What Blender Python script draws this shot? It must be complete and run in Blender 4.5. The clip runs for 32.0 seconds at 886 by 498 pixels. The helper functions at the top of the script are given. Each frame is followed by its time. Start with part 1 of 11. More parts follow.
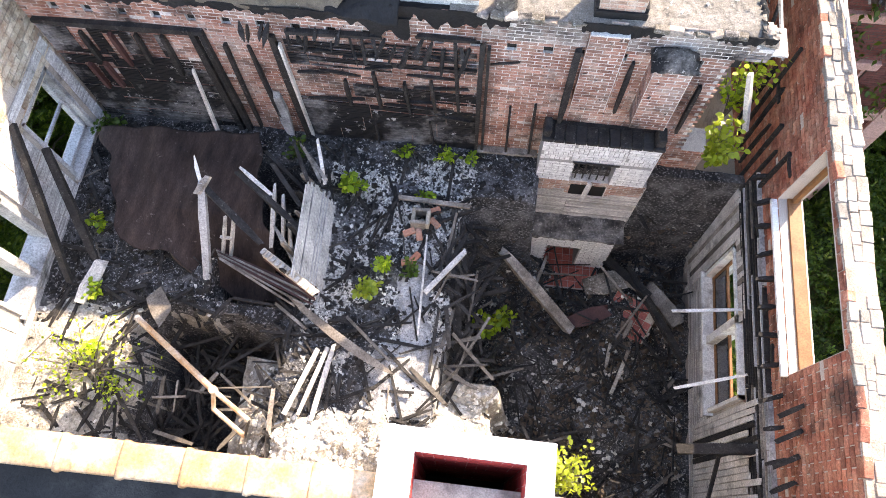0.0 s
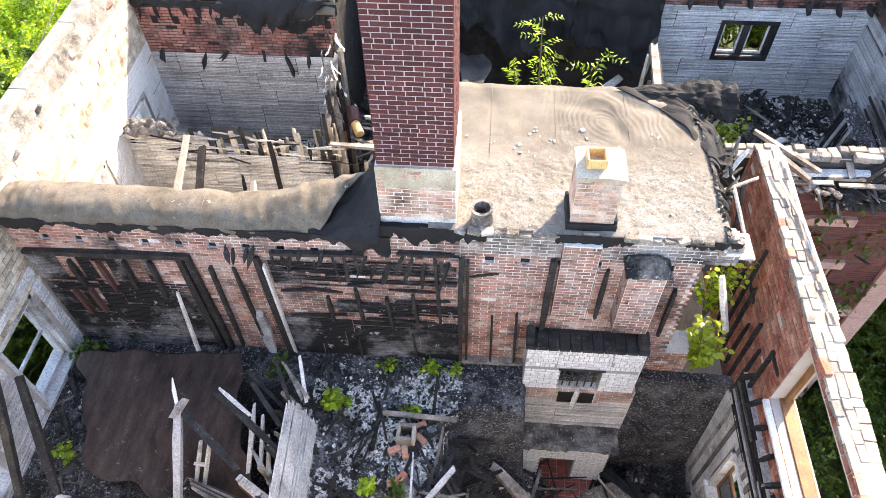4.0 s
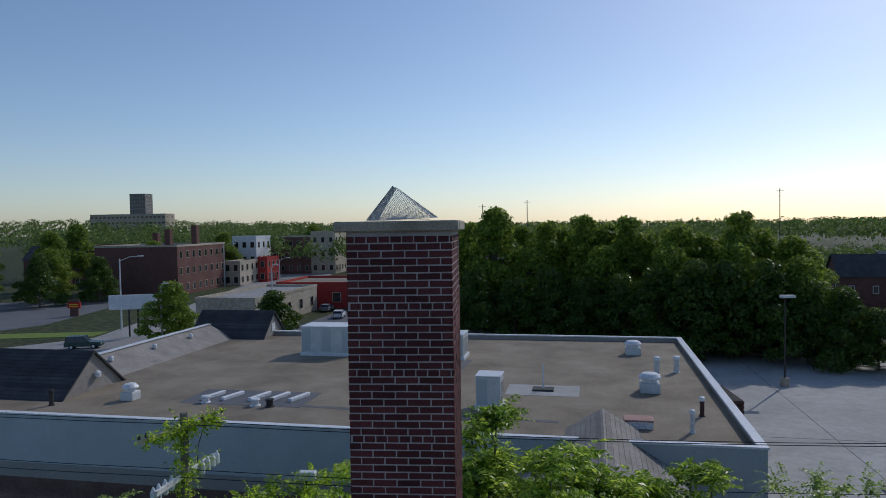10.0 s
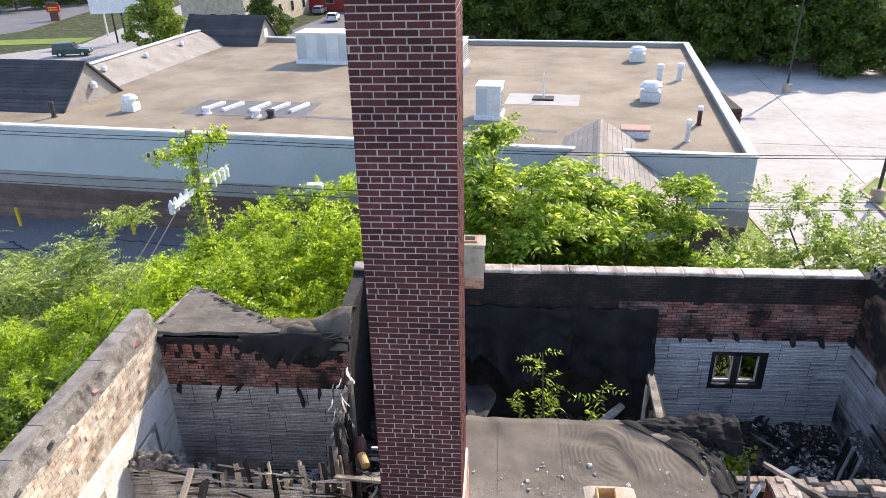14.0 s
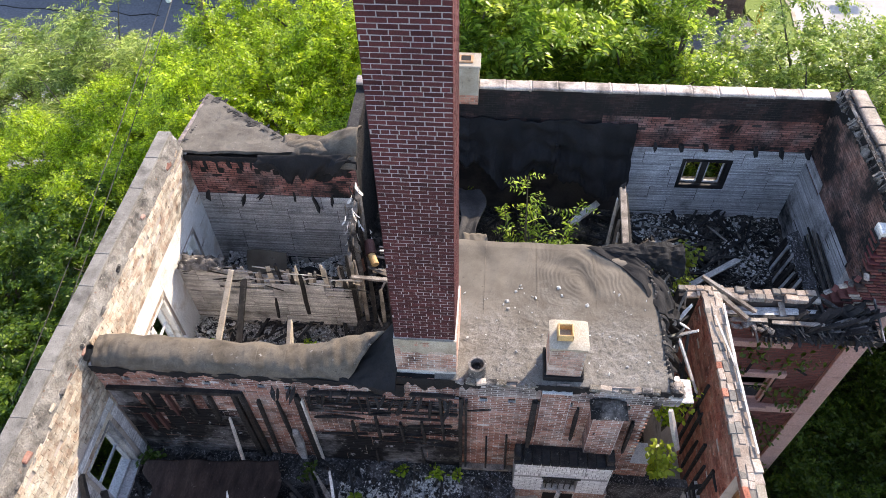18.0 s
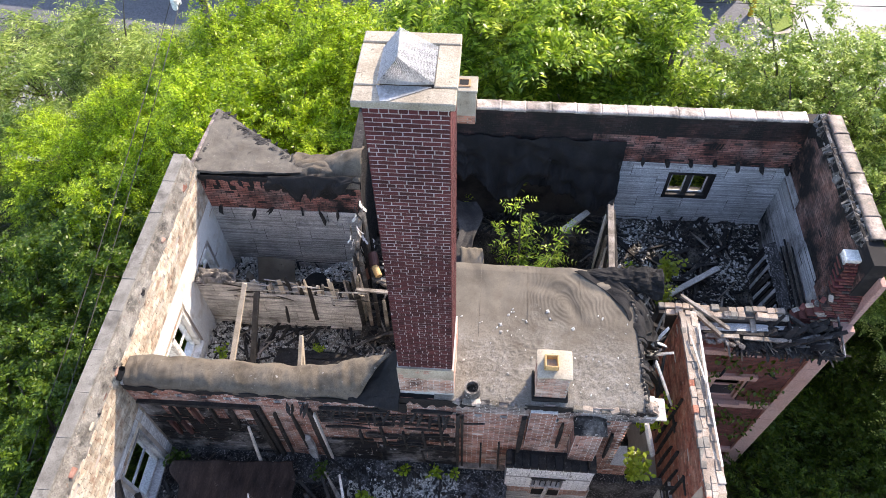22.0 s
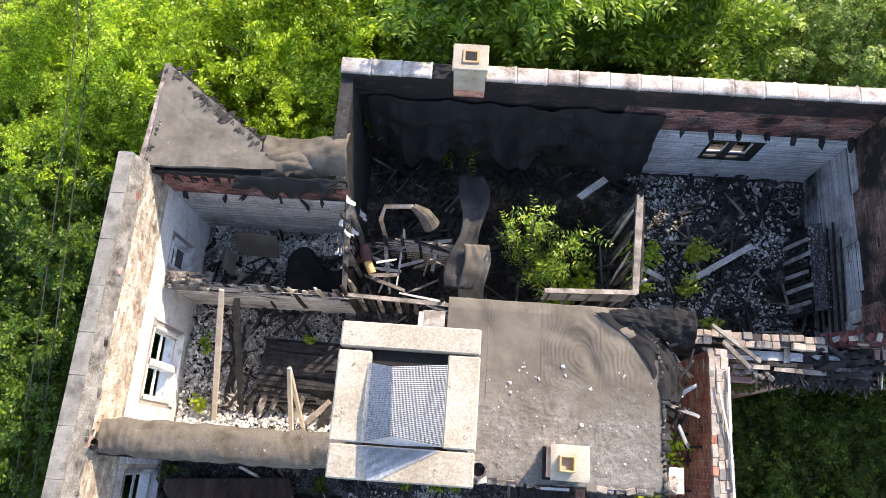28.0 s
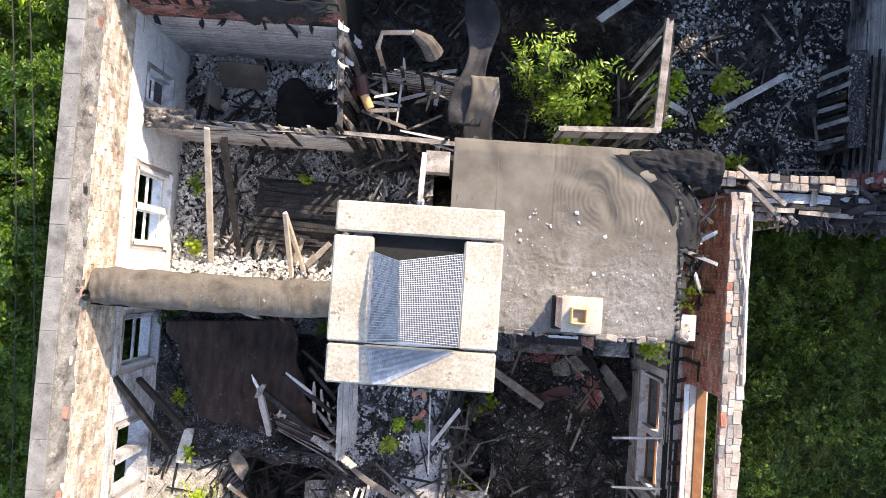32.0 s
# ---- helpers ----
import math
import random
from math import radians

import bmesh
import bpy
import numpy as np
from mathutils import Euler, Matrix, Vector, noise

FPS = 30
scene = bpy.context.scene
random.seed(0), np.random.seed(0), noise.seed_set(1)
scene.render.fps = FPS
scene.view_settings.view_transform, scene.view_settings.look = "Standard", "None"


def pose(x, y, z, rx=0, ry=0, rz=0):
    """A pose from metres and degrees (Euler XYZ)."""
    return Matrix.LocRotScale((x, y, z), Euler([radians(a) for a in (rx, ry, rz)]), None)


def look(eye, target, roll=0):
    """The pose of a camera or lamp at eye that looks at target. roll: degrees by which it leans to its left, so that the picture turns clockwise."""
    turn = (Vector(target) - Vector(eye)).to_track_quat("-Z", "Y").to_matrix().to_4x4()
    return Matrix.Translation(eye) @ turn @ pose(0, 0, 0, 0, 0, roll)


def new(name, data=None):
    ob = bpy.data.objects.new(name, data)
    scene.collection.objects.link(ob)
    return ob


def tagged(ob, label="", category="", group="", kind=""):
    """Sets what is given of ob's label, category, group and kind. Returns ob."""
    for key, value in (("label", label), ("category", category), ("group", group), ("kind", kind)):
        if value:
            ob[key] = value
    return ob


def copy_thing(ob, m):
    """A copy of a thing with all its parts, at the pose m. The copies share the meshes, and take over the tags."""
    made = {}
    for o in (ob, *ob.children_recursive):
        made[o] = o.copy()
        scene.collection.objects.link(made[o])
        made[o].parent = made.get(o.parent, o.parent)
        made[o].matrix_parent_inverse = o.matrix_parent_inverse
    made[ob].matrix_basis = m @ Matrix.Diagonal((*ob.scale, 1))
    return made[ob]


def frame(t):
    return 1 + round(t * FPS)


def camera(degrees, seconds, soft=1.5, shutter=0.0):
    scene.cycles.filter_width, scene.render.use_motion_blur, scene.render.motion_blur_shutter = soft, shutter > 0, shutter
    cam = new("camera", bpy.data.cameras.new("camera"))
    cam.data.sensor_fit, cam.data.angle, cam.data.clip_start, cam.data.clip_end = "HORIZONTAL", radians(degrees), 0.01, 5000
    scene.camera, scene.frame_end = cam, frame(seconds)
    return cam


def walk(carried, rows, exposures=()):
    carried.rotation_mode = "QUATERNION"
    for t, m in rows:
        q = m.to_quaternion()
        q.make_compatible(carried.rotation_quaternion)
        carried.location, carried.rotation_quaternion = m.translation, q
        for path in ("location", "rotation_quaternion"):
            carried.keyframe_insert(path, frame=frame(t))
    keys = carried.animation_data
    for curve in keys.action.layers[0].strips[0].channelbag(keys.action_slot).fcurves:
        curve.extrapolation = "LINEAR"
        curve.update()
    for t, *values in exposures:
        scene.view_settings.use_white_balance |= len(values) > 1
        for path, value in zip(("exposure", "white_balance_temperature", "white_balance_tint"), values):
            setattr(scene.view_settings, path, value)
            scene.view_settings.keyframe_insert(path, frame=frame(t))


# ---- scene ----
cam = camera(64.8, 32.0, 0.6)
PATH = [
    (0, (1.329, -6.101, 12.086), (1.222, -5.375, 10.226), -1.7),
    (0.5, (1.32, -6.075, 12.076), (1.235, -5.345, 10.216), -1.5),
    (1, (1.343, -6.037, 12.066), (1.27, -5.304, 10.207), -1.6),
    (1.5, (1.353, -6.017, 12.056), (1.279, -5.27, 10.203), -1.7),
    (2, (1.356, -6.003, 12.028), (1.275, -5.156, 10.218), -1.5),
    (2.5, (1.359, -5.997, 12.022), (1.269, -5.047, 10.264), -1.4),
    (3, (1.354, -6.022, 12.021), (1.257, -4.972, 10.321), -1.3),
    (3.5, (1.357, -6.045, 12.019), (1.251, -4.895, 10.386), -1.2),
    (5.5, (1.351, -6.029, 12.037), (1.223, -4.533, 10.716), -1.1),
    (6, (1.353, -6.029, 12.041), (1.221, -4.459, 10.81), -1.0),
    (6.5, (1.35, -6.039, 12.053), (1.212, -4.406, 10.907), -1.1),
    (7, (1.349, -6.052, 12.05), (1.207, -4.353, 11.005), -1.1),
    (7.5, (1.355, -6.054, 12.058), (1.208, -4.273, 11.16), -1.1),
    (8, (1.397, -6.126, 12.104), (1.241, -4.268, 11.38), -1.3),
    (8.5, (1.39, -6.101, 12.107), (1.232, -4.184, 11.558), -1.1),
    (9, (1.326, -6.059, 12.064), (1.169, -4.099, 11.699), -1.0),
    (9.5, (1.354, -5.972, 12.072), (1.196, -3.987, 11.889), -0.8),
    (10, (1.368, -6.14, 12.094), (1.208, -4.148, 12.025), -0.9),
    (10.5, (1.356, -6.166, 12.101), (1.198, -4.173, 12.031), -0.8),
    (11, (1.463, -6.173, 12.14), (1.302, -4.19, 11.933), -0.9),
    (11.5, (1.505, -6.205, 12.034), (1.345, -4.293, 11.47), -1.4),
    (12, (1.487, -6.161, 12.068), (1.33, -4.348, 11.238), -1.5),
    (12.5, (1.453, -6.116, 12.1), (1.296, -4.322, 11.229), -1.4),
    (13, (1.433, -6.07, 12.058), (1.276, -4.276, 11.188), -1.4),
    (13.5, (1.38, -6.118, 12.069), (1.223, -4.325, 11.198), -1.3),
    (14, (1.338, -6.098, 12.442), (1.181, -4.306, 11.569), -1.3),
    (14.5, (1.317, -6.056, 13.116), (1.161, -4.264, 12.243), -1.2),
    (16.5, (1.384, -5.929, 15.271), (1.23, -4.135, 14.4), -1.2),
    (17, (1.427, -6.049, 15.216), (1.275, -4.362, 14.153), -1.3),
    (17.5, (1.375, -6.023, 15.326), (1.242, -4.57, 13.959), -1.4),
    (18, (1.367, -5.987, 15.26), (1.246, -4.694, 13.739), -1.4),
    (18.5, (1.352, -5.905, 15.428), (1.234, -4.621, 13.898), -1.3),
    (19, (1.384, -5.855, 15.766), (1.264, -4.568, 14.24), -1.4),
    (19.5, (1.434, -5.802, 16.202), (1.31, -4.518, 14.674), -1.6),
    (20, (1.449, -5.773, 16.496), (1.326, -4.487, 14.97), -1.5),
    (20.5, (1.467, -5.784, 16.713), (1.344, -4.504, 15.181), -1.6),
    (21, (1.449, -5.793, 16.938), (1.332, -4.584, 15.349), -1.5),
    (21.5, (1.426, -5.699, 17.029), (1.312, -4.515, 15.422), -1.4),
    (22, (1.355, -5.503, 17.073), (1.245, -4.323, 15.463), -1.3),
    (22.5, (1.305, -5.143, 17.065), (1.193, -3.962, 15.455), -1.3),
    (23, (1.245, -4.408, 17.128), (1.131, -3.22, 15.523), -1.4),
    (23.5, (1.165, -3.342, 17.238), (1.053, -2.154, 15.633), -1.3),
    (24, (1.06, -2.38, 17.353), (0.956, -1.189, 15.749), -1.0),
    (24.5, (1.156, -1.953, 17.482), (1.048, -0.857, 15.813), -1.5),
    (25, (1.099, -1.859, 17.525), (1.015, -0.917, 15.763), -1.0),
    (25.5, (1.114, -1.882, 17.555), (1.037, -1.021, 15.751), -1.1),
    (26, (1.129, -1.841, 17.595), (1.054, -1.06, 15.755), -1.4),
    (26.5, (1.004, -1.759, 17.612), (0.942, -1.045, 15.745), -1.0),
    (28.5, (0.811, 0.665, 17.622), (0.758, 1.11, 15.673), -2.8),
    (29, (0.797, 0.803, 17.58), (0.763, 1.033, 15.593), -4.7),
    (29.5, (0.795, 0.795, 17.495), (0.773, 0.877, 15.496), -11.5),
    (30, (0.788, 0.747, 17.434), (0.765, 0.826, 15.435), -13.0),
    (30.5, (0.767, 0.718, 17.456), (0.744, 0.796, 15.458), -12.7),
    (31, (0.742, 0.699, 17.38), (0.72, 0.778, 15.381), -11.8),
    (31.5, (0.694, 0.69, 17.009), (0.675, 0.769, 15.01), -9.8),
    (32, (0.667, 0.705, 16.724), (0.646, 0.783, 14.726), -11.2),
]
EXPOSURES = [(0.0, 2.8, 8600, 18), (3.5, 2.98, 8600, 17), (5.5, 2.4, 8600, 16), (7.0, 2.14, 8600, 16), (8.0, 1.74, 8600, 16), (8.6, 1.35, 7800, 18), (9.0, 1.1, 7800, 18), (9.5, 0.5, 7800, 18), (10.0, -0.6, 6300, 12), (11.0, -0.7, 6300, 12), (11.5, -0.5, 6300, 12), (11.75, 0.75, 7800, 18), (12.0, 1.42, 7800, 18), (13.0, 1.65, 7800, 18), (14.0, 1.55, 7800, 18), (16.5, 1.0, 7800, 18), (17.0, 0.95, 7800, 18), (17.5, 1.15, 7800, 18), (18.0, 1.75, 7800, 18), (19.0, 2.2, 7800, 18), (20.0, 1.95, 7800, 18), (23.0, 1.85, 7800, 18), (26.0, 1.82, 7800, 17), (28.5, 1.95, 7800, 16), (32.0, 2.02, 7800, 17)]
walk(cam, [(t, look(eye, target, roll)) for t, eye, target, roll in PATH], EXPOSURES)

# ---- light ----
SUN_DIR = Vector((0.47, 0.66, 0.60)).normalized()
world = bpy.data.worlds.new("sky")
scene.world = world
world.use_nodes = True
wt = world.node_tree
sky = wt.nodes.new("ShaderNodeTexSky")
sky.sky_type = "NISHITA"
sky.sun_disc = False
sky.sun_elevation = math.asin(SUN_DIR.z)
sky.sun_rotation = math.atan2(SUN_DIR.x, SUN_DIR.y)
sky.air_density, sky.dust_density, sky.ozone_density = 0.9, 0.6, 3.2
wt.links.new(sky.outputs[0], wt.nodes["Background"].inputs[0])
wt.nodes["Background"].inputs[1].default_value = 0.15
sun = new("sun", bpy.data.lights.new("sun", "SUN"))
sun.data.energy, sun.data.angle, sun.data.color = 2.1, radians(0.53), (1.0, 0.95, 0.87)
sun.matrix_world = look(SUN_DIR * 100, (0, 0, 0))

# ---- materials ----
def rgb(c):
    return (c[0], c[1], c[2], 1.0)


def surface(name, cols, rough=0.85, scale=1.2, fine=30.0, bump=0.35, depth=0.01, vary=0.0, island=0.0, soot=None,
            metal=0.0, grain=None, speck=None, contrast=1.0):
    """cols: two or three base colours blended by noise. soot: (amount, scale). grain: stretch of the noise along x, y, z."""
    m = bpy.data.materials.new(name)
    m.use_nodes = True
    nt = m.node_tree
    N, L = nt.nodes, nt.links
    bsdf = N["Principled BSDF"]
    geo = N.new("ShaderNodeNewGeometry")
    pos = geo.outputs["Position"]
    if grain:
        tc = N.new("ShaderNodeTexCoord")
        mp = N.new("ShaderNodeMapping")
        mp.inputs["Scale"].default_value = grain
        L.new(tc.outputs["Object"], mp.inputs[0])
        pos = mp.outputs[0]
    n1 = N.new("ShaderNodeTexNoise")
    n1.inputs["Scale"].default_value, n1.inputs["Detail"].default_value, n1.inputs["Roughness"].default_value = scale, 6, 0.6
    L.new(pos, n1.inputs["Vector"])
    ramp = N.new("ShaderNodeValToRGB")
    el = ramp.color_ramp.elements
    el[0].position, el[0].color = 0.33, rgb(cols[0])
    el[1].position, el[1].color = 0.67, rgb(cols[-1])
    if len(cols) > 2:
        e = el.new(0.5)
        e.color = rgb(cols[1])
    L.new(n1.outputs["Fac"], ramp.inputs[0])
    n2 = N.new("ShaderNodeTexNoise")
    n2.inputs["Scale"].default_value, n2.inputs["Detail"].default_value, n2.inputs["Roughness"].default_value = fine, 4, 0.7
    L.new(pos, n2.inputs["Vector"])
    mr = N.new("ShaderNodeMapRange")
    mr.inputs[1].default_value, mr.inputs[2].default_value = 0.3, 0.7
    mr.inputs[3].default_value, mr.inputs[4].default_value = 1 - 0.36 * contrast, 1 + 0.3 * contrast
    L.new(n2.outputs["Fac"], mr.inputs[0])
    mul = N.new("ShaderNodeVectorMath")
    mul.operation = "MULTIPLY"
    L.new(ramp.outputs[0], mul.inputs[0])
    L.new(mr.outputs[0], mul.inputs[1])
    col = mul.outputs[0]
    for amount, out in ((vary, None), (island, geo.outputs["Random Per Island"])):
        if amount:
            if out is None:
                out = N.new("ShaderNodeObjectInfo").outputs["Random"]
            k = N.new("ShaderNodeMapRange")
            k.inputs[3].default_value, k.inputs[4].default_value = 1 - amount, 1 + amount
            L.new(out, k.inputs[0])
            mm = N.new("ShaderNodeVectorMath")
            mm.operation = "MULTIPLY"
            L.new(col, mm.inputs[0])
            L.new(k.outputs[0], mm.inputs[1])
            col = mm.outputs[0]
    if soot:
        n3 = N.new("ShaderNodeTexNoise")
        n3.inputs["Scale"].default_value, n3.inputs["Detail"].default_value, n3.inputs["Roughness"].default_value = soot[1], 7, 0.65
        L.new(geo.outputs["Position"], n3.inputs["Vector"])
        k = N.new("ShaderNodeMapRange")
        k.inputs[1].default_value, k.inputs[2].default_value = 0.56 - soot[0] * 0.3, 0.76 - soot[0] * 0.3
        L.new(n3.outputs["Fac"], k.inputs[0])
        mx = N.new("ShaderNodeMix")
        mx.data_type = "RGBA"
        L.new(k.outputs[0], mx.inputs["Factor"])
        L.new(col, mx.inputs["A"])
        mx.inputs["B"].default_value = rgb(soot[2] if len(soot) > 2 else (0.014, 0.013, 0.013))
        col = mx.outputs["Result"]
    for amount, size, tint in speck or ():
        n4 = N.new("ShaderNodeTexNoise")
        n4.inputs["Scale"].default_value, n4.inputs["Detail"].default_value, n4.inputs["Roughness"].default_value = size, 5, 0.75
        L.new(geo.outputs["Position"], n4.inputs["Vector"])
        k = N.new("ShaderNodeMapRange")
        k.inputs[1].default_value, k.inputs[2].default_value = 0.66 - amount * 0.3, 0.70 - amount * 0.3
        L.new(n4.outputs["Fac"], k.inputs[0])
        mx = N.new("ShaderNodeMix")
        mx.data_type = "RGBA"
        L.new(k.outputs[0], mx.inputs["Factor"])
        L.new(col, mx.inputs["A"])
        mx.inputs["B"].default_value = rgb(tint)
        col = mx.outputs["Result"]
    L.new(col, bsdf.inputs["Base Color"])
    bsdf.inputs["Roughness"].default_value = rough
    bsdf.inputs["Metallic"].default_value = metal
    bsdf.inputs["Specular IOR Level"].default_value = 0.35
    if bump:
        bp = N.new("ShaderNodeBump")
        bp.inputs["Strength"].default_value, bp.inputs["Distance"].default_value = bump, depth
        ad = N.new("ShaderNodeMath")
        ad.operation = "ADD"
        L.new(n1.outputs["Fac"], ad.inputs[0])
        L.new(n2.outputs["Fac"], ad.inputs[1])
        L.new(ad.outputs[0], bp.inputs["Height"])
        L.new(bp.outputs[0], bsdf.inputs["Normal"])
    return m


def leafy(name, cols, sheen=0.25, through_light=0.3, gloss=0.38):
    """Leaves: greens by leaf and by clump, some light passing through."""
    m = bpy.data.materials.new(name)
    m.use_nodes = True
    N, L = m.node_tree.nodes, m.node_tree.links
    bsdf = N["Principled BSDF"]
    geo = N.new("ShaderNodeNewGeometry")
    ramp = N.new("ShaderNodeValToRGB")
    el = ramp.color_ramp.elements
    el[0].position, el[0].color = 0.0, rgb(cols[0])
    el[1].position, el[1].color = 1.0, rgb(cols[-1])
    e = el.new(0.55)
    e.color = rgb(cols[1])
    n = N.new("ShaderNodeTexNoise")
    n.inputs["Scale"].default_value = 0.8
    L.new(geo.outputs["Position"], n.inputs["Vector"])
    ad = N.new("ShaderNodeMath")
    ad.operation = "MULTIPLY_ADD"
    ad.inputs[1].default_value = 0.7
    L.new(geo.outputs["Random Per Island"], ad.inputs[0])
    k = N.new("ShaderNodeMapRange")
    k.inputs[1].default_value, k.inputs[2].default_value = 0.3, 0.7
    k.inputs[3].default_value, k.inputs[4].default_value = 0.0, 0.3
    L.new(n.outputs["Fac"], k.inputs[0])
    L.new(k.outputs[0], ad.inputs[2])
    L.new(ad.outputs[0], ramp.inputs[0])
    L.new(ramp.outputs[0], bsdf.inputs["Base Color"])
    bsdf.inputs["Roughness"].default_value = gloss
    bsdf.inputs["Specular IOR Level"].default_value = sheen
    tr = N.new("ShaderNodeBsdfTranslucent")
    hs = N.new("ShaderNodeHueSaturation")
    hs.inputs["Value"].default_value, hs.inputs["Saturation"].default_value = 2.3, 1.0
    hs.inputs["Hue"].default_value = 0.485
    L.new(ramp.outputs[0], hs.inputs["Color"])
    L.new(hs.outputs[0], tr.inputs[0])
    mix = N.new("ShaderNodeMixShader")
    mix.inputs[0].default_value = through_light
    L.new(bsdf.outputs[0], mix.inputs[1])
    L.new(tr.outputs[0], mix.inputs[2])
    L.new(mix.outputs[0], N["Material Output"].inputs["Surface"])
    return m


M_STACK = surface("dark_red_brick", [(0.075, 0.02, 0.022), (0.125, 0.034, 0.034)], vary=0.35, island=0.35, fine=60, bump=0.4)
M_MORTAR = surface("pale_mortar", [(0.36, 0.32, 0.32), (0.5, 0.45, 0.44)], fine=80)
M_BRICK = surface("sooty_pink_brick", [(0.25, 0.105, 0.075), (0.345, 0.19, 0.145), (0.375, 0.29, 0.245)], scale=2.6, vary=0.3, island=0.35,
                  soot=(0.24, 1.1), fine=45, bump=0.5, speck=[(0.2, 9, (0.03, 0.028, 0.027))])
M_GREYBRICK = surface("smoke_greyed_brick", [(0.25, 0.19, 0.165), (0.33, 0.29, 0.265), (0.30, 0.19, 0.155)], scale=2.2, vary=0.3, island=0.35,
                      soot=(0.3, 1.3), fine=45, bump=0.6)
M_REDSOOT = surface("scorched_red_brick", [(0.27, 0.095, 0.07), (0.33, 0.15, 0.12), (0.25, 0.17, 0.15)], scale=2.2, vary=0.35, island=0.35,
                    soot=(0.32, 1.2), fine=45, bump=0.6, speck=[(0.2, 8, (0.02, 0.018, 0.017))])
M_CHARBRICK = surface("heavily_sooted_brick", [(0.20, 0.09, 0.065), (0.27, 0.15, 0.12), (0.16, 0.12, 0.105)], scale=2.4, vary=0.35, island=0.4,
                      soot=(0.62, 1.0), fine=45, bump=0.5)
M_BRICKMORT = surface("sooty_mortar", [(0.50, 0.47, 0.44), (0.68, 0.65, 0.61)], scale=2.0, soot=(0.18, 1.1), fine=60, contrast=1.3)
M_ORANGE = surface("orange_brick", [(0.42, 0.15, 0.09), (0.50, 0.24, 0.16), (0.46, 0.27, 0.20)], scale=2.5, vary=0.25, island=0.25, fine=45, bump=0.5,
                   soot=(0.05, 1.3))
M_PINKBRICK = surface("dull_pink_brick", [(0.34, 0.17, 0.125), (0.42, 0.27, 0.21), (0.50, 0.42, 0.36)], scale=2.5, vary=0.25, island=0.25, fine=45, bump=0.5, soot=(0.08, 1.6), speck=[(0.16, 7, (0.58, 0.53, 0.47))])
M_ROUGHRED = surface("rough_red_brick", [(0.26, 0.075, 0.045), (0.36, 0.14, 0.09), (0.42, 0.22, 0.15)], scale=3.5, vary=0.4, island=0.3, fine=40, bump=0.8, depth=0.015, contrast=1.3, soot=(0.04, 1.3), speck=[(0.12, 9, (0.50, 0.42, 0.36))])
M_ORANGEMORT = surface("worn_mortar", [(0.42, 0.36, 0.31), (0.52, 0.46, 0.40)], scale=2.5, fine=60, soot=(0.05, 1.3))
M_PALEBRICK = surface("buff_brick_with_plaster", [(0.40, 0.27, 0.19), (0.54, 0.455, 0.35), (0.66, 0.60, 0.50)], scale=4.5, vary=0.25, island=0.28, fine=40, bump=0.6,
                      soot=(0.04, 1.6), speck=[(0.2, 8, (0.66, 0.59, 0.47)), (0.16, 11, (0.12, 0.10, 0.08))])
M_BURNTBRICK = surface("burnt_brick", [(0.07, 0.035, 0.03), (0.04, 0.026, 0.025), (0.14, 0.065, 0.052)], scale=1.2, vary=0.3, island=0.5, soot=(0.68, 0.9), bump=0.7, contrast=1.5)
M_BURNTMORT = surface("burnt_mortar", [(0.05, 0.045, 0.042), (0.12, 0.10, 0.09)], soot=(0.62, 0.6), scale=1.2)
M_WHITEBRICK = surface("white_glazed_brick", [(0.72, 0.72, 0.70), (0.80, 0.80, 0.78)], rough=0.45, vary=0.06, island=0.06, fine=20, bump=0.1)
M_WHITEMORT = surface("grey_joint", [(0.30, 0.30, 0.29), (0.4, 0.4, 0.39)], fine=60)
M_CONC = surface("weathered_concrete", [(0.31, 0.265, 0.20), (0.40, 0.35, 0.275), (0.47, 0.42, 0.34)], scale=2.4, fine=55, bump=0.4, vary=0.1, speck=[(0.12, 8, (0.2, 0.17, 0.13))])
M_CRACKFELT = surface("cracked_scorched_felt", [(0.10, 0.083, 0.062), (0.165, 0.138, 0.105), (0.22, 0.19, 0.15)], scale=1.6, fine=80, bump=0.5, depth=0.02, contrast=0.9, soot=(0.16, 1.3), speck=[(0.16, 5, (0.045, 0.04, 0.036)), (0.05, 15, (0.33, 0.31, 0.28))])
M_ROOFFELT = surface("grey_brown_roofing_felt", [(0.115, 0.096, 0.072), (0.165, 0.14, 0.108), (0.215, 0.185, 0.147)], scale=1.3, fine=90, bump=0.35, contrast=0.6, grain=None, speck=[(0.03, 5, (0.27, 0.245, 0.21)), (0.1, 2.6, (0.095, 0.08, 0.06)), (0.03, 9, (0.06, 0.05, 0.04))])
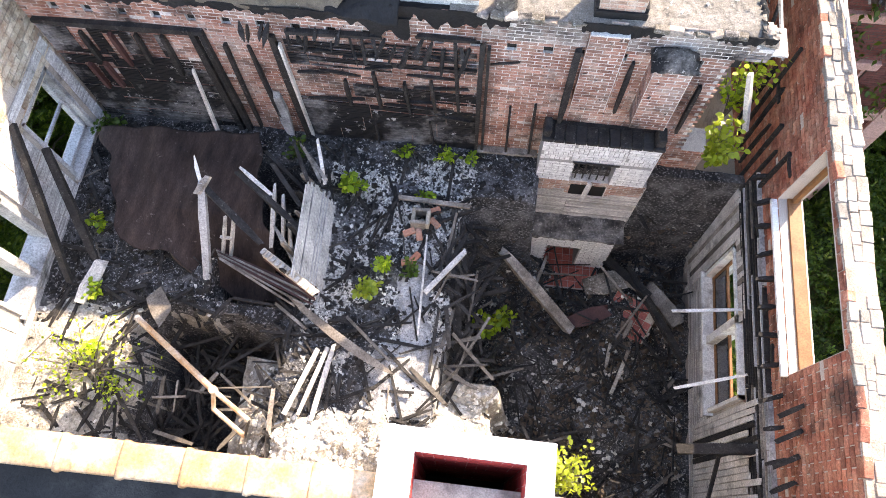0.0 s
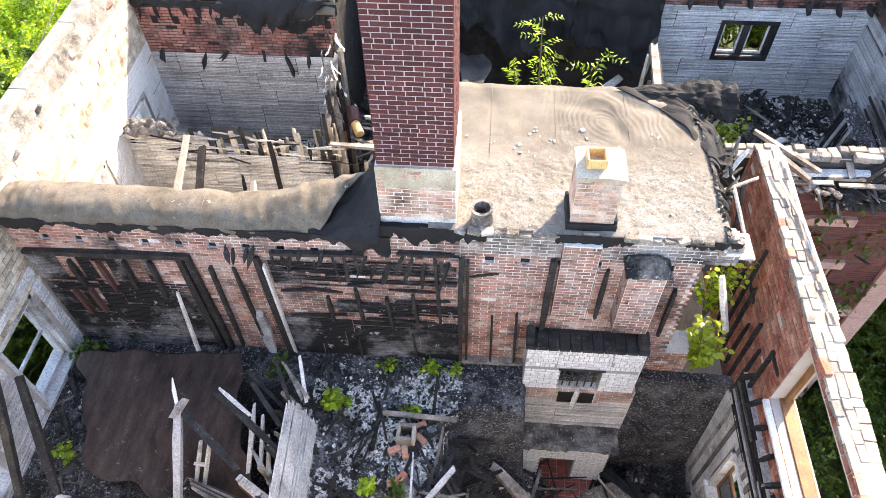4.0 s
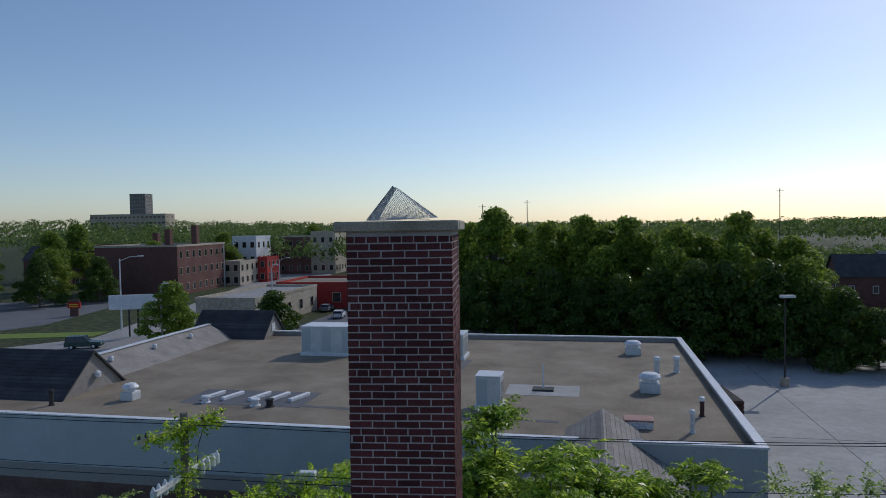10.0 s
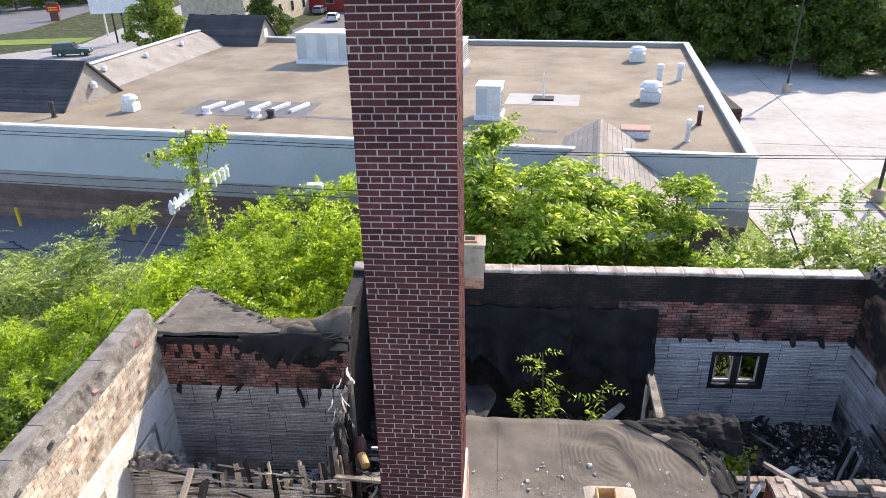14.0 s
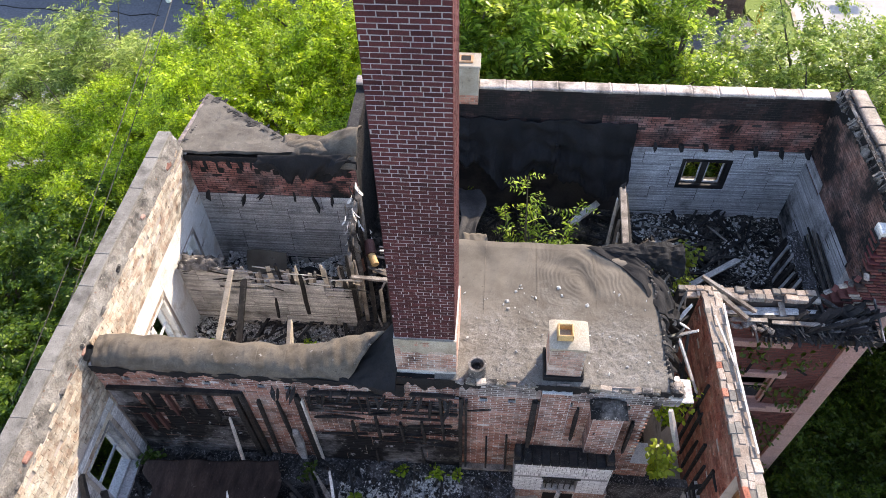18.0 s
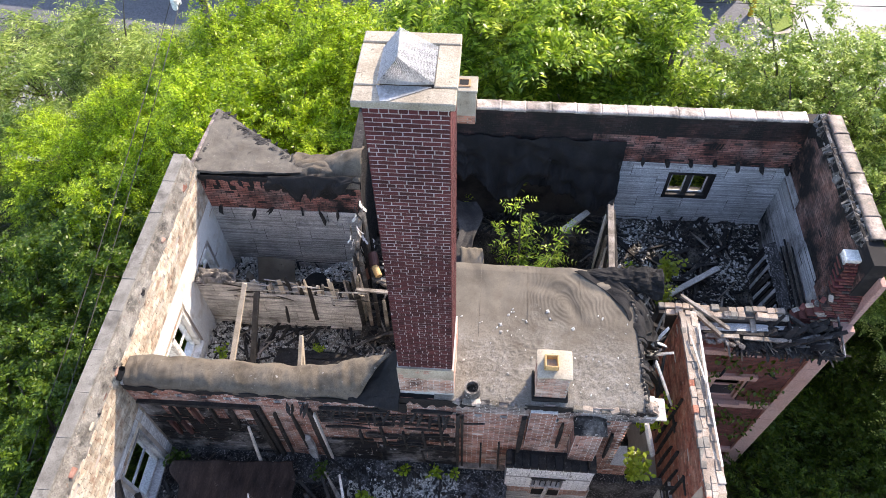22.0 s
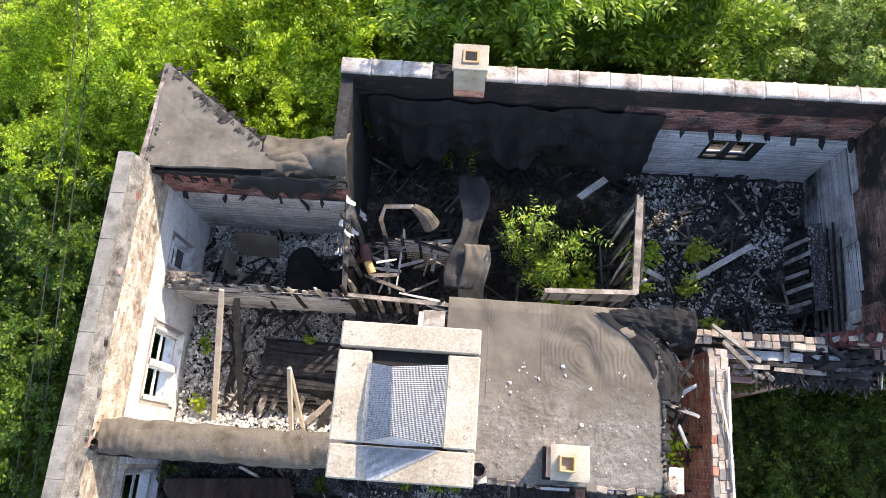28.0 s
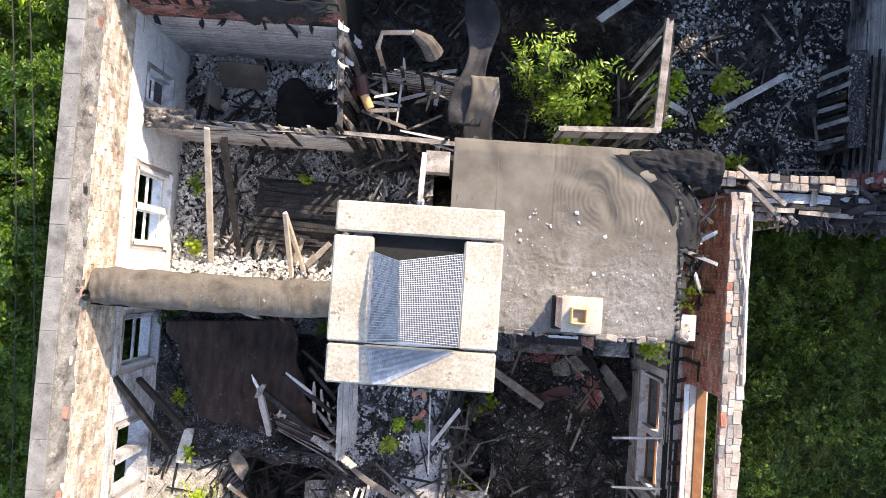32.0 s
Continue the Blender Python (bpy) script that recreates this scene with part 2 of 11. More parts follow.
def gritted(m, edge=1.35):
    """Crumbled mortar strewn over the front of a felt roof, thinning out in ragged drifts."""
    N, L = m.node_tree.nodes, m.node_tree.links
    bsdf = N["Principled BSDF"]
    under = bsdf.inputs["Base Color"].links[0].from_socket
    pos = N.new("ShaderNodeNewGeometry").outputs["Position"]
    sep = N.new("ShaderNodeSeparateXYZ")
    L.new(pos, sep.inputs[0])
    def noise(scale, detail=6, rough=0.65):
        n = N.new("ShaderNodeTexNoise")
        n.inputs["Scale"].default_value, n.inputs["Detail"].default_value, n.inputs["Roughness"].default_value = scale, detail, rough
        L.new(pos, n.inputs["Vector"])
        return n.outputs["Fac"]
    def calc(op, *args):
        n = N.new("ShaderNodeMath")
        n.operation = op
        for k, a in enumerate(args):
            if isinstance(a, (int, float)):
                n.inputs[k].default_value = a
            else:
                L.new(a, n.inputs[k])
        return n.outputs[0]
    def ranged(v, a, b):
        n = N.new("ShaderNodeMapRange")
        n.inputs[1].default_value, n.inputs[2].default_value = a, b
        L.new(v, n.inputs[0])
        return n.outputs[0]
    drift = calc("MULTIPLY_ADD", noise(1.7, 10, 0.72), 3.8, edge - 1.7)
    cover = ranged(calc("SUBTRACT", calc("MULTIPLY_ADD", sep.outputs[0], -0.12, drift), sep.outputs[1]), -0.4, 0.5)
    colour = N.new("ShaderNodeValToRGB")
    for k, (p, c) in enumerate(((0.3, (0.12, 0.107, 0.088)), (0.5, (0.195, 0.18, 0.155)), (0.72, (0.35, 0.335, 0.305)))):
        e = colour.color_ramp.elements[k] if k < 2 else colour.color_ramp.elements.new(p)
        e.position, e.color = p, rgb(c)
    L.new(noise(3.5, 14, 0.82), colour.inputs[0])
    grain = calc("MULTIPLY_ADD", ranged(noise(70, 3), 0.3, 0.7), 0.9, 0.55)
    lit = N.new("ShaderNodeVectorMath")
    lit.operation = "MULTIPLY"
    L.new(colour.outputs[0], lit.inputs[0])
    L.new(grain, lit.inputs[1])
    mix = N.new("ShaderNodeMix")
    mix.data_type = "RGBA"
    L.new(calc("MULTIPLY", cover, 0.92), mix.inputs["Factor"])
    L.new(under, mix.inputs["A"])
    L.new(lit.outputs[0], mix.inputs["B"])
    L.new(mix.outputs["Result"], bsdf.inputs["Base Color"])
    bump = N.new("ShaderNodeBump")
    bump.inputs["Strength"].default_value, bump.inputs["Distance"].default_value = 0.9, 0.02
    L.new(calc("MULTIPLY", cover, noise(28, 8, 0.75)), bump.inputs["Height"])
    old = bsdf.inputs["Normal"].links
    if old:
        L.new(old[0].from_socket, bump.inputs["Normal"])
    L.new(bump.outputs[0], bsdf.inputs["Normal"])
    return m


M_GRITROOF = surface("gritty_roof_patch", [(0.12, 0.102, 0.078), (0.18, 0.158, 0.125), (0.26, 0.24, 0.205)], scale=2.0, fine=60, bump=1.0, depth=0.03, contrast=1.4,
                     speck=[(0.28, 26, (0.40, 0.38, 0.34)), (0.18, 17, (0.08, 0.066, 0.05)), (0.12, 3.2, (0.36, 0.345, 0.315))])
M_BLACKFELT = surface("charred_roofing_felt", [(0.016, 0.015, 0.015), (0.03, 0.028, 0.027), (0.07, 0.065, 0.06)], rough=0.7, scale=1.6, fine=25, bump=0.6, depth=0.02)
M_BROWNFELT = surface("brown_roofing_sheet", [(0.022, 0.014, 0.012), (0.046, 0.03, 0.025), (0.075, 0.05, 0.042)], scale=1.6, fine=22, bump=0.5, contrast=1.3, grain=(4, 1, 1), speck=[(0.1, 8, (0.12, 0.095, 0.085))])
M_LATH = surface("grey_weathered_lath", [(0.40, 0.38, 0.35), (0.56, 0.53, 0.49), (0.70, 0.67, 0.62)], scale=2.2, fine=35, island=0.3, bump=0.3, contrast=1.3, soot=(0.0, 1.6))
M_GREYLATH = surface("bare_grey_lath", [(0.34, 0.325, 0.30), (0.46, 0.445, 0.415), (0.56, 0.54, 0.505)], scale=1.5, fine=35, island=0.3, bump=0.3, contrast=1.3, soot=(0.08, 0.9, (0.1, 0.095, 0.09)))
M_SOOTLATH = surface("soot_stained_lath", [(0.36, 0.355, 0.35), (0.54, 0.535, 0.53)], scale=1.5, fine=35, island=0.3, bump=0.3, contrast=1.3, soot=(0.26, 0.9, (0.02, 0.02, 0.021)))
M_CHARLATH = surface("charred_lath", [(0.30, 0.285, 0.275), (0.50, 0.49, 0.48)], scale=1.5, fine=35, island=0.3, bump=0.4, contrast=1.3, soot=(0.84, 0.8, (0.014, 0.013, 0.013)), speck=[(0.14, 5, (0.4, 0.39, 0.38))])
M_BLUELATH = surface("smoke_greyed_lath", [(0.48, 0.48, 0.475), (0.68, 0.68, 0.675)], scale=1.5, fine=35, island=0.3, bump=0.3, contrast=1.3, soot=(0.0, 1.1))
M_PALELATH = surface("flaking_whitewashed_lath", [(0.42, 0.41, 0.395), (0.62, 0.61, 0.595), (0.74, 0.73, 0.71)], scale=1.8, fine=35, island=0.25, bump=0.35, contrast=1.3, soot=(0.1, 0.9, (0.05, 0.048, 0.046)))
M_PLASTER = surface("white_plaster", [(0.70, 0.68, 0.63), (0.80, 0.79, 0.75), (0.62, 0.56, 0.47)], scale=2.0, fine=30, bump=0.4)
M_WHITEWOOD = surface("flaking_white_paint", [(0.66, 0.65, 0.62), (0.80, 0.79, 0.76), (0.42, 0.39, 0.35)], rough=0.6, scale=4, fine=50, bump=0.25, island=0.08)
# The grey specks paint small highlights onto the black char.
M_CHAR = surface("charred_timber", [(0.010, 0.0095, 0.0095), (0.024, 0.022, 0.021), (0.045, 0.041, 0.038)], rough=0.7, scale=5, fine=40, bump=0.9, depth=0.02, island=0.3, contrast=1.4, speck=[(0.16, 13, (0.13, 0.125, 0.12))])
M_WOOD = surface("grey_old_timber", [(0.13, 0.11, 0.09), (0.23, 0.20, 0.17), (0.36, 0.33, 0.29)], scale=3, fine=40, island=0.45, vary=0.4, bump=0.5, contrast=1.4, soot=(0.1, 2.0))
M_PALEWOOD = surface("pale_split_timber", [(0.45, 0.38, 0.29), (0.6, 0.53, 0.43)], scale=5, fine=50, island=0.3, bump=0.4)
M_AMBERWOOD = surface("amber_varnished_timber", [(0.19, 0.075, 0.026), (0.27, 0.125, 0.05)], rough=0.5, scale=4, fine=40, bump=0.3)
M_REDWOOD = surface("dark_red_painted_timber", [(0.065, 0.0248, 0.0225), (0.1, 0.0465, 0.0413)], rough=0.6, scale=4, fine=40)
M_ASH = surface("ash_and_rubble", [(0.026, 0.025, 0.026), (0.06, 0.06, 0.062), (0.16, 0.16, 0.165)], scale=2.6, fine=26, bump=1.0, depth=0.05, contrast=1.5, speck=[(0.36, 24, (0.34, 0.34, 0.345))])
M_RUBBLE = surface("dark_rubble", [(0.022, 0.02, 0.018), (0.055, 0.048, 0.042), (0.17, 0.155, 0.135)], scale=2.2, fine=22, bump=1.0, depth=0.06, contrast=1.5, speck=[(0.2, 20, (0.30, 0.28, 0.25))])
M_PITEARTH = surface("brown_pit_earth", [(0.05, 0.038, 0.029), (0.13, 0.10, 0.077), (0.25, 0.205, 0.165)], scale=2.4, fine=25, island=0.4, bump=1.0, depth=0.04, contrast=1.4)
M_PALEHEAP = surface("crumbled_plaster_heap", [(0.24, 0.215, 0.18), (0.42, 0.39, 0.345), (0.60, 0.575, 0.52)], scale=3, fine=25, bump=1.0, depth=0.04, contrast=1.4, speck=[(0.16, 9, (0.17, 0.145, 0.12))])
M_DIRT = surface("burnt_earth", [(0.13, 0.11, 0.09), (0.25, 0.22, 0.185), (0.42, 0.385, 0.33)], scale=3, fine=25, bump=1.0, depth=0.04, contrast=1.5, speck=[(0.3, 15, (0.55, 0.52, 0.47))])
M_PALERUBBLE = surface("plaster_and_earth_rubble", [(0.10, 0.09, 0.08), (0.25, 0.23, 0.205), (0.46, 0.43, 0.385)], scale=1.7, fine=20, bump=1.0, depth=0.06, contrast=1.6, speck=[(0.34, 18, (0.46, 0.43, 0.385)), (0.2, 9, (0.02, 0.018, 0.017))])
M_CHIP = surface("pale_plaster_chips", [(0.38, 0.37, 0.345), (0.66, 0.65, 0.61)], island=0.5, fine=30)
M_CLAY = surface("glazed_clay_tile", [(0.50, 0.24, 0.10), (0.60, 0.33, 0.17), (0.66, 0.48, 0.34)], rough=0.4, scale=3, fine=30, vary=0.18, bump=0.15)
M_PINKCLAY = surface("pinkish_clay_tile", [(0.34, 0.265, 0.23), (0.43, 0.375, 0.335), (0.52, 0.48, 0.445)], rough=0.5, scale=2.5, fine=30, vary=0.2, bump=0.2, contrast=1.2, soot=(0.12, 1.6))
M_RUSTCLAY = surface("rust_brown_clay_tile", [(0.17, 0.075, 0.05), (0.28, 0.13, 0.09)], rough=0.4, scale=4, fine=30, vary=0.2, bump=0.15)
M_TERRACOTTA = surface("ochre_flue_tile", [(0.55, 0.33, 0.13), (0.62, 0.42, 0.2)], rough=0.55, fine=40)
M_MESH = surface("galvanised_wire", [(0.42, 0.43, 0.44), (0.55, 0.56, 0.57)], rough=0.45, metal=0.5, bump=0)
M_HEARTH = surface("red_hearth_tile", [(0.30, 0.07, 0.05), (0.40, 0.12, 0.09)], rough=0.5, vary=0.2, island=0.2, fine=30, bump=0.15)
M_RUSTPIPE = surface("rusty_iron_pipe", [(0.42, 0.20, 0.08), (0.55, 0.38, 0.24), (0.60, 0.52, 0.44)], rough=0.7, scale=4, fine=40)
M_PINKSTONE = surface("pink_sandstone", [(0.42, 0.25, 0.21), (0.50, 0.31, 0.265)], scale=2, fine=35, bump=0.3)
M_WINE = surface("wine_red_brick", [(0.115, 0.036, 0.03), (0.17, 0.06, 0.05)], scale=2, vary=0.25, island=0.25, fine=45, bump=0.4)
M_TRUNK = surface("bark", [(0.10, 0.085, 0.065), (0.19, 0.165, 0.13)], scale=6, fine=40, bump=0.8, depth=0.03)
# The palest colour of these leaves also paints in bright sun glints.
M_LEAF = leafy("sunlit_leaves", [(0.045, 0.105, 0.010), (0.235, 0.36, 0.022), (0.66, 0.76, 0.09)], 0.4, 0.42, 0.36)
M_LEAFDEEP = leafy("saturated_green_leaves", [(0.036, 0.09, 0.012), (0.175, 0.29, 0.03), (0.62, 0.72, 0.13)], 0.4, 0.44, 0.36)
# Darker copies of the leaf greens: part of the shade is in the colour.
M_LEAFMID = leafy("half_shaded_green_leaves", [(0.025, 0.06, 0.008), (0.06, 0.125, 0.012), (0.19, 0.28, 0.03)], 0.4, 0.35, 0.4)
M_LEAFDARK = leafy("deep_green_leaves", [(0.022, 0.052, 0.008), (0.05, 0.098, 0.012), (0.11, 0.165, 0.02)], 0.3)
M_LEAFPALE = leafy("yellow_green_leaves", [(0.13, 0.19, 0.014), (0.24, 0.31, 0.025), (0.38, 0.43, 0.055)], 0.5)
# Third colour is raised to paint pale highlights on the fronds.
M_LEAFGREY = leafy("grey_green_leaves", [(0.06, 0.115, 0.022), (0.21, 0.305, 0.065), (0.58, 0.66, 0.22)], 0.5, 0.36, 0.34)
M_DRYGRASS = leafy("olive_dry_grass", [(0.06, 0.07, 0.02), (0.12, 0.13, 0.035), (0.22, 0.21, 0.07)], 0.2)
# Bright end of the ramp stands in for sunlit crown highlights.
M_FARLEAF = leafy("distant_leaves", [(0.045, 0.085, 0.012), (0.135, 0.21, 0.025), (0.36, 0.44, 0.075)], 0.2, 0.3, 0.5)
M_WOODSLEAF = leafy("distant_woods_leaves", [(0.05, 0.088, 0.024), (0.11, 0.17, 0.042), (0.23, 0.30, 0.085)], 0.15, 0.2, 0.6)
M_GRASS = surface("rough_grass", [(0.022, 0.03, 0.01), (0.04, 0.058, 0.014), (0.10, 0.10, 0.032)], scale=0.9, fine=10, bump=1.0, depth=0.1)
M_MOWN = surface("mown_grass", [(0.13, 0.20, 0.03), (0.19, 0.26, 0.045)], scale=0.6, fine=14, bump=0.6, depth=0.03)
M_ASPHALT = surface("worn_asphalt", [(0.13, 0.136, 0.148), (0.17, 0.176, 0.188)], scale=0.25, fine=9, bump=0.2)
M_ROAD = surface("pale_road", [(0.30, 0.29, 0.28), (0.37, 0.36, 0.345)], scale=0.15, fine=4, bump=0.1)
M_LOT = surface("bleached_concrete_lot", [(0.36, 0.355, 0.335), (0.41, 0.405, 0.385), (0.46, 0.455, 0.435)], scale=0.12, fine=1.2, bump=0.05, contrast=0.4, speck=[(0.05, 0.35, (0.27, 0.265, 0.25))])
M_TAR = surface("tar_joint", [(0.15, 0.148, 0.14), (0.2, 0.197, 0.19)], bump=0)
M_GRAVEL = surface("tan_gravel_roof", [(0.20, 0.165, 0.12), (0.27, 0.225, 0.165), (0.33, 0.28, 0.21)], scale=0.3, fine=14, bump=0.8, depth=0.03)
M_STUCCO = surface("pale_blue_grey_stucco", [(0.44, 0.49, 0.50), (0.50, 0.545, 0.55)], scale=0.4, fine=20, bump=0.15)
M_STUCCO2 = surface("warm_grey_stucco", [(0.30, 0.29, 0.27), (0.36, 0.345, 0.325)], scale=0.4, fine=20, bump=0.15)
M_CAPMETAL = surface("white_metal_coping", [(0.68, 0.70, 0.73), (0.78, 0.79, 0.80)], rough=0.4, scale=0.7, fine=10, bump=0.05)
M_SHOPBRICK = surface("brown_shop_brick", [(0.13, 0.085, 0.07), (0.19, 0.13, 0.11)], scale=0.8, fine=12, bump=0.3, island=0.2)
M_SHINGLE = surface("grey_shingle", [(0.25, 0.23, 0.205), (0.35, 0.325, 0.295)], scale=0.8, fine=10, island=0.25, bump=0.4)
M_DARKSHINGLE = surface("charcoal_shingle", [(0.045, 0.045, 0.05), (0.075, 0.075, 0.08)], scale=0.8, fine=10, island=0.25, bump=0.4)
M_UNIT = surface("painted_unit_metal", [(0.55, 0.57, 0.57), (0.66, 0.68, 0.68)], rough=0.5, scale=1.5, fine=15, bump=0.05)
M_DARKMETAL = surface("dark_metal", [(0.03, 0.028, 0.026), (0.055, 0.05, 0.045)], rough=0.6, fine=20, bump=0.1)
M_YELLOW = surface("yellow_paint", [(0.72, 0.45, 0.03), (0.8, 0.52, 0.05)], rough=0.5, fine=20, bump=0.05)
M_GLASS = bpy.data.materials.new("dark_glass")
M_GLASS.use_nodes = True
_b = M_GLASS.node_tree.nodes["Principled BSDF"]
_b.inputs["Base Color"].default_value, _b.inputs["Roughness"].default_value = (0.02, 0.025, 0.03, 1), 0.08
# Near-black for recesses and flue mouths: their shade is put into the colour.
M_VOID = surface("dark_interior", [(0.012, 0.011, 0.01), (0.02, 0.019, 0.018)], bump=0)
M_REDPAINT = surface("red_painted_brick", [(0.35, 0.035, 0.03), (0.45, 0.06, 0.05)], fine=10, bump=0.1)
M_FARBRICK = surface("old_maroon_brick", [(0.13, 0.06, 0.05), (0.18, 0.09, 0.075)], scale=0.15, fine=3, bump=0.1)
M_FARTAN = surface("tan_masonry", [(0.42, 0.36, 0.28), (0.5, 0.44, 0.35)], scale=0.1, fine=2, bump=0.1)
M_FARGREY = surface("grey_tower", [(0.17, 0.18, 0.2), (0.22, 0.23, 0.25)], scale=0.05, fine=1, bump=0)
# Distance haze is mixed into this tower colour.
M_FARHAZE = surface("hazy_blue_tower", [(0.30, 0.38, 0.48), (0.35, 0.43, 0.53)], scale=0.05, fine=1, bump=0)
M_CARPAINT = surface("dark_green_car_paint", [(0.02, 0.06, 0.055), (0.03, 0.075, 0.07)], rough=0.25, bump=0)
M_COPING = surface("dark_weathered_coping", [(0.15, 0.137, 0.118), (0.225, 0.21, 0.183), (0.30, 0.282, 0.25)], scale=2.6, fine=60, bump=0.5, vary=0.08, contrast=1.2, soot=(0.05, 2.0, (0.07, 0.062, 0.054)), speck=[(0.16, 9, (0.12, 0.105, 0.09))])
M_CHARMORT = surface("burnt_crumbling_mortar", [(0.12, 0.11, 0.10), (0.26, 0.24, 0.22), (0.4, 0.37, 0.34)], scale=4.0, fine=30, bump=1.0, depth=0.04, contrast=1.5, soot=(0.42, 1.8), speck=[(0.2, 12, (0.5, 0.46, 0.41))])
M_BUFF = surface("buff_mortared_brick", [(0.27, 0.205, 0.16), (0.36, 0.295, 0.24), (0.46, 0.40, 0.34)], scale=3.5, vary=0.25, island=0.25, fine=45, bump=0.6, contrast=1.3, speck=[(0.15, 9, (0.2, 0.16, 0.13))])
M_GRITTYFELT = gritted(surface("grit_strewn_roofing_felt", [(0.09, 0.077, 0.06), (0.13, 0.112, 0.088), (0.172, 0.15, 0.12)], scale=1.3, fine=90, bump=0.35, contrast=0.6, speck=[(0.1, 2.6, (0.095, 0.08, 0.06)), (0.03, 9, (0.06, 0.05, 0.04))]))
M_ROLLFELT = surface("stained_brown_roofing_felt", [(0.075, 0.06, 0.043), (0.14, 0.115, 0.086), (0.205, 0.175, 0.138)], scale=2.2, fine=70, bump=0.6, depth=0.02, contrast=1.1, soot=(0.12, 2.2, (0.035, 0.03, 0.025)), speck=[(0.05, 7, (0.30, 0.28, 0.25)), (0.12, 12, (0.06, 0.048, 0.036))])
M_ANNEXFELT = surface("grey_weathered_felt", [(0.095, 0.083, 0.068), (0.145, 0.13, 0.108), (0.195, 0.178, 0.152)], scale=1.1, fine=70, bump=0.5, depth=0.012, contrast=0.8, soot=(0.16, 1.1), speck=[(0.10, 6, (0.06, 0.054, 0.048)), (0.06, 12, (0.38, 0.36, 0.33))])
M_SOOTCOPE = surface("sooty_crumbling_mortar", [(0.14, 0.125, 0.108), (0.25, 0.23, 0.20), (0.38, 0.355, 0.315)], scale=3.2, fine=40, bump=0.9, depth=0.03, contrast=1.4, soot=(0.2, 2.2), speck=[(0.14, 11, (0.40, 0.35, 0.29)), (0.1, 7, (0.24, 0.12, 0.075))])
M_ASHCLAY = surface("scorched_clay_tile", [(0.12, 0.10, 0.09), (0.24, 0.19, 0.165), (0.34, 0.29, 0.26)], rough=0.55, scale=3.0, fine=30, vary=0.35, bump=0.3, contrast=1.3, soot=(0.34, 2.4), speck=[(0.12, 6, (0.28, 0.13, 0.09))])
M_SOOTFELT = surface("soot_black_felt", [(0.006, 0.006, 0.006), (0.011, 0.0105, 0.011), (0.02, 0.019, 0.019)], rough=0.85, scale=1.6, fine=25, bump=0.6, depth=0.02)
M_RUBBER = surface("tyre_rubber", [(0.012, 0.012, 0.012), (0.02, 0.02, 0.02)], bump=0)
M_LEDRED = surface("red_sign", [(0.45, 0.02, 0.015), (0.55, 0.04, 0.03)], bump=0)

# ---- building tools ----
R = random.Random(7)


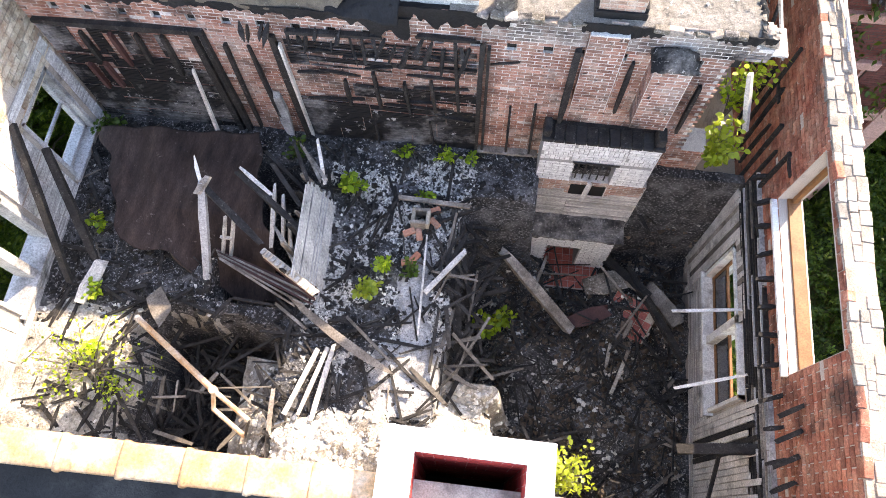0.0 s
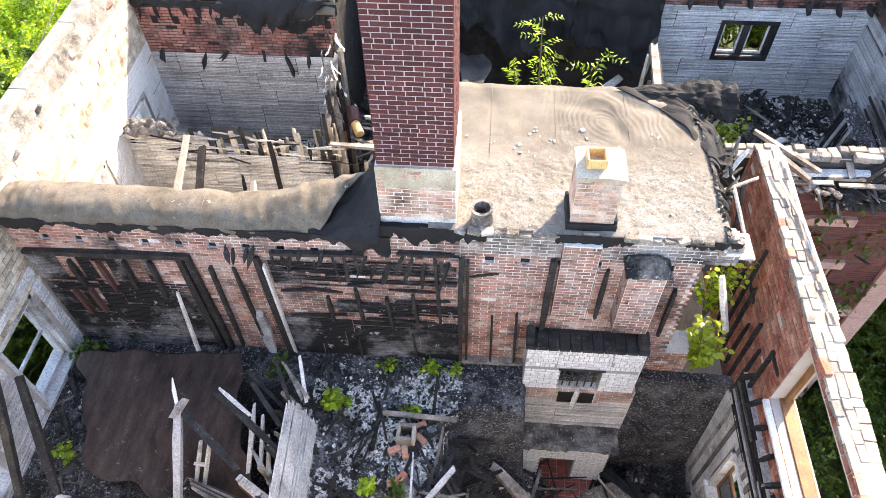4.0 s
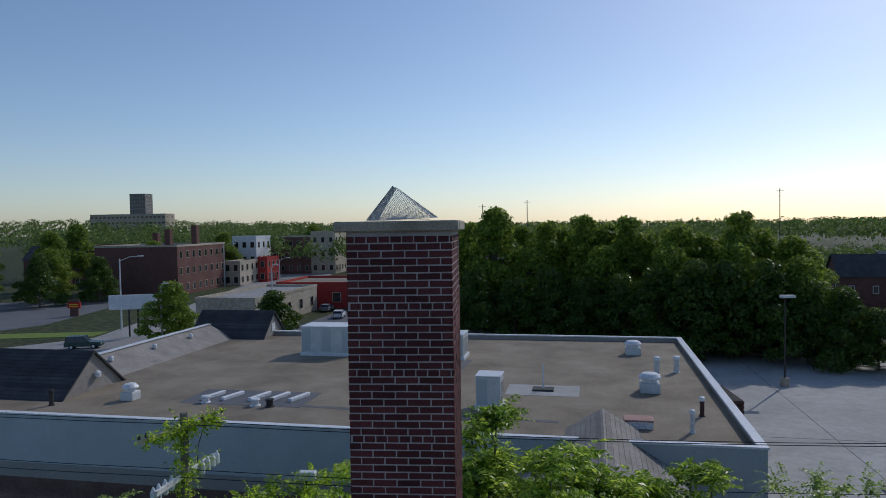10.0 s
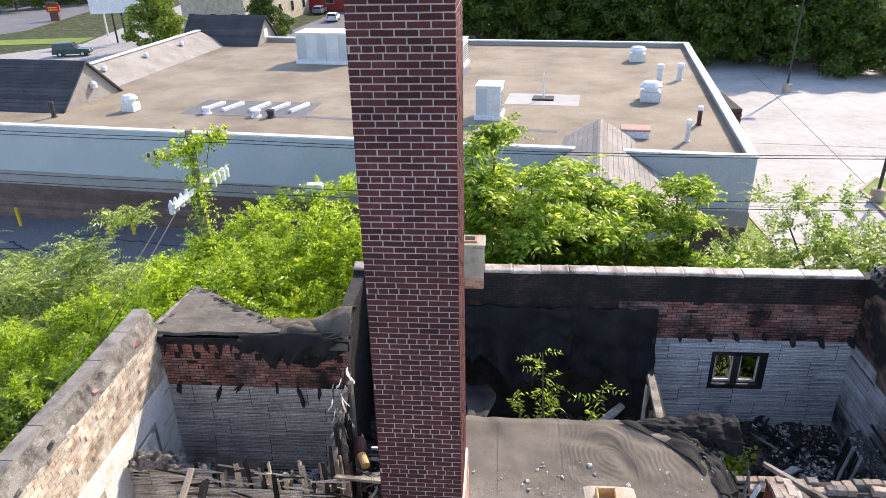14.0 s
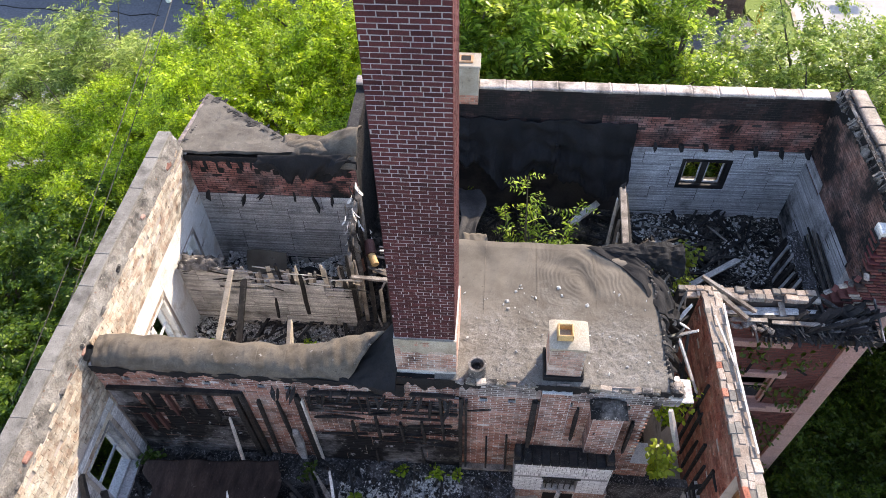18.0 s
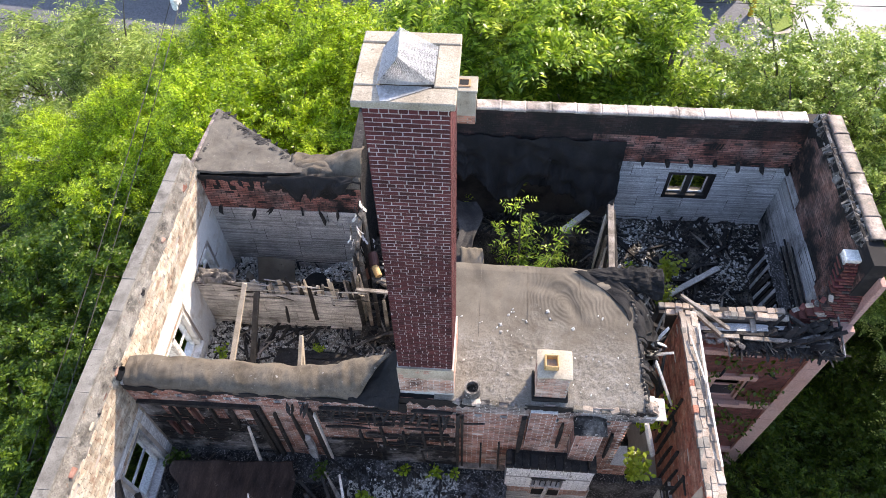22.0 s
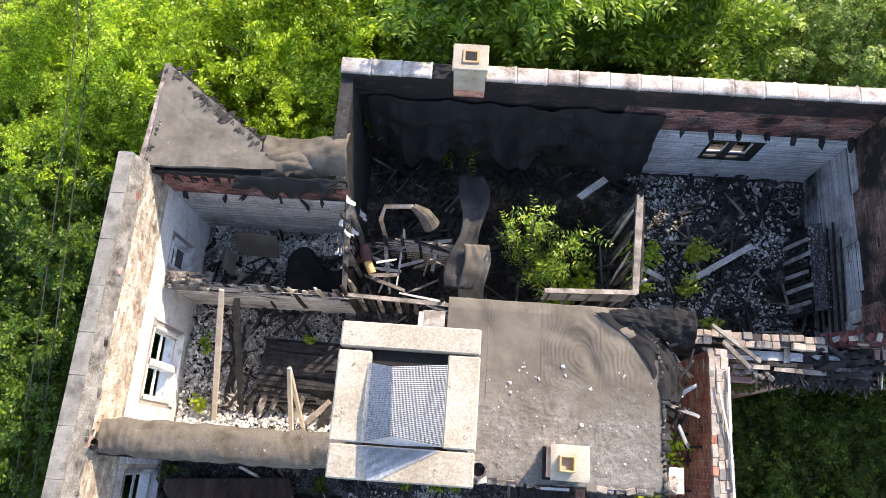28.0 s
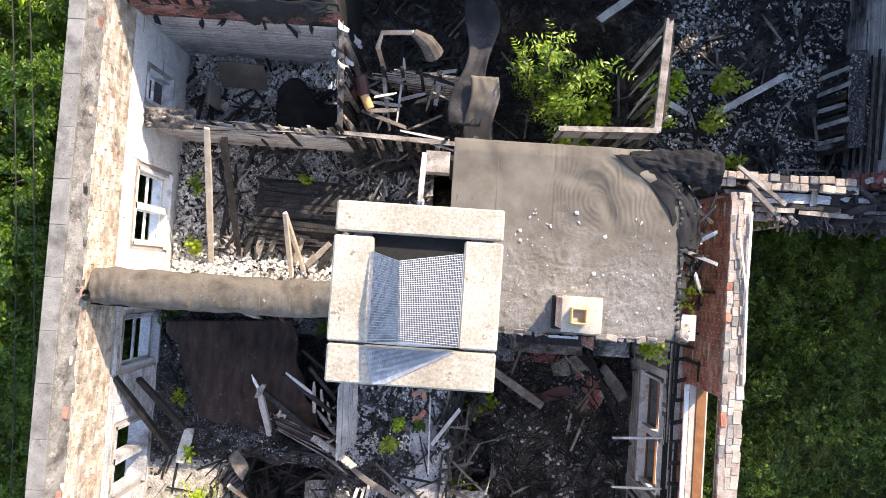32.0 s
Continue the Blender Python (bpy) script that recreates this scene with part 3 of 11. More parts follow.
class Geo:
    """Collects faces for one mesh."""

    def __init__(self):
        self.v, self.f = [], []

    def add(self, verts, faces):
        o = len(self.v)
        self.v += [tuple(p) for p in verts]
        self.f += [tuple(i + o for i in f) for f in faces]
        return self

    def box(self, x0, y0, z0, x1, y1, z1):
        return self.add([(x0, y0, z0), (x1, y0, z0), (x1, y1, z0), (x0, y1, z0), (x0, y0, z1), (x1, y0, z1), (x1, y1, z1), (x0, y1, z1)],
                        [(0, 3, 2, 1), (4, 5, 6, 7), (0, 1, 5, 4), (1, 2, 6, 5), (2, 3, 7, 6), (3, 0, 4, 7)])

    def bbox(self, x0, y0, z0, x1, y1, z1, b=0.01, m=None):
        """A box with chamfered edges, placed by the matrix m."""
        vs, fs = [], []
        X, Y, Z = (x0, x1), (y0, y1), (z0, z1)
        idx = {}
        for i in (0, 1):
            for j in (0, 1):
                for k in (0, 1):
                    sx, sy, sz = (b if i == 0 else -b), (b if j == 0 else -b), (b if k == 0 else -b)
                    for a, p in enumerate(((X[i], Y[j] + sy, Z[k] + sz), (X[i] + sx, Y[j], Z[k] + sz), (X[i] + sx, Y[j] + sy, Z[k]))):
                        idx[i, j, k, a] = len(vs)
                        vs.append(p)
        q = lambda *c: fs.append(tuple(idx[t] for t in c))
        for s in (0, 1):
            r = (lambda c: c) if s == 0 else (lambda c: c[::-1])
            q(*r([(s, 0, 0, 0), (s, 0, 1, 0), (s, 1, 1, 0), (s, 1, 0, 0)]))
            q(*r([(0, s, 0, 1), (1, s, 0, 1), (1, s, 1, 1), (0, s, 1, 1)]))
            q(*r([(0, 0, s, 2), (0, 1, s, 2), (1, 1, s, 2), (1, 0, s, 2)]))
        for i in (0, 1):
            for j in (0, 1):
                r = (lambda c: c) if i == j else (lambda c: c[::-1])
                q(*r([(i, j, 0, 0), (i, j, 0, 1), (i, j, 1, 1), (i, j, 1, 0)]))
        for i in (0, 1):
            for k in (0, 1):
                r = (lambda c: c[::-1]) if i == k else (lambda c: c)
                q(*r([(i, 0, k, 0), (i, 0, k, 2), (i, 1, k, 2), (i, 1, k, 0)]))
        for j in (0, 1):
            for k in (0, 1):
                r = (lambda c: c) if j == k else (lambda c: c[::-1])
                q(*r([(0, j, k, 1), (0, j, k, 2), (1, j, k, 2), (1, j, k, 1)]))
        for i in (0, 1):
            for j in (0, 1):
                for k in (0, 1):
                    r = (lambda c: c) if (i + j + k) % 2 == 0 else (lambda c: c[::-1])
                    q(*r([(i, j, k, 0), (i, j, k, 2), (i, j, k, 1)]))
        if m is not None:
            vs = [m @ Vector(p) for p in vs]
        return self.add(vs, fs)

    def beam(self, p, q, w, h, ragged=0.0, up=(0, 0, 1)):
        """A squared timber from p to q; ragged ends taper and split."""
        p, q = Vector(p), Vector(q)
        d = (q - p).normalized()
        s = d.cross(Vector(up))
        if s.length < 1e-3:
            s = d.cross(Vector((1, 0, 0)))
        s.normalize()
        u = s.cross(d)
        vs = []
        n = 4 if ragged else 2
        for i in range(n):
            f = i / (n - 1)
            c = p.lerp(q, f)
            k = 1.0
            if ragged and i in (0, n - 1):
                k = 1 - ragged * R.random()
            j = (lambda: (R.random() - 0.5) * ragged * 0.35 * w) if ragged else (lambda: 0.0)
            for a, b in ((-1, -1), (1, -1), (1, 1), (-1, 1)):
                e = d * ((R.random() - 0.5) * ragged * 2.5 * w) if ragged and i in (0, n - 1) else Vector()
                vs.append(c + s * (a * w / 2 * k + j()) + u * (b * h / 2 * k + j()) + e)
        fs = [(3, 2, 1, 0), tuple(range(4 * n - 4, 4 * n))]
        for i in range(n - 1):
            for k in range(4):
                a, b = i * 4 + k, i * 4 + (k + 1) % 4
                fs.append((a, b, b + 4, a + 4))
        return self.add(vs, fs)

    def tube(self, pts, radii, n=8, cap=True):
        pts = [Vector(p) for p in pts]
        if not isinstance(radii, (list, tuple)):
            radii = [radii] * len(pts)
        vs, fs = [], []
        for i, p in enumerate(pts):
            d = (pts[min(i + 1, len(pts) - 1)] - pts[max(i - 1, 0)]).normalized()
            s = d.cross(Vector((0, 0, 1)))
            if s.length < 1e-3:
                s = Vector((1, 0, 0))
            s.normalize()
            u = s.cross(d)
            for k in range(n):
                a = 2 * math.pi * k / n
                vs.append(p + (s * math.cos(a) + u * math.sin(a)) * radii[i])
        for i in range(len(pts) - 1):
            for k in range(n):
                a, b = i * n + k, i * n + (k + 1) % n
                fs.append((a, b, b + n, a + n))
        if cap:
            fs += [tuple(range(n))[::-1], tuple(range((len(pts) - 1) * n, len(pts) * n))]
        return self.add(vs, fs)

    def lathe(self, prof, n=16, at=(0, 0, 0)):
        vs, fs = [], []
        for r, z in prof:
            for k in range(n):
                a = 2 * math.pi * k / n
                vs.append((at[0] + r * math.cos(a), at[1] + r * math.sin(a), at[2] + z))
        for i in range(len(prof) - 1):
            for k in range(n):
                a, b = i * n + k, i * n + (k + 1) % n
                fs.append((a, b, b + n, a + n))
        fs.append(tuple(range((len(prof) - 1) * n, len(prof) * n)))
        return self.add(vs, fs)

    def sheet(self, fn, nu, nv, thick=0.0):
        """A surface fn(u, v) for u, v in 0..1; with thickness it is closed."""
        P = [[Vector(fn(i / nu, j / nv)) for j in range(nv + 1)] for i in range(nu + 1)]
        vs = [p for row in P for p in row]
        w = nv + 1
        fs = [(i * w + j, (i + 1) * w + j, (i + 1) * w + j + 1, i * w + j + 1) for i in range(nu) for j in range(nv)]
        if thick:
            o = len(vs)
            low = []
            for i in range(nu + 1):
                for j in range(nv + 1):
                    a = P[min(i + 1, nu)][j] - P[max(i - 1, 0)][j]
                    b = P[i][min(j + 1, nv)] - P[i][max(j - 1, 0)]
                    nrm = a.cross(b)
                    nrm = nrm.normalized() if nrm.length > 1e-9 else Vector((0, 0, 1))
                    low.append(P[i][j] - nrm * thick)
            vs = vs + low
            fs += [(f[3] + o, f[2] + o, f[1] + o, f[0] + o) for f in fs[:]]
            rim = [i * w for i in range(nu + 1)]
            rim += [nu * w + j for j in range(1, nv + 1)]
            rim += [i * w + nv for i in range(nu - 1, -1, -1)]
            rim += [j for j in range(nv - 1, 0, -1)]
            for k in range(len(rim)):
                a, b = rim[k], rim[(k + 1) % len(rim)]
                fs.append((b, a, a + o, b + o))
        return self.add(vs, fs)

    def slab(self, poly, z0, z1):
        """An upright prism over a flat outline, counter-clockwise."""
        n = len(poly)
        vs = [(x, y, z0) for x, y in poly] + [(x, y, z1) for x, y in poly]
        fs = [tuple(range(n))[::-1], tuple(range(n, 2 * n))] + [(i, (i + 1) % n, (i + 1) % n + n, i + n) for i in range(n)]
        return self.add(vs, fs)

    def make(self, name, material, parent=None, label="", kind="", category="", smooth=False):
        me = bpy.data.meshes.new(name)
        me.from_pydata(self.v, [], self.f)
        me.materials.append(material)
        if smooth:
            me.polygons.foreach_set("use_smooth", [True] * len(me.polygons))
        ob = new(name, me)
        ob.parent = parent
        return tagged(ob, label, category, "", kind)


def thing(name, label, category, group="", at=(0, 0, 0)):
    ob = new(name)
    ob.empty_display_size = 0.2
    ob.location = at
    return tagged(ob, label, category, group)


def wob(x, y, z=0.0, s=1.0):
    return noise.noise(Vector((x * s, y * s, z * s)))


def cells(u0, u1, z0, z1, holes):
    """The rectangles left of u0..u1, z0..z1 when the holes are cut out."""
    us = sorted({u0, u1, *[min(max(h[k], u0), u1) for h in holes for k in (0, 1)]})
    zs = sorted({z0, z1, *[min(max(h[k], z0), z1) for h in holes for k in (2, 3)]})
    for a, b in zip(us, us[1:]):
        run = None
        for c, d in zip(zs, zs[1:]):
            cu, cz = (a + b) / 2, (c + d) / 2
            if any(h[0] < cu < h[1] and h[2] < cz < h[3] for h in holes):
                if run:
                    yield a, b, run[0], run[1]
                run = None
            else:
                run = (run[0], d) if run else (c, d)
        if run:
            yield a, b, run[0], run[1]


PIECES = {}


def piece(name, size, material):
    """A shared chamfered block with its back left open, front towards -y, centred."""
    key = (name, size, material.name)
    if key not in PIECES:
        l, d, h = size
        g = Geo()
        c = 0.004
        g.add([(-l / 2, d, -h / 2), (l / 2, d, -h / 2), (l / 2, d, h / 2), (-l / 2, d, h / 2),
               (-l / 2, c, -h / 2), (l / 2, c, -h / 2), (l / 2, c, h / 2), (-l / 2, c, h / 2),
               (-l / 2 + c, 0, -h / 2 + c), (l / 2 - c, 0, -h / 2 + c), (l / 2 - c, 0, h / 2 - c), (-l / 2 + c, 0, h / 2 - c)],
              [(8, 9, 10, 11), (4, 5, 9, 8), (5, 6, 10, 9), (6, 7, 11, 10), (7, 4, 8, 11), (0, 1, 5, 4), (1, 2, 6, 5), (2, 3, 7, 6), (3, 0, 4, 7)])
        me = bpy.data.meshes.new(name)
        me.from_pydata(g.v, [], g.f)
        me.materials.append(material)
        PIECES[key] = me
    return PIECES[key]


def brickwork(parent, material, origin, along, out, length, z0, z1, holes=(), top=None, pick=None, limit=300, course=0.0665,
              unit=0.213, proud=0.005, gap=0.013, missing=0.0, headers=0, name="brick"):
    """Courses of bricks on one face of a wall: those in the stretch pick are objects, the rest one mesh."""
    along, out = Vector(along).normalized(), Vector(out).normalized()
    origin = Vector(origin)
    rot = Matrix((along, -out, Vector((0, 0, 1)))).transposed().to_4x4()
    rest = Geo()
    n = 0
    rows = int((z1 - z0) / course + 0.01)
    for r in range(rows):
        zc = z0 + (r + 0.5) * course
        head = headers and r % headers == headers - 1
        step = unit / 2 if head else unit
        u = -step * (0.5 if r % 2 else 0.0) + (step * 0.25 if head else 0)
        while u < length - 0.02:
            a, b = max(u, 0.0), min(u + step, length)
            u += step
            if b - a < 0.04:
                continue
            spans = [(a, b)]
            for h in holes:
                if h[2] - 0.01 < zc < h[3] + 0.01:
                    spans = [s for c, d in spans for s in ((c, min(d, h[0])), (max(c, h[1]), d)) if s[1] - s[0] > 0.035]
            for a, b in spans:
                uc = (a + b) / 2
                if top is not None and zc + course / 2 > top(uc):
                    continue
                if missing and R.random() < missing:
                    continue
                l, h = round(b - a - gap, 3), round(course - gap, 4)
                p = origin + along * uc + out * (proud + (R.random() - 0.5) * 0.005)
                p.z = zc
                if n < limit and (pick is None or (pick[0] <= uc <= pick[1] and pick[2] <= zc <= pick[3])):
                    l = round(l / 0.02) * 0.02 - 0.002 if l < unit - 0.02 and not head else l
                    ob = new(name, piece(name, (l, proud + 0.012, h), material))
                    ob.matrix_local = Matrix.Translation(p) @ rot @ pose(0, 0, 0, 0, R.uniform(-0.8, 0.8), 0)
                    ob.parent = parent
                    n += 1
                else:
                    d = -out * (proud + 0.012)
                    ax, hz = along * (l / 2), Vector((0, 0, h / 2))
                    q = [p - ax - hz, p + ax - hz, p + ax + hz, p - ax + hz]
                    rest.add(q + [c + d for c in q], [(0, 1, 2, 3), (4, 5, 1, 0), (5, 6, 2, 1), (6, 7, 3, 2), (7, 4, 0, 3)])
    if rest.v:
        rest.make("brickwork", material, parent, kind="stuff")


def lathing(parent, material, origin, along, out, length, z0, z1, holes=(), top=None, pitch=0.037, miss=0.01, name="laths"):
    """Thin horizontal wooden strips nailed side by side, as one joined part."""
    along, out, origin = Vector(along).normalized(), Vector(out).normalized(), Vector(origin)
    g = Geo()
    zc = z0
    row, shift = 0, 0.0
    while zc < z1:
        if row % 11 == 0:
            shift = R.random() * 1.0
        row += 1
        u = -shift
        while u < length:
            a, b = max(u, 0), min(u + 1.2, length)
            u += 1.2 + 0.014
            if b - a < 0.05 or R.random() < miss:
                continue
            spans = [(a, b)]
            for h in holes:
                if h[2] < zc < h[3]:
                    spans = [s for c, d in spans for s in ((c, min(d, h[0])), (max(c, h[1]), d)) if s[1] - s[0] > 0.03]
            for c, d in spans:
                if top is not None and zc > top((c + d) / 2):
                    continue
                e = R.uniform(0, 0.006)
                p, q = origin + along * c, origin + along * d
                p.z, q.z = zc, zc + R.uniform(-0.006, 0.006)
                t = out * (0.008 + e)
                k = Vector((0, 0, pitch * R.uniform(0.66, 0.8)))
                g.add([p, q, q + k, p + k, p + t, q + t, q + k + t, p + k + t], [(4, 5, 6, 7), (0, 1, 5, 4), (7, 6, 2, 3), (1, 2, 6, 5), (3, 0, 4, 7)])
        zc += pitch
    return g.make(name, material, parent, kind="stuff")

# ---- the ground ----
GZ = -4.7
g = Geo()
g.sheet(lambda u, v: (-1500 + 3000 * u, -900 + 3400 * v, GZ - 0.02), 30, 34)
tagged(g.make("ground", M_GRASS), "rough grassy ground reaching to the horizon", "ground", "", "structure")


def pave(name, poly, material, label, dz, cat):
    return tagged(Geo().slab(poly, GZ - 0.15, GZ + dz).make(name, material), label, cat, "", "structure")


pave("pavement_lot", [(14.2, 20.0), (60, 14), (64, 78), (17.5, 92), (14.9, 60)], M_LOT, "bleached concrete parking lot with tar joints", 0.0, "pavement")
pave("pavement_alley", [(-60, 31), (-60, 26.5), (13.0, 18.6), (14.15, 20.0), (14.6, 27.2), (13.8, 27.5), (-34, 33.5)], M_ASPHALT, "dark worn asphalt service lane", 0.004, "pavement")
pave("road", [(-46, 34), (-34, 40), (-24, 62), (-44, 130), (-58, 240), (-66, 320), (-80, 320), (-78, 230), (-66, 135), (-62, 98), (-84, 74), (-120, 60), (-120, 40)], M_ROAD, "wide pale asphalt street", 0.0, "road")
for k, (p, q) in enumerate((((-28.5, 28.4), (-20.4, 27.6)), ((-29.0, 27.0), (-16.5, 26.3)), ((-24.0, 30.2), (-17.0, 28.9)), ((-15.5, 27.6), (-6.0, 25.6)), ((-27.5, 29.2), (-25.6, 28.0)), ((-12.0, 24.0), (2.0, 22.6)))):
    p, q = Vector(p), Vector(q)
    tagged(Geo().tube([(*(p.lerp(q, i / 24) + Vector((0, 0.35 * wob(i * 0.5 + 9 * k, k, 0, 1.0)))), GZ + 0.012) for i in range(25)], 0.035, 5).make("tar_seam", M_BLACKFELT), "black tar-filled crack across the asphalt lane", "joint", "lane cracks", "structure")
pave("pavement_forecourt", [(-140, 150), (-150, 92), (-92, 88), (-80, 112), (-84, 150)], M_ASPHALT, "asphalt forecourt across the street", 0.004, "pavement")
pave("verge", [(-92, 100), (-95, 94), (-63, 99), (-63, 104)], M_MOWN, "mown grass strip beside the street", 0.05, "grass")
pave("grass_island", [(14.3, 28), (15.2, 24.6), (16.3, 25.4), (16.6, 28), (16.4, 34), (15.2, 36)], M_MOWN, "mown grass island with a pale kerb", 0.12, "grass")
pave("grass_island_far", [(24.8, 38.5), (24.6, 33.6), (27, 31), (60, 28), (60, 40), (27, 41)], M_MOWN, "mown grass island in the parking lot", 0.12, "grass")
pave("pavement_yard", [(-25, 21.5), (-25, 14.4), (-17.3, 14.0), (-16.6, 17.5), (-18.5, 20.5)], M_LOT, "pale concrete slab in the side yard", 0.01, "pavement")


def kerb(name, pts, label):
    g = Geo()
    for p, q in zip(pts, pts[1:]):
        g.beam((*p, GZ + 0.06), (*q, GZ + 0.06), 0.18, 0.24)
    return tagged(g.make(name, M_CONC), label, "kerb", "", "structure")


kerb("kerb", [(14.9, 36), (16.45, 34), (16.65, 28), (16.35, 25.3), (15.9, 24.7), (15.2, 24.5), (14.6, 25.5)], "pale concrete kerb round a grass island")
kerb("kerb_far", [(27, 41), (24.9, 38.6), (24.6, 33.6), (27, 31), (60, 28)], "pale concrete kerb of the parking lot island")
for k, (p, q) in enumerate([((15.2, 50), (62, 44)), ((16, 36), (62, 31)), ((24, 22), (30, 80)), ((38, 18), (45, 78)), ((18, 33), (22, 90))]):
    tagged(Geo().beam((*p, GZ + 0.004), (*q, GZ + 0.004), 0.07, 0.012).make("tar_joint", M_TAR), "dark tar-filled joint in the concrete lot", "joint", "lot joints", "structure")

# ---- the burnt house: outer walls ----
XL, XR, YF = -5.88, 6.0, -6.05


def plain_wall(name, axis, c0, c1, u0, u1, z0, z1, holes, material, label, parent=None):
    """A wall with openings through it; axis is the way it runs."""
    g = Geo()
    for a, b, c, d in cells(u0, u1, z0, z1, holes):
        g.box(a, c0, c, b, c1, d) if axis == "x" else g.box(c0, a, c, c1, b, d)
    return tagged(g.make(name, material, parent), label, "wall", "", "structure")


# middle wall, front face to the open front room
MIDH = [(x, x + 0.13, 4.32, 4.46) for x in [-4.98 + 0.49 * i for i in range(22)] if x < 4.4]


def mid_top(x):
    return 5.04 + 0.06 * wob(x, 3, 0, 2.3) - (0.35 * max(0, x - 3.9))


wall_mid = plain_wall("wall_mid", "x", -0.11, 0.33, -5.45, 4.75, -4.7, 4.66, [(h[0], h[1], h[2], h[3]) for h in MIDH] + [(4.3, 4.75, 2.2, 4.66)], M_BRICKMORT, "thick sooty brick wall between the front and rear rooms")
g = Geo()
x = -5.45
while x < 4.9:
    g.box(x, -0.11, 4.66, x + 0.2, 0.33, min(mid_top(x + 0.1) - 0.01, 4.8 if x < -0.4 else 4.96))
    x += 0.2
tagged(g.make("wall_mid_crown", M_BRICKMORT), "ragged top of the middle brick wall", "wall", "", "structure")

# A black block in each pocket stands in for the shade inside.
for h in MIDH:
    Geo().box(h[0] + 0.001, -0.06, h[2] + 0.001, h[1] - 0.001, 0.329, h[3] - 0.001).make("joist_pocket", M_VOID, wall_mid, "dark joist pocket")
# left wall
LH = [(0.92, 2.45, 1.75, 3.3), (3.75, 4.42, 2.1, 3.2), (-1.5, -0.45, 1.75, 3.4), (-3.95, -2.6, 1.9, 3.3)]
wall_left = plain_wall("wall_left", "y", -5.86, -5.5, YF, 5.36, -4.7, 5.0, LH, M_ORANGEMORT, "tall brick side wall with window openings")
# right wall
RH = [(-3.72, -1.1, 2.75, 4.15), (-3.8, -1.25, -0.2, 1.25), (-3.8, -3.0, -2.95, -1.75)]
wall_right = plain_wall("wall_right", "y", 5.6, 5.95, YF, 2.5, -4.7, 4.3, RH, M_ORANGEMORT, "broken orange brick side wall with window openings")
# front wall under the clay coping
wall_front = plain_wall("wall_front", "x", -6.05, -5.75, -5.5, 5.6, -4.7, 5.2, [], M_ORANGEMORT, "front brick wall below a clay tile coping")
# far rear wall
FH = [(6.27, 7.3, 2.5, 3.3)]
wall_rear = plain_wall("wall_rear", "x", 7.42, 7.75, -1.85, 9.5, -4.7, 5.3, FH, M_BURNTMORT, "soot-blackened rear brick wall")
# right rear wall
wall_rear_right = plain_wall("wall_rear_right", "y", 9.15, 9.5, 3.05, 7.42, -4.7, 5.6, [], M_BURNTMORT, "burnt brick side wall of the rear wing")
# front wall of the rear wing
WH = [(6.5, 8.2, -0.2, 1.1), (6.7, 7.6, -3.3, -1.7)]
wall_wing = plain_wall("wall_wing", "x", 2.72, 3.05, 5.95, 9.5, -4.7, 3.4, WH, M_BURNTMORT, "wine red brick wall of the rear wing with stone bands")
# rear wall of the left rooms
wall_back_left = plain_wall("wall_back_left", "x", 5.3, 5.6, -5.5, -1.6, -4.7, 4.7, [], M_BURNTMORT, "brick wall behind the small left room")
wall_rear_left = plain_wall("wall_rear_left", "y", -1.85, -1.6, 5.6, 7.42, -4.7, 5.2, [], M_CHAR, "short burnt wall at the rear corner")
wall_annex = plain_wall("wall_annex_side", "y", -5.8, -5.55, 5.36, 7.8, -4.7, 4.45, [], M_ORANGEMORT, "brick side wall of the rear annex")

# ---- floors ----
def field(name, x0, x1, y0, y1, fn, material, label, step=0.09):
    nu, nv = int((x1 - x0) / step), int((y1 - y0) / step)
    g = Geo().sheet(lambda u, v: (x0 + (x1 - x0) * u, y0 + (y1 - y0) * v, fn(x0 + (x1 - x0) * u, y0 + (y1 - y0) * v)), nu, nv)
    return tagged(g.make(name, material), label, "floor", "", "structure")


def smooth(a, b, t):
    t = min(max((t - a) / (b - a), 0), 1)
    return t * t * (3 - 2 * t)


def rough(x, y, k=0.06):
    return k * (wob(x, y, 1, 1.7) + 0.6 * wob(x, y, 2, 4.5) + 0.4 * wob(x, y, 3, 11))


def front_floor(x, y):
    z = 1.62 + rough(x, y, 0.05)
    fall = smooth(0.85, 1.15, x + 0.15 * wob(x, y, 5, 1.3)) * smooth(-1.0, -1.35, y) + smooth(2.15, 2.35, x) * smooth(-0.3, -0.5, y)
    z += min(fall, 1) * (-3.1 + 0.5 * wob(x, y, 4, 0.9) + rough(x, y, 0.15))
    e, f = 0.3 * wob(x, y, 6, 1.4) + 0.12 * wob(x, y, 7, 5), 0.3 * wob(x, y, 8, 1.4) + 0.12 * wob(x, y, 9, 5)
    pit = smooth(-4.0, -3.55, x + e) * smooth(-1.5, -1.95, x + e) * smooth(-3.5, -3.95, y + f) * smooth(-5.7, -5.2, y + f)
    z += (-2.4 + 0.5 * wob(x, y, 5, 2)) * pit
    pit2 = smooth(-2.9, -2.6, x) * smooth(-1.5, -1.7, x) * smooth(-0.7, -1.0, y) * smooth(-3.3, -3.0, y)
    z += -1.6 * pit2
    return z


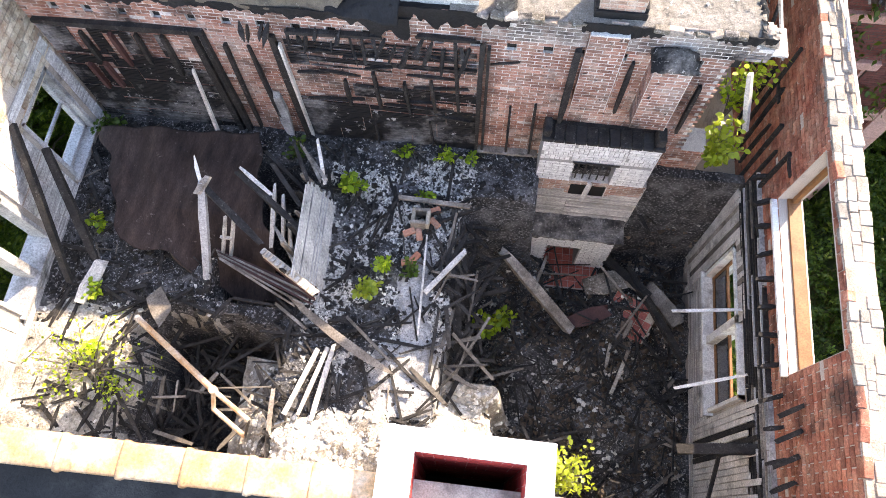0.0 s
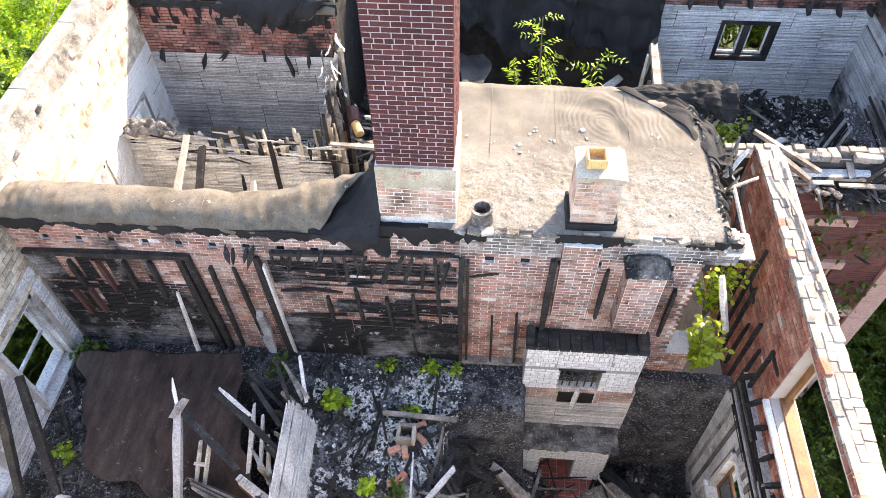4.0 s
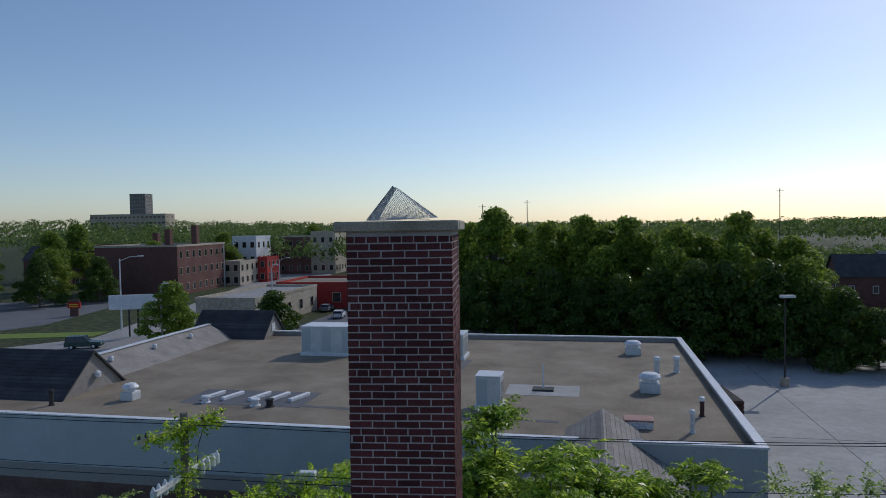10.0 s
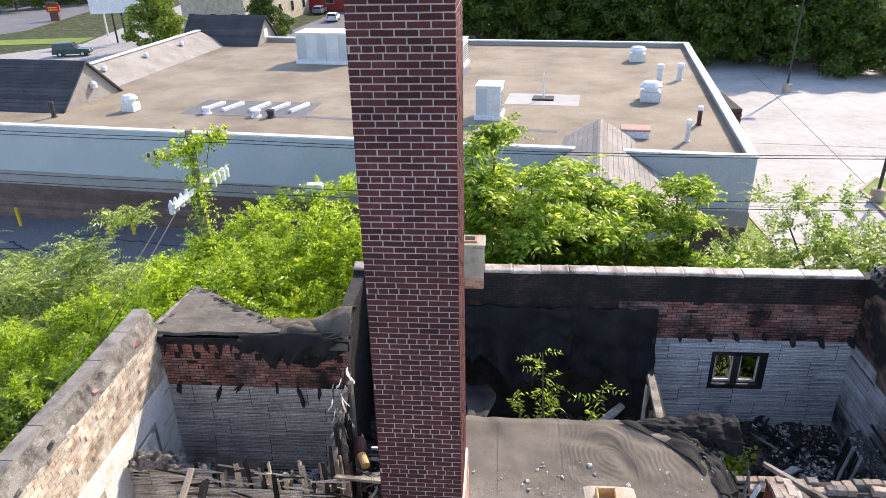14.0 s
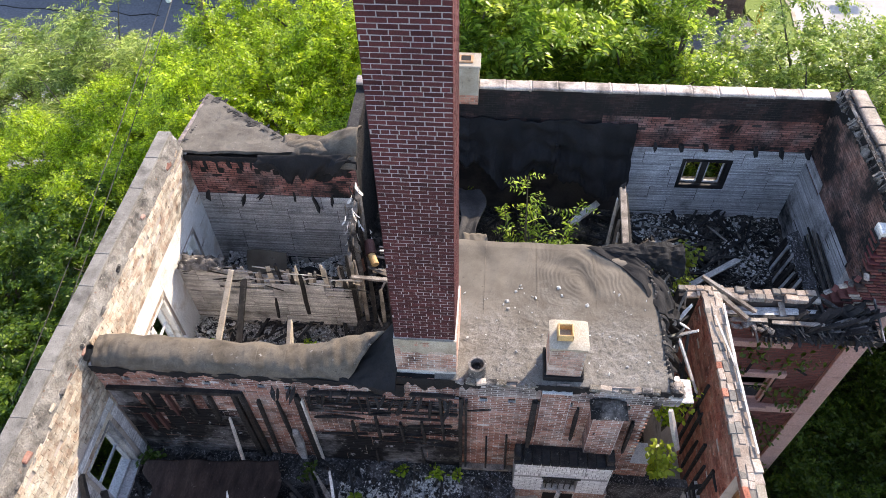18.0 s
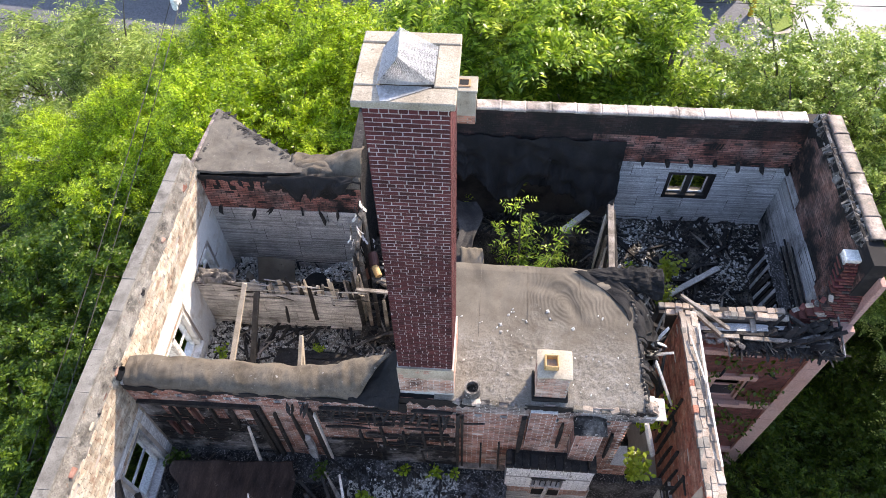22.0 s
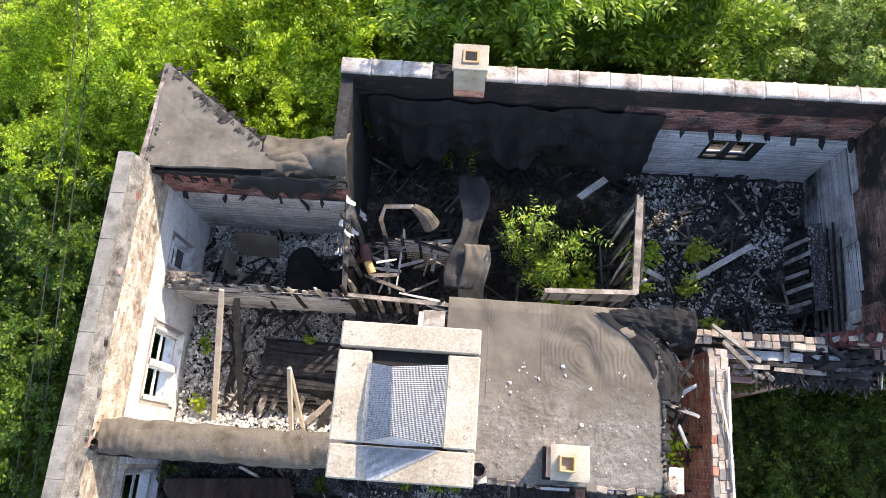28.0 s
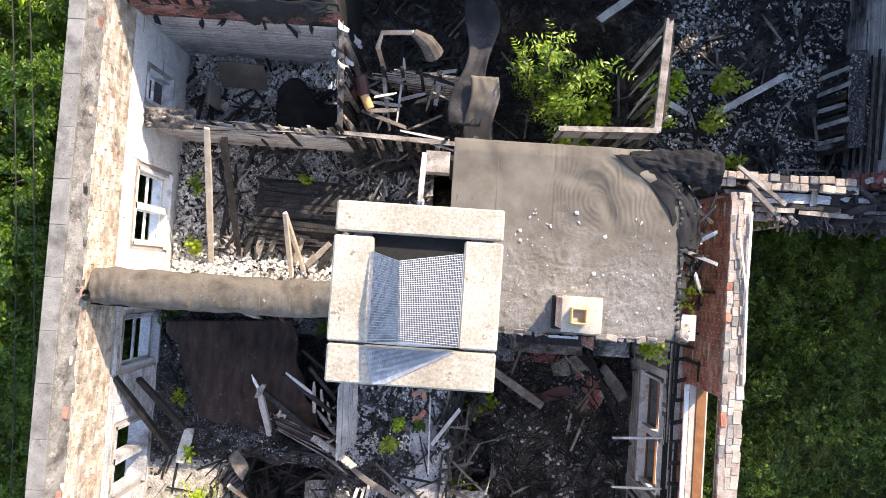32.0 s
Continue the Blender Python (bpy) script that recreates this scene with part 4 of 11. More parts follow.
field("floor_front", -5.5, 5.6, -5.75, -0.11, front_floor, M_ASH, "collapsed upper floor deep in white ash and rubble")
field("floor_left", -5.5, 0.2, 0.33, 5.3, lambda x, y: 1.25 + rough(x, y, 0.09), M_PALERUBBLE, "rubble-strewn upper floor of the small rooms")
field("floor_rear", -1.6, 9.15, 2.95, 7.42, lambda x, y: 1.45 + rough(x, y, 0.14) - 1.6 * smooth(0.5, 1.2, x) * smooth(4.3, 3.8, x) * smooth(6.8, 6.0, y),
      M_RUBBLE, "burnt floor of the rear rooms under rubble")
field("floor_low", 0.2, 5.9, 0.33, 2.95, lambda x, y: -1.4 + rough(x, y, 0.15), M_RUBBLE, "dark lower floor under the surviving roof")

# ---- surviving flat roof behind the middle wall ----
def roof_edge_x(y):
    # right edge: straight near the front, pulled in at the rear corner
    return 4.55 + 0.05 * wob(y, 1, 0, 3) - 0.55 * max(0, (y - 1.9) / 1.2) ** 2


def roof_z(x, y):
    z = 5.0 + 0.012 * (2 - y) + 0.018 * wob(x, y, 0, 1.1)
    if y > 1.3:
        warp = 1.6 * wob(x, y, 3, 0.7) + 0.5 * wob(x, y, 5, 1.9)
        z += 0.02 * math.sin((0.8 * x + y) * 9 + 6 * warp) * smooth(1.3, 2.0, y) * smooth(2.2, 3.0, x)
        ring = math.hypot((x - 3.15) / 0.8, (y - 2.2) / 1.1) + 0.8 * wob(x, y, 12, 0.9) + 0.25 * wob(x, y, 13, 2.4)
        z += 0.005 * math.sin(ring * 46 + 3 * wob(x, y, 14, 1.3)) * smooth(1.35, 1.8, y) * smooth(1.9, 0.9, ring) * (0.4 + 0.6 * smooth(-0.2, 0.2, wob(x, y, 16, 1.6)))
        z += 0.010 * math.sin((x - 0.5 * y) * 8 + 5 * warp) * smooth(1.5, 2.2, y) * smooth(3.2, 2.2, x)
    z += (0.014 * wob(x, y, 2, 9) + 0.010 * wob(x, y, 7, 22)) * smooth(1.9, 0.9, y + 0.5 * wob(x, y, 1, 1.1))
    return z - 0.5 * max(0, y - 2.86) ** 1.2 - 0.7 * max(0, -y - 0.0) ** 1.5


g = Geo().sheet(lambda u, v: (0.62 + (roof_edge_x(-0.12 + 3.2 * v) - 0.62) * u, -0.12 + 3.2 * v, roof_z(0.62 + (roof_edge_x(-0.12 + 3.2 * v) - 0.62) * u, -0.12 + 3.2 * v)), 210, 180, 0.05)
flat_roof = tagged(g.make("flat_roof", M_GRITTYFELT, smooth=True), "wrinkled grey-brown felt roof left standing beside the chimney", "roof", "", "structure")
for xs in (1.38, 2.35, 3.42):
    g = Geo()
    for k in range(30):
        y0, y1 = 0.2 + k * 0.095, 0.2 + (k + 1) * 0.095
        if y1 < 1.1 + 0.3 * xs / 2:
            continue
        g.beam((xs, y0, roof_z(xs, y0) + 0.004), (xs, y1, roof_z(xs, y1) + 0.004), 0.005, 0.004)
    g.make("seam", M_CRACKFELT, flat_roof, "lapped seam")
# deck boards and joists below the felt
for k in range(9):
    x = 0.8 + k * 0.44
    Geo().beam((x, 0.33, 4.78), (x, 2.9, 4.78), 0.06, 0.22).make("joist", M_CHAR, flat_roof, "charred joist")
g = Geo()
for k in range(22):
    y = 0.3 + k * 0.12
    g.beam((0.66, y, 4.915), (roof_edge_x(y) - 0.03, y, 4.915), 0.115, 0.025)
g.make("deck", M_CHAR, flat_roof, "burnt deck boards", "stuff")

# rolled felt along the left half of the middle wall
def roll(u, v):
    s = smooth(0.8, 1.0, u)
    x = -5.35 + 4.3 * u + s * (0.05 + 0.98 * v)
    a = math.pi * (1.18 - 1.36 * v)
    r = 0.30 + 0.03 * wob(x, 0, 0, 2) + 0.02 * wob(x * 3, v * 3, 1, 1.0)
    y = 0.15 + math.cos(a) * (r + 0.02) + 0.22 * s * v
    z = 4.86 + 0.10 * math.sin(a) + math.sin(a) * (0.16 + 0.02 * wob(x, 2, 0, 3)) - 0.05 * u + 0.5 * s * v ** 1.4
    left = smooth(0.16, 0.0, u)
    return (x, y + 0.03 * wob(x * 4, v * 3, 8, 1.0), z + 0.034 * wob(x * 2.2, v * 7, 6, 1.0) + 0.018 * wob(x * 9, v * 5, 3, 1.0) + 0.03 * math.sin(x * 22 + v * 3) * s * v + left * (0.05 * wob(x * 8, v * 9, 2, 1.0) - 0.06) + 0.012 * math.sin((x + 0.3 * v) * 31 + 2 * wob(x, v, 4, 2)) * smooth(0.7, 0.95, u))


felt_roll = tagged(Geo().sheet(roll, 220, 26, 0.02).make("felt_roll", M_ROLLFELT, smooth=True), "grey roofing felt draped along the wall top", "roofing felt")
def black_flap(u, v):
    near, far = Vector((-1.0 + 0.98 * u, -0.2 - 0.16 * u, 4.86 + 0.03 * u)), Vector((-0.98 + 0.96 * u, 0.02 + 0.72 * u, 4.93 + 0.62 * u ** 1.3))
    p = near.lerp(far, v)
    p.z += 0.03 * wob(u * 6, v * 6, 0, 1.0) + 0.02 * math.sin(u * 13 + v * 3) + 0.05 * math.sin(math.pi * v) * u
    p.x += 0.02 * wob(u * 5, v * 5, 1, 1.0)
    return p


Geo().sheet(black_flap, 34, 30, 0.015).make("flap", M_SOOTFELT, felt_roll, "black flap beside the chimney foot", smooth=True)
for xs in (-2.45, -1.95, -4.2):
    Geo().tube([roll((xs + 5.35) / 4.3, v / 14 * 0.9 + 0.05) for v in range(15)], 0.004, 5).make("seam", M_CRACKFELT, felt_roll)
Geo().tube([(-5.32, 0.03, 5.16), (-5.38, -0.02, 5.0), (-5.45, -0.06, 4.9)], 0.06, 12, False).make("pipe_stub", M_DARKMETAL, felt_roll, "dark open pipe end")

g = Geo()
g.sheet(lambda u, v: (-5.4 + 5.5 * u, -0.165 - 0.02 * wob(u * 30, v, 2, 1.0), 4.84 - v * (0.14 + 0.16 * wob(u * 9, 1, 0, 1.0) + 0.1 * wob(u * 26, 1, 0, 1.0) + 0.09 * wob(u * 60, 4, 0, 1.0) + 0.3 * smooth(0.82, 0.95, u) * (0.7 + wob(u * 30, 9, 0, 1.0)))), 160, 6, 0.012)
g.make("burnt_fringe", M_SOOTFELT, felt_roll, "black burnt lower edge")
for x0, x1, dep in ((-0.15, 1.4, 0.3), (2.3, 3.35, 0.22), (3.9, 4.7, 0.16)):
    Geo().sheet(lambda u, v: (x0 + (x1 - x0) * u, -0.135 - 0.02 * wob(u * 12, v, 2, 1.0), 5.03 - v * dep * (0.55 + 0.6 * wob(u * 7 + x0, 1, 0, 1.0) + 0.45 * wob(u * 22, 4, 0, 1.0) + 0.4 * math.sin(math.pi * u))), 50, 6, 0.01).make("tar_run", M_SOOTFELT, wall_mid, "black tar run down the brick")
Geo().sheet(lambda u, v: (-0.5 + 1.15 * u, -0.14 + 0.16 * v, 4.985 + 0.02 * wob(u * 8, v * 3, 0, 1.0)), 20, 4, 0.02).make("tar_apron", M_SOOTFELT, wall_mid, "black tar at the stack foot")
torn = thing("torn_felt_edge", "curled black felt along the broken roof edge", "roofing felt")
for k in range(26):
    y = -0.05 + 0.115 * k
    x = roof_edge_x(y)
    w, l = R.uniform(0.1, 0.24), R.uniform(0.06, 0.22)
    Geo().sheet(lambda u, v: (x - 0.06 + l * u, y + w * (v - 0.5), roof_z(x, y) + 0.02 - 0.9 * l * u * u + 0.03 * math.sin(v * 5 + k)), 5, 4, 0.01).make("flap", M_BLACKFELT if k % 3 else M_SOOTFELT, torn)
for k in range(20):
    x = 1.05 + 0.17 * k
    if 2.4 < x < 3.1:
        continue
    Geo().bbox(-0.08, -0.05, -0.03, R.uniform(0.04, 0.12), 0.06, R.uniform(0.01, 0.05), 0.012, pose(x, -0.13, 5.0, R.uniform(-12, 12), R.uniform(-8, 8), R.uniform(-20, 20))).make("mortar_lump", (M_CHARMORT, M_GRITROOF, M_BUFF)[k % 3], wall_mid)
Geo().sheet(lambda u, v: (4.42 + 0.36 * u + 0.05 * wob(u * 5, v * 5, 7, 1.0), -0.12 + 0.3 * v + 0.05 * wob(u * 5, v * 5, 9, 1.0), 4.86 + 0.16 * (math.sin(math.pi * u) * math.sin(math.pi * v)) ** 0.5 + 0.04 * wob(u * 7, v * 7, 0, 1.0)), 10, 10, 0.12).make("mortar_lump", M_BUFF, wall_mid, "white mortar chunk")

# triangular roof remnant of the rear annex
def annex(u, v):
    a, p, b = Vector((-5.6, 5.32, 4.86)), Vector((-5.68, 7.8, 4.52)), Vector((-2.6, 5.42, 4.83))
    q = a + (p - a) * u * (1 - v) + (b - a) * v
    q.z += 0.05 * wob(q.x, q.y, 0, 1.5) + 0.03 * (0.4 - abs(wob(q.x, q.y, 4, 2.6))) + 0.008 * wob(q.x, q.y, 4, 8)
    return q


annex_roof = tagged(Geo().sheet(annex, 60, 70, 0.07).make("annex_roof", M_ANNEXFELT), "torn triangle of grey felt roof over the annex", "roof", "", "structure")
g = Geo()
for k in range(60):
    f = k / 59
    q = Vector((-5.68, 7.8, 4.5)).lerp(Vector((-2.6, 5.42, 4.8)), f)
    g.beam(q + Vector((0.02, 0.02, R.uniform(-0.05, 0.02))), q + Vector((R.uniform(-0.12, 0.16), R.uniform(-0.1, 0.16), R.uniform(-0.08, 0.06))), R.uniform(0.03, 0.12), 0.03, 0.7)
for k in range(90):
    f = k / 89
    q = Vector((-5.66, 7.74, 4.58)).lerp(Vector((-2.6, 5.44, 4.9)), f)
    n = Vector((-0.6, -0.8, 0)) * R.uniform(0.05, 0.26)
    g.beam(q, q + n + Vector((0, 0, R.uniform(0.0, 0.05))), R.uniform(0.04, 0.12), 0.015, 0.5)
    q = Vector((-5.62, 5.45, 4.9)).lerp(Vector((-5.68, 7.74, 4.56)), f)
    g.beam(q, q + Vector((R.uniform(0.03, 0.14), 0, 0.02)), R.uniform(0.03, 0.08), 0.02, 0.5)
g.make("broken_edge", M_CHAR, annex_roof, "charred splintered edge", "stuff")
Geo().beam((-5.68, 5.4, 4.84), (-5.72, 7.82, 4.5), 0.1, 0.16).make("edge_board", M_ASHCLAY, annex_roof)
# felt hanging from the annex roof over the brick
def fold(u, v):
    x = -3.3 + 1.72 * u
    k = math.sin(math.pi * min(1, u * 1.3)) ** 0.6
    y = 5.85 - 0.66 * v + 0.04 * wob(u * 6, v * 5, 3, 1.0)
    z = 4.78 + k * 0.2 * math.sin(math.pi * min(v * 1.2, 1)) + 0.3 * u * u * (1 - v) + 0.05 * wob(u * 7, v * 6, 1, 1.0) + 0.03 * math.sin(u * 17 + v * 5) - 0.3 * max(0, v - 0.8) * 5 * (0.4 + 0.6 * k)
    return (x, y, z)


felt_annex = thing("hanging_felt", "scorched roofing felt folded over the wall, hem burnt black", "roofing felt")
Geo().sheet(fold, 60, 34, 0.015).make("fold", M_ROLLFELT, felt_annex, smooth=True)
Geo().sheet(lambda u, v: (-5.5 + 3.95 * u, 5.27 - 0.03 * v + 0.03 * wob(u * 25, v * 2, 3, 1.0), 4.84 - v * (0.1 + 0.5 * math.exp(-((u - 0.78) / 0.16) ** 2) + 0.1 * wob(u * 18, 0, 0, 1.0) + 0.1 * abs(wob(u * 55, 4, 0, 1.0)))), 150, 10, 0.012).make("hem", M_SOOTFELT, felt_annex, "black burnt hem")
def hang(u, v):
    x = -3.75 + 2.1 * u + 0.05 * math.sin(v * 6 + u * 9)
    drop = (0.6 * math.sin(math.pi * min(1, u * 1.08)) ** 0.8 + 0.12) * (0.75 + 0.5 * wob(u * 8, 1, 0, 1.0) + 0.35 * abs(wob(u * 26, 2, 0, 1.0)))
    return (x, 5.2 - 0.16 * math.sin(min(v * 2.2, 1.57)) - 0.05 * math.sin(u * 22 + 2 * v) * (0.4 + v), 4.98 + 0.05 * wob(u * 6, v * 4, 3, 1.0) + 0.12 * u - drop * v ** 1.2)


Geo().sheet(hang, 90, 24, 0.012).make("torn_flap", M_SOOTFELT, felt_annex, "black torn flap hanging over the brick", smooth=True)
Geo().sheet(lambda u, v: (-3.3 + 1.75 * u, 6.2 - 0.86 * v - 0.05 * math.sin(u * 4), 4.72 + 0.07 * math.sin(math.pi * v) + (0.10 + 0.42 * smooth(0.3, 1.0, u)) * math.sin(math.pi * (0.12 + 0.8 * v)) ** 0.7 + 0.05 * wob(u * 6, v * 5, 2, 1.0) + 0.025 * math.sin(u * 21 + 9 * v)), 60, 34, 0.012).make("hump", M_ROLLFELT, felt_annex, "raised fold of scorched felt", smooth=True)
for k in range(14):
    x = -5.3 + 0.27 * k
    Geo().beam((x, 5.25, 4.78), (x + R.uniform(-0.1, 0.1), 5.2, 4.55 - R.random() * (0.5 if 7 < k < 13 else 0.15)), R.uniform(0.03, 0.09), 0.02, 0.8, up=(0, 1, 0)).make("tatter", M_SOOTFELT, felt_annex)
# front roof beyond the coping
tagged(Geo().box(-5.5, -9.5, 4.6, 0.55, -6.06, 4.72).make("roof_front", M_BLACKFELT), "dark flat roof in front of the coping", "roof", "", "structure")
tagged(Geo().box(-5.86, -9.5, -4.7, 5.95, -9.3, 4.9).make("wall_street", M_ORANGEMORT), "front street wall of the building", "wall", "", "structure")

# ---- the tall chimney stack ----
stack = thing("chimney_stack", "tall dark red brick chimney stack with a concrete cap", "chimney", at=(0, 0, 0))
Geo().box(0.012, 0.012, 5.0, 0.948, 1.088, 12.04).make("core", M_MORTAR, stack, "pale mortar joints")
brickwork(stack, M_STACK, (0, 0.012, 0), (1, 0, 0), (0, -1, 0), 0.96, 6.02, 12.04, headers=9, pick=(0, 2, 9.4, 12.1), limit=230, proud=0.006, gap=0.0125)
brickwork(stack, M_STACK, (0.948, 0, 0), (0, 1, 0), (1, 0, 0), 1.1, 6.02, 12.04, headers=9, limit=70, pick=(0, 2, 11.0, 12.1), proud=0.006, gap=0.0125)
brickwork(stack, M_STACK, (0.012, 1.1, 0), (0, -1, 0), (-1, 0, 0), 1.1, 6.02, 12.04, headers=9, limit=0, proud=0.006, gap=0.0125)
brickwork(stack, M_STACK, (0.96, 1.088, 0), (-1, 0, 0), (0, 1, 0), 0.96, 6.02, 12.04, headers=9, limit=0, proud=0.006, gap=0.0125)
Geo().sheet(lambda u, v: (-0.02 + 1.0 * u, -0.028 + 0.006 * wob(u * 9, v * 4, 0, 1.0), 5.64 + 0.37 * v + (0.05 * wob(u * 5, 2, 0, 1.0) if v < 0.1 else 0)), 24, 8, 0.03).make("rendered_band", M_CONC, stack, "smeared mortar band over old brick")
brickwork(stack, M_PINKBRICK, (-0.02, -0.02, 0), (1, 0, 0), (0, -1, 0), 1.0, 5.1, 6.0, limit=60, proud=0.006)
brickwork(stack, M_PINKBRICK, (0.98, -0.02, 0), (0, 1, 0), (1, 0, 0), 1.12, 5.0, 6.0, limit=0, proud=0.006)
Geo().box(-0.02, -0.02, 4.9, 0.98, 1.1, 6.0).make("foot", M_BRICKMORT, stack)
for nm, b in (("cap_slab", (-0.1, -0.035, 1.012, 0.22)), ("cap_slab", (-0.1, 0.96, 1.012, 1.165)), ("cap_slab", (-0.105, 0.235, 0.16, 0.935)), ("cap_slab", (0.76, 0.235, 1.016, 0.945))):
    Geo().bbox(b[0], b[1], 12.04, b[2], b[3], 12.135, 0.012).make(nm, M_CONC, stack, "weathered concrete slab")
# Black plate on the solid core paints the shade of the flue.
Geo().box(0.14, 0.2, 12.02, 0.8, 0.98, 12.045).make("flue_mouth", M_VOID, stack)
# folded wire mesh cover
cover = Geo()


def wire_patch(a, b, c, d, n):
    a, b, c, d = map(Vector, (a, b, c, d))
    for i in range(n + 1):
        f = i / n
        cover.beam(a.lerp(b, f), d.lerp(c, f), 0.0032, 0.0032)
        cover.beam(a.lerp(d, f), b.lerp(c, f), 0.0032, 0.0032)


wire_patch((0.15, 0.84, 12.15), (0.36, 0.78, 12.47), (0.39, 0.29, 12.46), (0.15, 0.24, 12.15), 34)
wire_patch((0.36, 0.78, 12.47), (0.76, 0.86, 12.17), (0.76, 0.25, 12.16), (0.39, 0.29, 12.46), 38)
wire_patch((0.39, 0.29, 12.46), (0.76, 0.25, 12.16), (0.45, 0.235, 12.15), (0.15, 0.24, 12.15), 30)
wire_patch((0.15, 0.215, 12.145), (0.74, 0.22, 12.145), (0.30, -0.02, 12.142), (0.22, -0.025, 12.142), 30)
tagged(cover.make("wire_cover", M_MESH, stack, "folded galvanised wire mesh"), kind="stuff")

# ---- small chimney with clay pot ----
pot = thing("small_chimney", "short brick chimney with a cement top and ochre clay pot", "chimney")
Geo().box(2.47, 0.02, 4.7, 3.03, 0.5, 5.95).make("core", M_ORANGEMORT, pot)
for o, al, ou, ln in (((2.47, 0.02, 0), (1, 0, 0), (0, -1, 0), 0.56), ((3.03, 0.02, 0), (0, 1, 0), (1, 0, 0), 0.48), ((2.47, 0.5, 0), (0, -1, 0), (-1, 0, 0), 0.48)):
    brickwork(pot, M_PINKBRICK, o, al, ou, ln, 4.75, 5.93, limit=55)
Geo().sheet(lambda u, v: (2.44 + 0.62 * u, -0.02 + 0.56 * v, 6.0 - 0.03 * (2 * abs(u - 0.5)) ** 4 - 0.03 * (2 * abs(v - 0.5)) ** 4 + 0.01 * wob(u * 5, v * 5, 0, 1.0)), 14, 14, 0.12).make("cement_top", M_CONC, pot, "rounded cement flaunching")
g = Geo()
for a in range(4):
    m = Matrix.Translation((2.68, 0.24, 0)) @ Matrix.Rotation(a * math.pi / 2, 4, "Z")
    g.bbox(-0.125, -0.125, 5.95, 0.125, -0.095, 6.13, 0.012, m)
g.make("pot", M_TERRACOTTA, pot, "square ochre clay pot")
for b in ((2.42, -0.035, 3.08, 0.015), (3.035, 0.015, 3.08, 0.52), (2.42, 0.015, 2.465, 0.52)):
    Geo().bbox(b[0], b[1], 4.72, b[2], b[3], 5.16 + R.uniform(-0.04, 0.04), 0.01).make("flashing", M_SOOTFELT, pot, "black tar flashing")
Geo().box(2.6, 0.16, 5.96, 2.76, 0.32, 5.98).make("pot_bottom", M_VOID, pot)
# vent pipe cowl on the roof
vent = thing("roof_vent", "squat charred vent pipe collar on the roof", "vent")
Geo().lathe([(0.17, 0), (0.15, 0.05), (0.13, 0.24), (0.15, 0.26), (0.15, 0.3), (0.11, 0.3), (0.11, 0.1)], 18, (1.32, 0.05, 4.98)).make("collar", M_CHARMORT, vent)

# ---- rear chimney on the far wall ----
rear = thing("rear_chimney", "pale rendered chimney on the rear wall with a clay flue", "chimney")
Geo().bbox(0.42, 7.22, 5.0, 1.04, 7.72, 5.98, 0.02).make("shaft", M_CONC, rear)
Geo().bbox(0.39, 7.19, 5.98, 1.07, 7.75, 6.06, 0.015).make("cap", M_CONC, rear)
Geo().bbox(0.58, 7.33, 6.06, 0.9, 7.6, 6.1, 0.01).make("flue_rim", M_CLAY, rear, "orange clay flue rim")
# Thin black plate painted as the shaded flue opening.
Geo().box(0.63, 7.37, 6.1, 0.85, 7.56, 6.104).make("flue_mouth", M_VOID, rear)
brickwork(rear, M_ORANGE, (0.42, 7.215, 0), (1, 0, 0), (0, -1, 0), 0.62, 5.0, 5.27, limit=20)

# ---- big front chimney shaft ----
fc = thing("front_chimney", "wide open chimney top with red brick lining", "chimney")
for b in ((0.62, -6.9, 0.93, -5.32), (1.95, -6.9, 2.2, -5.32), (0.93, -5.53, 1.95, -5.32), (0.93, -6.9, 1.95, -6.55)):
    Geo().box(b[0], b[1], 1.0, b[2], b[3], 5.6).make("shaft_wall", M_PLASTER, fc, "white plastered shaft wall")
Geo().box(0.93, -6.55, 2.5, 1.95, -5.53, 2.6).make("bottom", M_VOID, fc)
brickwork(fc, M_REDPAINT, (1.95, -5.53, 0), (-1, 0, 0), (0, -1, 0), 1.02, 2.6, 5.56, limit=60)
brickwork(fc, M_REDPAINT, (0.93, -5.53, 0), (0, -1, 0), (1, 0, 0), 1.02, 2.6, 5.56, limit=40)
brickwork(fc, M_REDPAINT, (1.95, -6.55, 0), (0, 1, 0), (-1, 0, 0), 1.02, 2.6, 5.56, limit=40)

# ---- brick faces ----
mh = lambda x0: [(h[0] - x0, h[1] - x0, h[2], h[3]) for h in MIDH]
brickwork(wall_mid, M_BRICK, (1.05, -0.11, 0), (1, 0, 0), (0, -1, 0), 3.7, 1.6, 4.527, holes=mh(1.05),
          top=lambda u: 9 if u < 3.25 else 2.2, pick=(0, 3.3, 3.9, 4.95), limit=150, missing=0.015, gap=0.014)
brickwork(wall_mid, M_GREYBRICK, (1.05, -0.11, 0), (1, 0, 0), (0, -1, 0), 3.7, 4.527, 5.06, top=lambda u: mid_top(u + 1.05), limit=110, missing=0.03, gap=0.014)
brickwork(wall_mid, M_BRICK, (-5.45, -0.11, 0), (1, 0, 0), (0, -1, 0), 6.5, 3.4, 5.0, holes=mh(-5.45),
          top=lambda u: min(mid_top(u - 5.45), 4.76 if u < 4.9 else 9), limit=100, pick=(2.6, 6.5, 4.4, 4.9), missing=0.015, gap=0.014)
brickwork(wall_mid, M_CHARBRICK, (-5.45, -0.11, 0), (1, 0, 0), (0, -1, 0), 2.4, 1.6, 3.4, limit=0, missing=0.01, gap=0.014)
